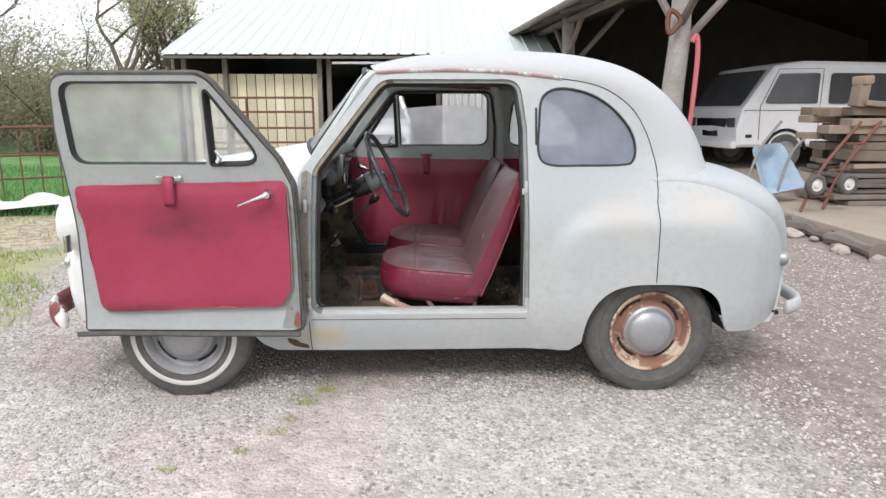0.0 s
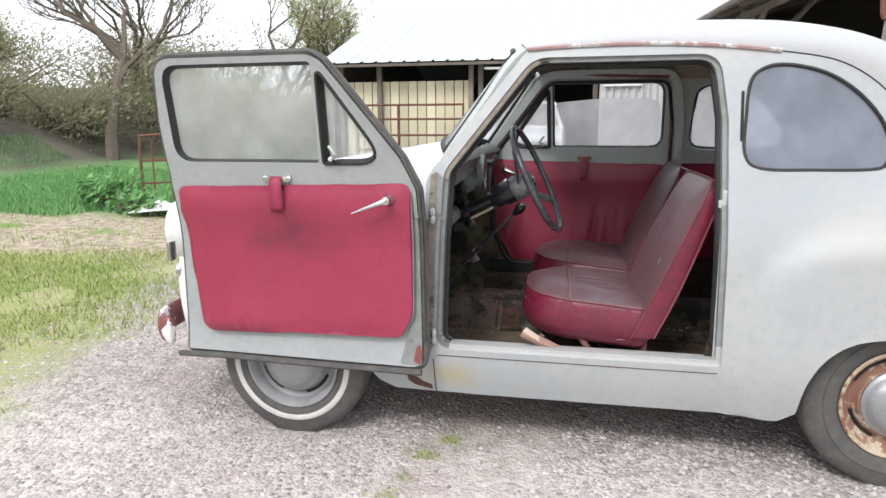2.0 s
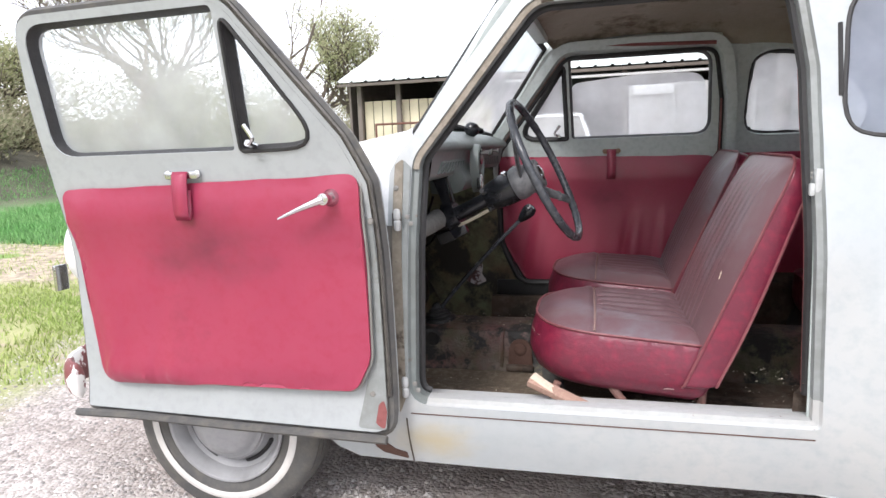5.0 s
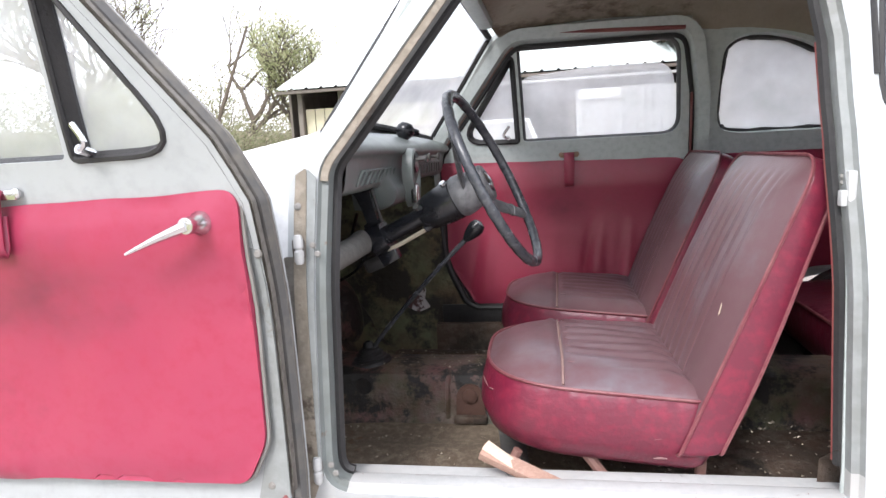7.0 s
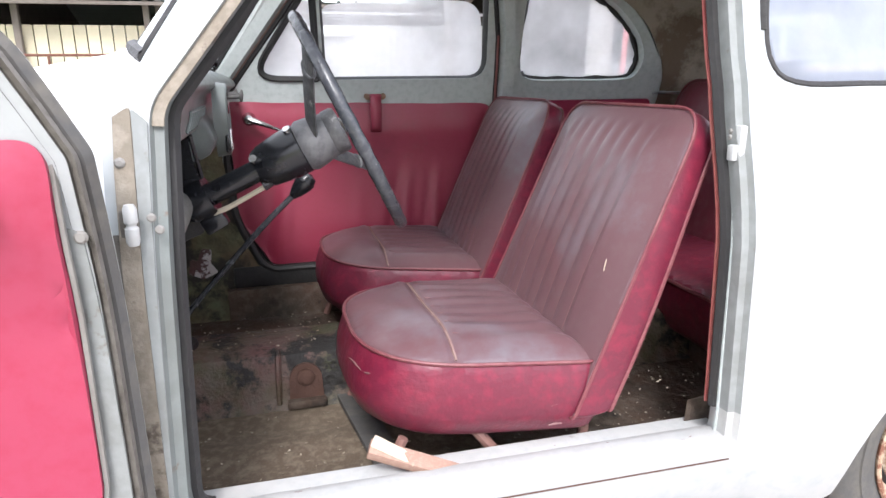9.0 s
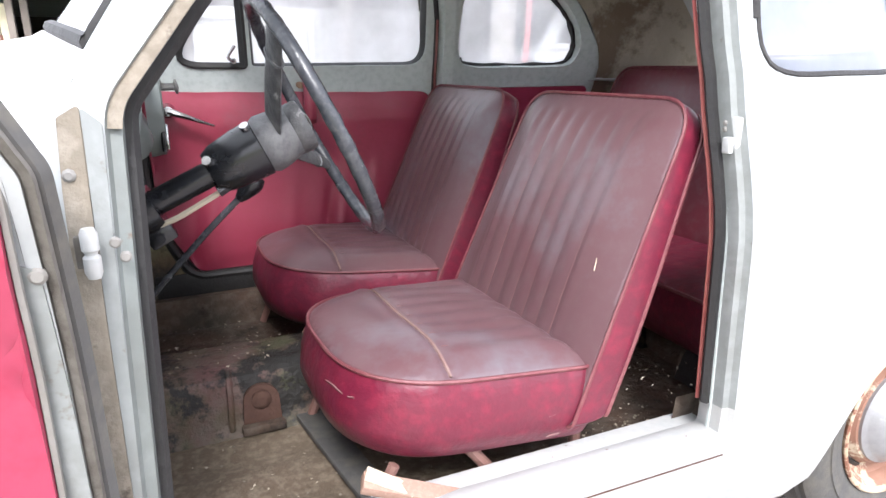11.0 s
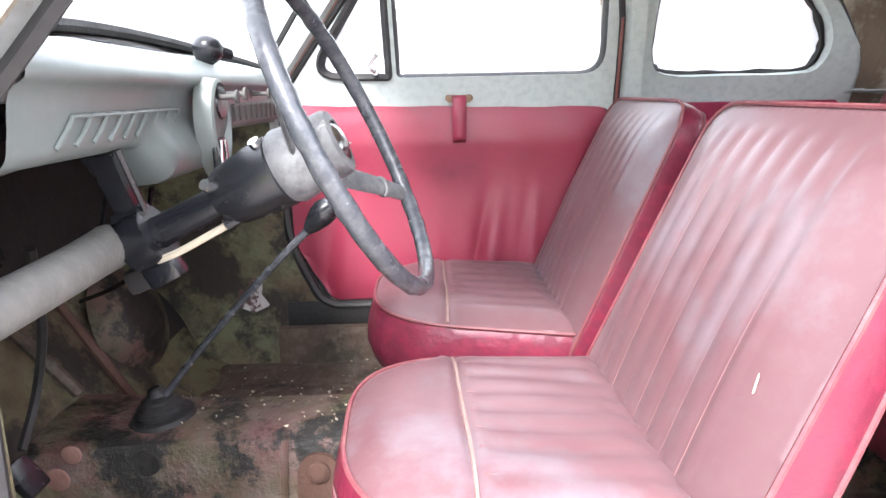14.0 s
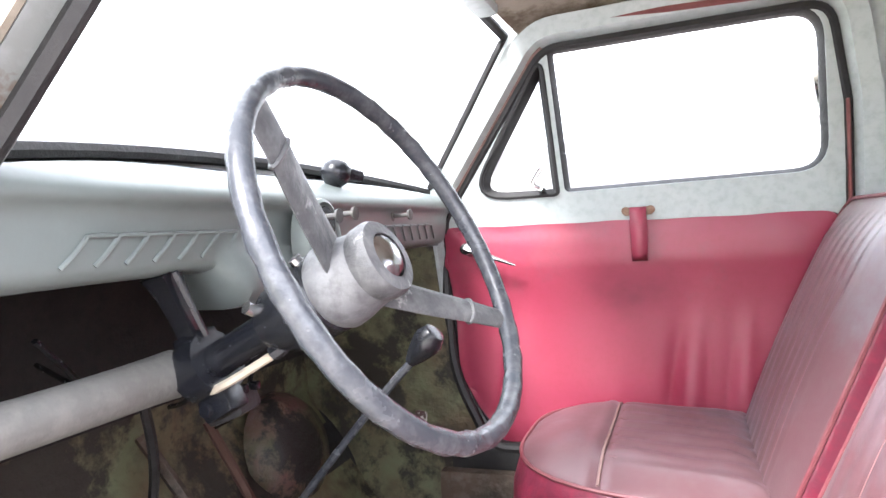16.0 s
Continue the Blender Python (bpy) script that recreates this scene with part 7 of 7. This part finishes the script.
def make_tree(name, at, height, seed, leaf_mat, leaf_n, spread=0.5, girth=0.16, label="", leaf_size=0.05, levels=4, twigs=3):
    rnd = random.Random(seed)
    tree = root(name, at, label=label, category="tree")
    bm, tips = B(), []

    def grow(p, d, length, r, level):
        pts, q = [p], p
        for k in range(4):
            d = (d + Vector((rnd.gauss(0, 0.16), rnd.gauss(0, 0.16), rnd.gauss(0, 0.10) + 0.03))).normalized()
            q = q + d * length / 4
            pts.append(q)
            if level >= 2:
                tips.append(q)
        tube(bm, pts, [r * (1 - 0.13 * k) for k in range(5)], 7 if level == 0 else 5 if level < 3 else 3)
        if level < levels:
            for k in range((twigs if level > 1 else 3) if level else 5):
                s = pts[rnd.choice((2, 3, 4, 4))]
                a = Vector((rnd.gauss(0, 1), rnd.gauss(0, 1), rnd.uniform(-0.1, 0.9))).normalized()
                grow(s, (d * (1 - spread) + a * (spread + 0.15)).normalized(), length * rnd.uniform(0.55, 0.82), r * 0.52, level + 1)

    grow(Vector(at) - Vector((0, 0, 0.1)), Vector((rnd.gauss(0, 0.06), rnd.gauss(0, 0.06), 1)), height * 0.36, girth, 0)
    part("trunk", bm, BARK, tree)
    bm = B()
    leaves(bm, [rnd.choice(tips) for _ in range(leaf_n)], leaf_size, rnd, 0.16)
    part("crown", bm, leaf_mat, tree, smooth=False)


def make_bush(at, size, seed, mat, n, label, leaf=0.06):
    rnd = random.Random(seed)
    bush = root("bush", at, label=label, category="bush")
    bm, tips = B(), []
    for k in range(26):
        d = Vector((rnd.gauss(0, 0.5) * size[0], rnd.gauss(0, 0.5) * size[1], size[2] * rnd.uniform(0.5, 1.0)))
        p = Vector(at) + Vector((rnd.gauss(0, 0.25) * size[0], rnd.gauss(0, 0.25) * size[1], 0))
        pts = [p, p + d * 0.4 + Vector((rnd.gauss(0, 0.1), 0, 0)), p + d * 0.75, p + d]
        tube(bm, pts, [0.03, 0.02, 0.014, 0.006], 4)
        tips += [pts[1].lerp(pts[3], rnd.random()) for _ in range(6)] + [pts[3], p + d * 0.2]
    part("stem", bm, BARK, bush)
    bm = B()
    leaves(bm, [rnd.choice(tips) for _ in range(n)], leaf, rnd, 0.22 * min(size))
    part("foliage", bm, mat, bush, smooth=False)


make_tree("tree", (-12.0, 12.4, ground_z(-12, 12.4)), 9.0, 3, LEAF, 3200, 0.40, 0.19, "tall budding tree with mossy bare limbs", 0.032, 5, 4)
make_tree("tree", (-9.5, 16.5, 0), 7.0, 8, LEAF, 7000, 0.5, 0.16, "budding tree behind the barn", 0.038, 4, 4)
make_tree("tree", (-7.2, 17.5, 0), 6.2, 12, LEAF, 7000, 0.5, 0.16, "budding tree behind the barn", 0.038, 4, 4)
make_tree("tree", (-14.5, 17.0, ground_z(-14.5, 17.0)), 7.5, 21, LEAF, 6500, 0.5, 0.15, "leafing tree in the hedge", 0.042, 4, 4)
make_tree("tree", (-18.0, 14.0, ground_z(-18, 14)), 3.6, 22, LEAF, 6500, 0.5, 0.15, "leafing tree in the hedge", 0.042, 4, 4)
make_tree("tree", (-16.5, 9.0, ground_z(-16.5, 9.0)), 3.2, 25, LEAF, 6500, 0.5, 0.15, "leafing tree in the hedge", 0.042, 4, 4)
for k, (x, y, w, h) in enumerate(((-13.5, 15.5, 2.6, 2.6), (-17.0, 12.0, 2.8, 2.2), (-10.2, 15.0, 1.8, 2.4), (-8.0, 14.6, 1.6, 2.0), (-20, 9, 3, 2.6), (-15, 19, 3, 2.6), (-11.5, 19, 3, 2.8), (-22, 16, 4, 2.2), (-26, 22, 5, 2.6), (-13.6, 12.8, 1.8, 1.1), (-14.6, 10.2, 1.8, 0.9), (-16.0, 12.6, 2.0, 1.2), (-17, 22, 4, 2.6), (-13, 24, 4, 3.0), (-9.5, 25, 3.5, 3.2))):
    make_bush((x, y, ground_z(x, y)), (w, w * 0.8, h), 40 + k, BUSHLEAF, 7000, "dense twiggy hedge bush", 0.052)
make_bush((-6.3, 5.0, 0), (0.32, 0.3, 0.40), 61, LUSH, 800, "leafy green weeds beside the gate", 0.05)
make_bush((-5.5, 4.6, 0), (0.25, 0.25, 0.24), 62, LUSH, 500, "leafy green weeds beside the gate", 0.05)
# trees and hedge on the far side of the yard, behind the way in
for k, (x, y) in enumerate(((-9, -17), (-4, -20), (2, -18), (7, -21), (12, -16), (-14, -13))):
    make_tree("tree", (x, y, 0), 7.5, 70 + k, BUSHLEAF, 2600, 0.5, 0.2, "leafy hedge tree across the yard", 0.12, 3)

# grass blades and stones
rnd = random.Random(9)
bm_v, bm_f = [], []


def blade(x, y, h, w):
    a = rnd.uniform(0, 6.28)
    dx, dy = math.cos(a) * w, math.sin(a) * w
    lx, ly = rnd.gauss(0, h * 0.4), rnd.gauss(0, h * 0.4)
    z = ground_z(x, y)
    k = len(bm_v)
    bm_v.extend([(x - dx, y - dy, z), (x + dx, y + dy, z), (x + lx, y + ly, z + h)])
    bm_f.append((k, k + 1, k + 2))


count = 0
while count < 60000:
    x, y = rnd.uniform(-9, -2.2), rnd.uniform(-1.5, 4.4)
    g = -x - 2.3 - 0.30 * y + 0.9 * (noise.noise((x * 0.9, y * 0.9, 0)))
    bare = sstep(1.6, 2.5, y + 0.8 * noise.noise((x, y, 2)))
    if g > 0.1 and rnd.random() < min(1, 0.25 + g) * (1 - 0.88 * bare) and (noise.noise((x * 1.3, y * 1.3, 4)) > -0.35 or rnd.random() < 0.2):
        blade(x, y, rnd.uniform(0.02, 0.05), 0.004)
        count += 1
for cx, cy, n, s in ((-0.49, -0.72, 120, 0.035), (-0.55, -0.98, 60, 0.025), (-0.87, -1.25, 50, 0.02), (-0.42, -0.60, 130, 0.03), (-0.52, -0.88, 40, 0.02), (-0.64, -1.13, 40, 0.02)):
    for _ in range(n):
        blade(cx + rnd.gauss(0, s), cy + rnd.gauss(0, s * 0.7), rnd.uniform(0.008, 0.025), 0.002)
me = bpy.data.meshes.new("grass")
me.from_pydata(bm_v, [], bm_f)
me.materials.append(GRASS)
tagged(new("grass", me), "rough spring grass and small tufts in the gravel", "grass", "", "stuff")
bm_v, bm_f = [], []
for _ in range(45000):
    x, y = rnd.uniform(-13.5, -3.6), 4.0 + 7.5 * rnd.random() ** 1.3
    if y + noise.noise((x, y, 2)) > 4.5:
        blade(x, y, rnd.uniform(0.05, 0.13), 0.008)
me = bpy.data.meshes.new("lush_grass")
me.from_pydata(bm_v, [], bm_f)
me.materials.append(LUSH)
tagged(new("lush_grass", me), "deep green meadow grass below the trees", "grass", "", "stuff")
sv, sf = [], []
ico = ((0, 0, 0.6), (0.9, 0, 0), (0.2, 0.8, 0), (-0.8, 0.4, 0), (-0.6, -0.7, 0), (0.4, -0.85, 0))
for _ in range(60000):
    r = rnd.random() ** 0.6
    x, y = rnd.uniform(-3.0, 3.6), -3.4 + 6.0 * r
    if rnd.random() < 0.35:
        x, y = rnd.uniform(-1.6, 1.8), rnd.uniform(-2.4, -0.4)
    if abs(x - 0.28 * y + 0.12) < 0.22 and rnd.random() < 0.75:
        continue
    s = rnd.choice((0.003, 0.004, 0.005, 0.006, 0.008, 0.012))
    a, k = rnd.uniform(0, 6.28), len(sv)
    ca, sa, q = math.cos(a), math.sin(a), rnd.uniform(0.6, 1.2)
    sv.extend([(x + s * (ca * u - sa * v * q), y + s * (sa * u + ca * v * q), ground_z(x, y) + s * w) for u, v, w in ico])
    sf.extend([(k, k + 1 + j, k + 1 + (j + 1) % 5) for j in range(5)])
me = bpy.data.meshes.new("gravel")
me.from_pydata(sv, [], sf)
me.materials.append(material("gravel_stone", (0.42, 0.395, 0.375), 0.9, second=(0.31, 0.285, 0.265), scale=3, island=0.48, bump=0))
tagged(new("gravel", me), "loose pale gravel stones", "gravel", "", "stuff")
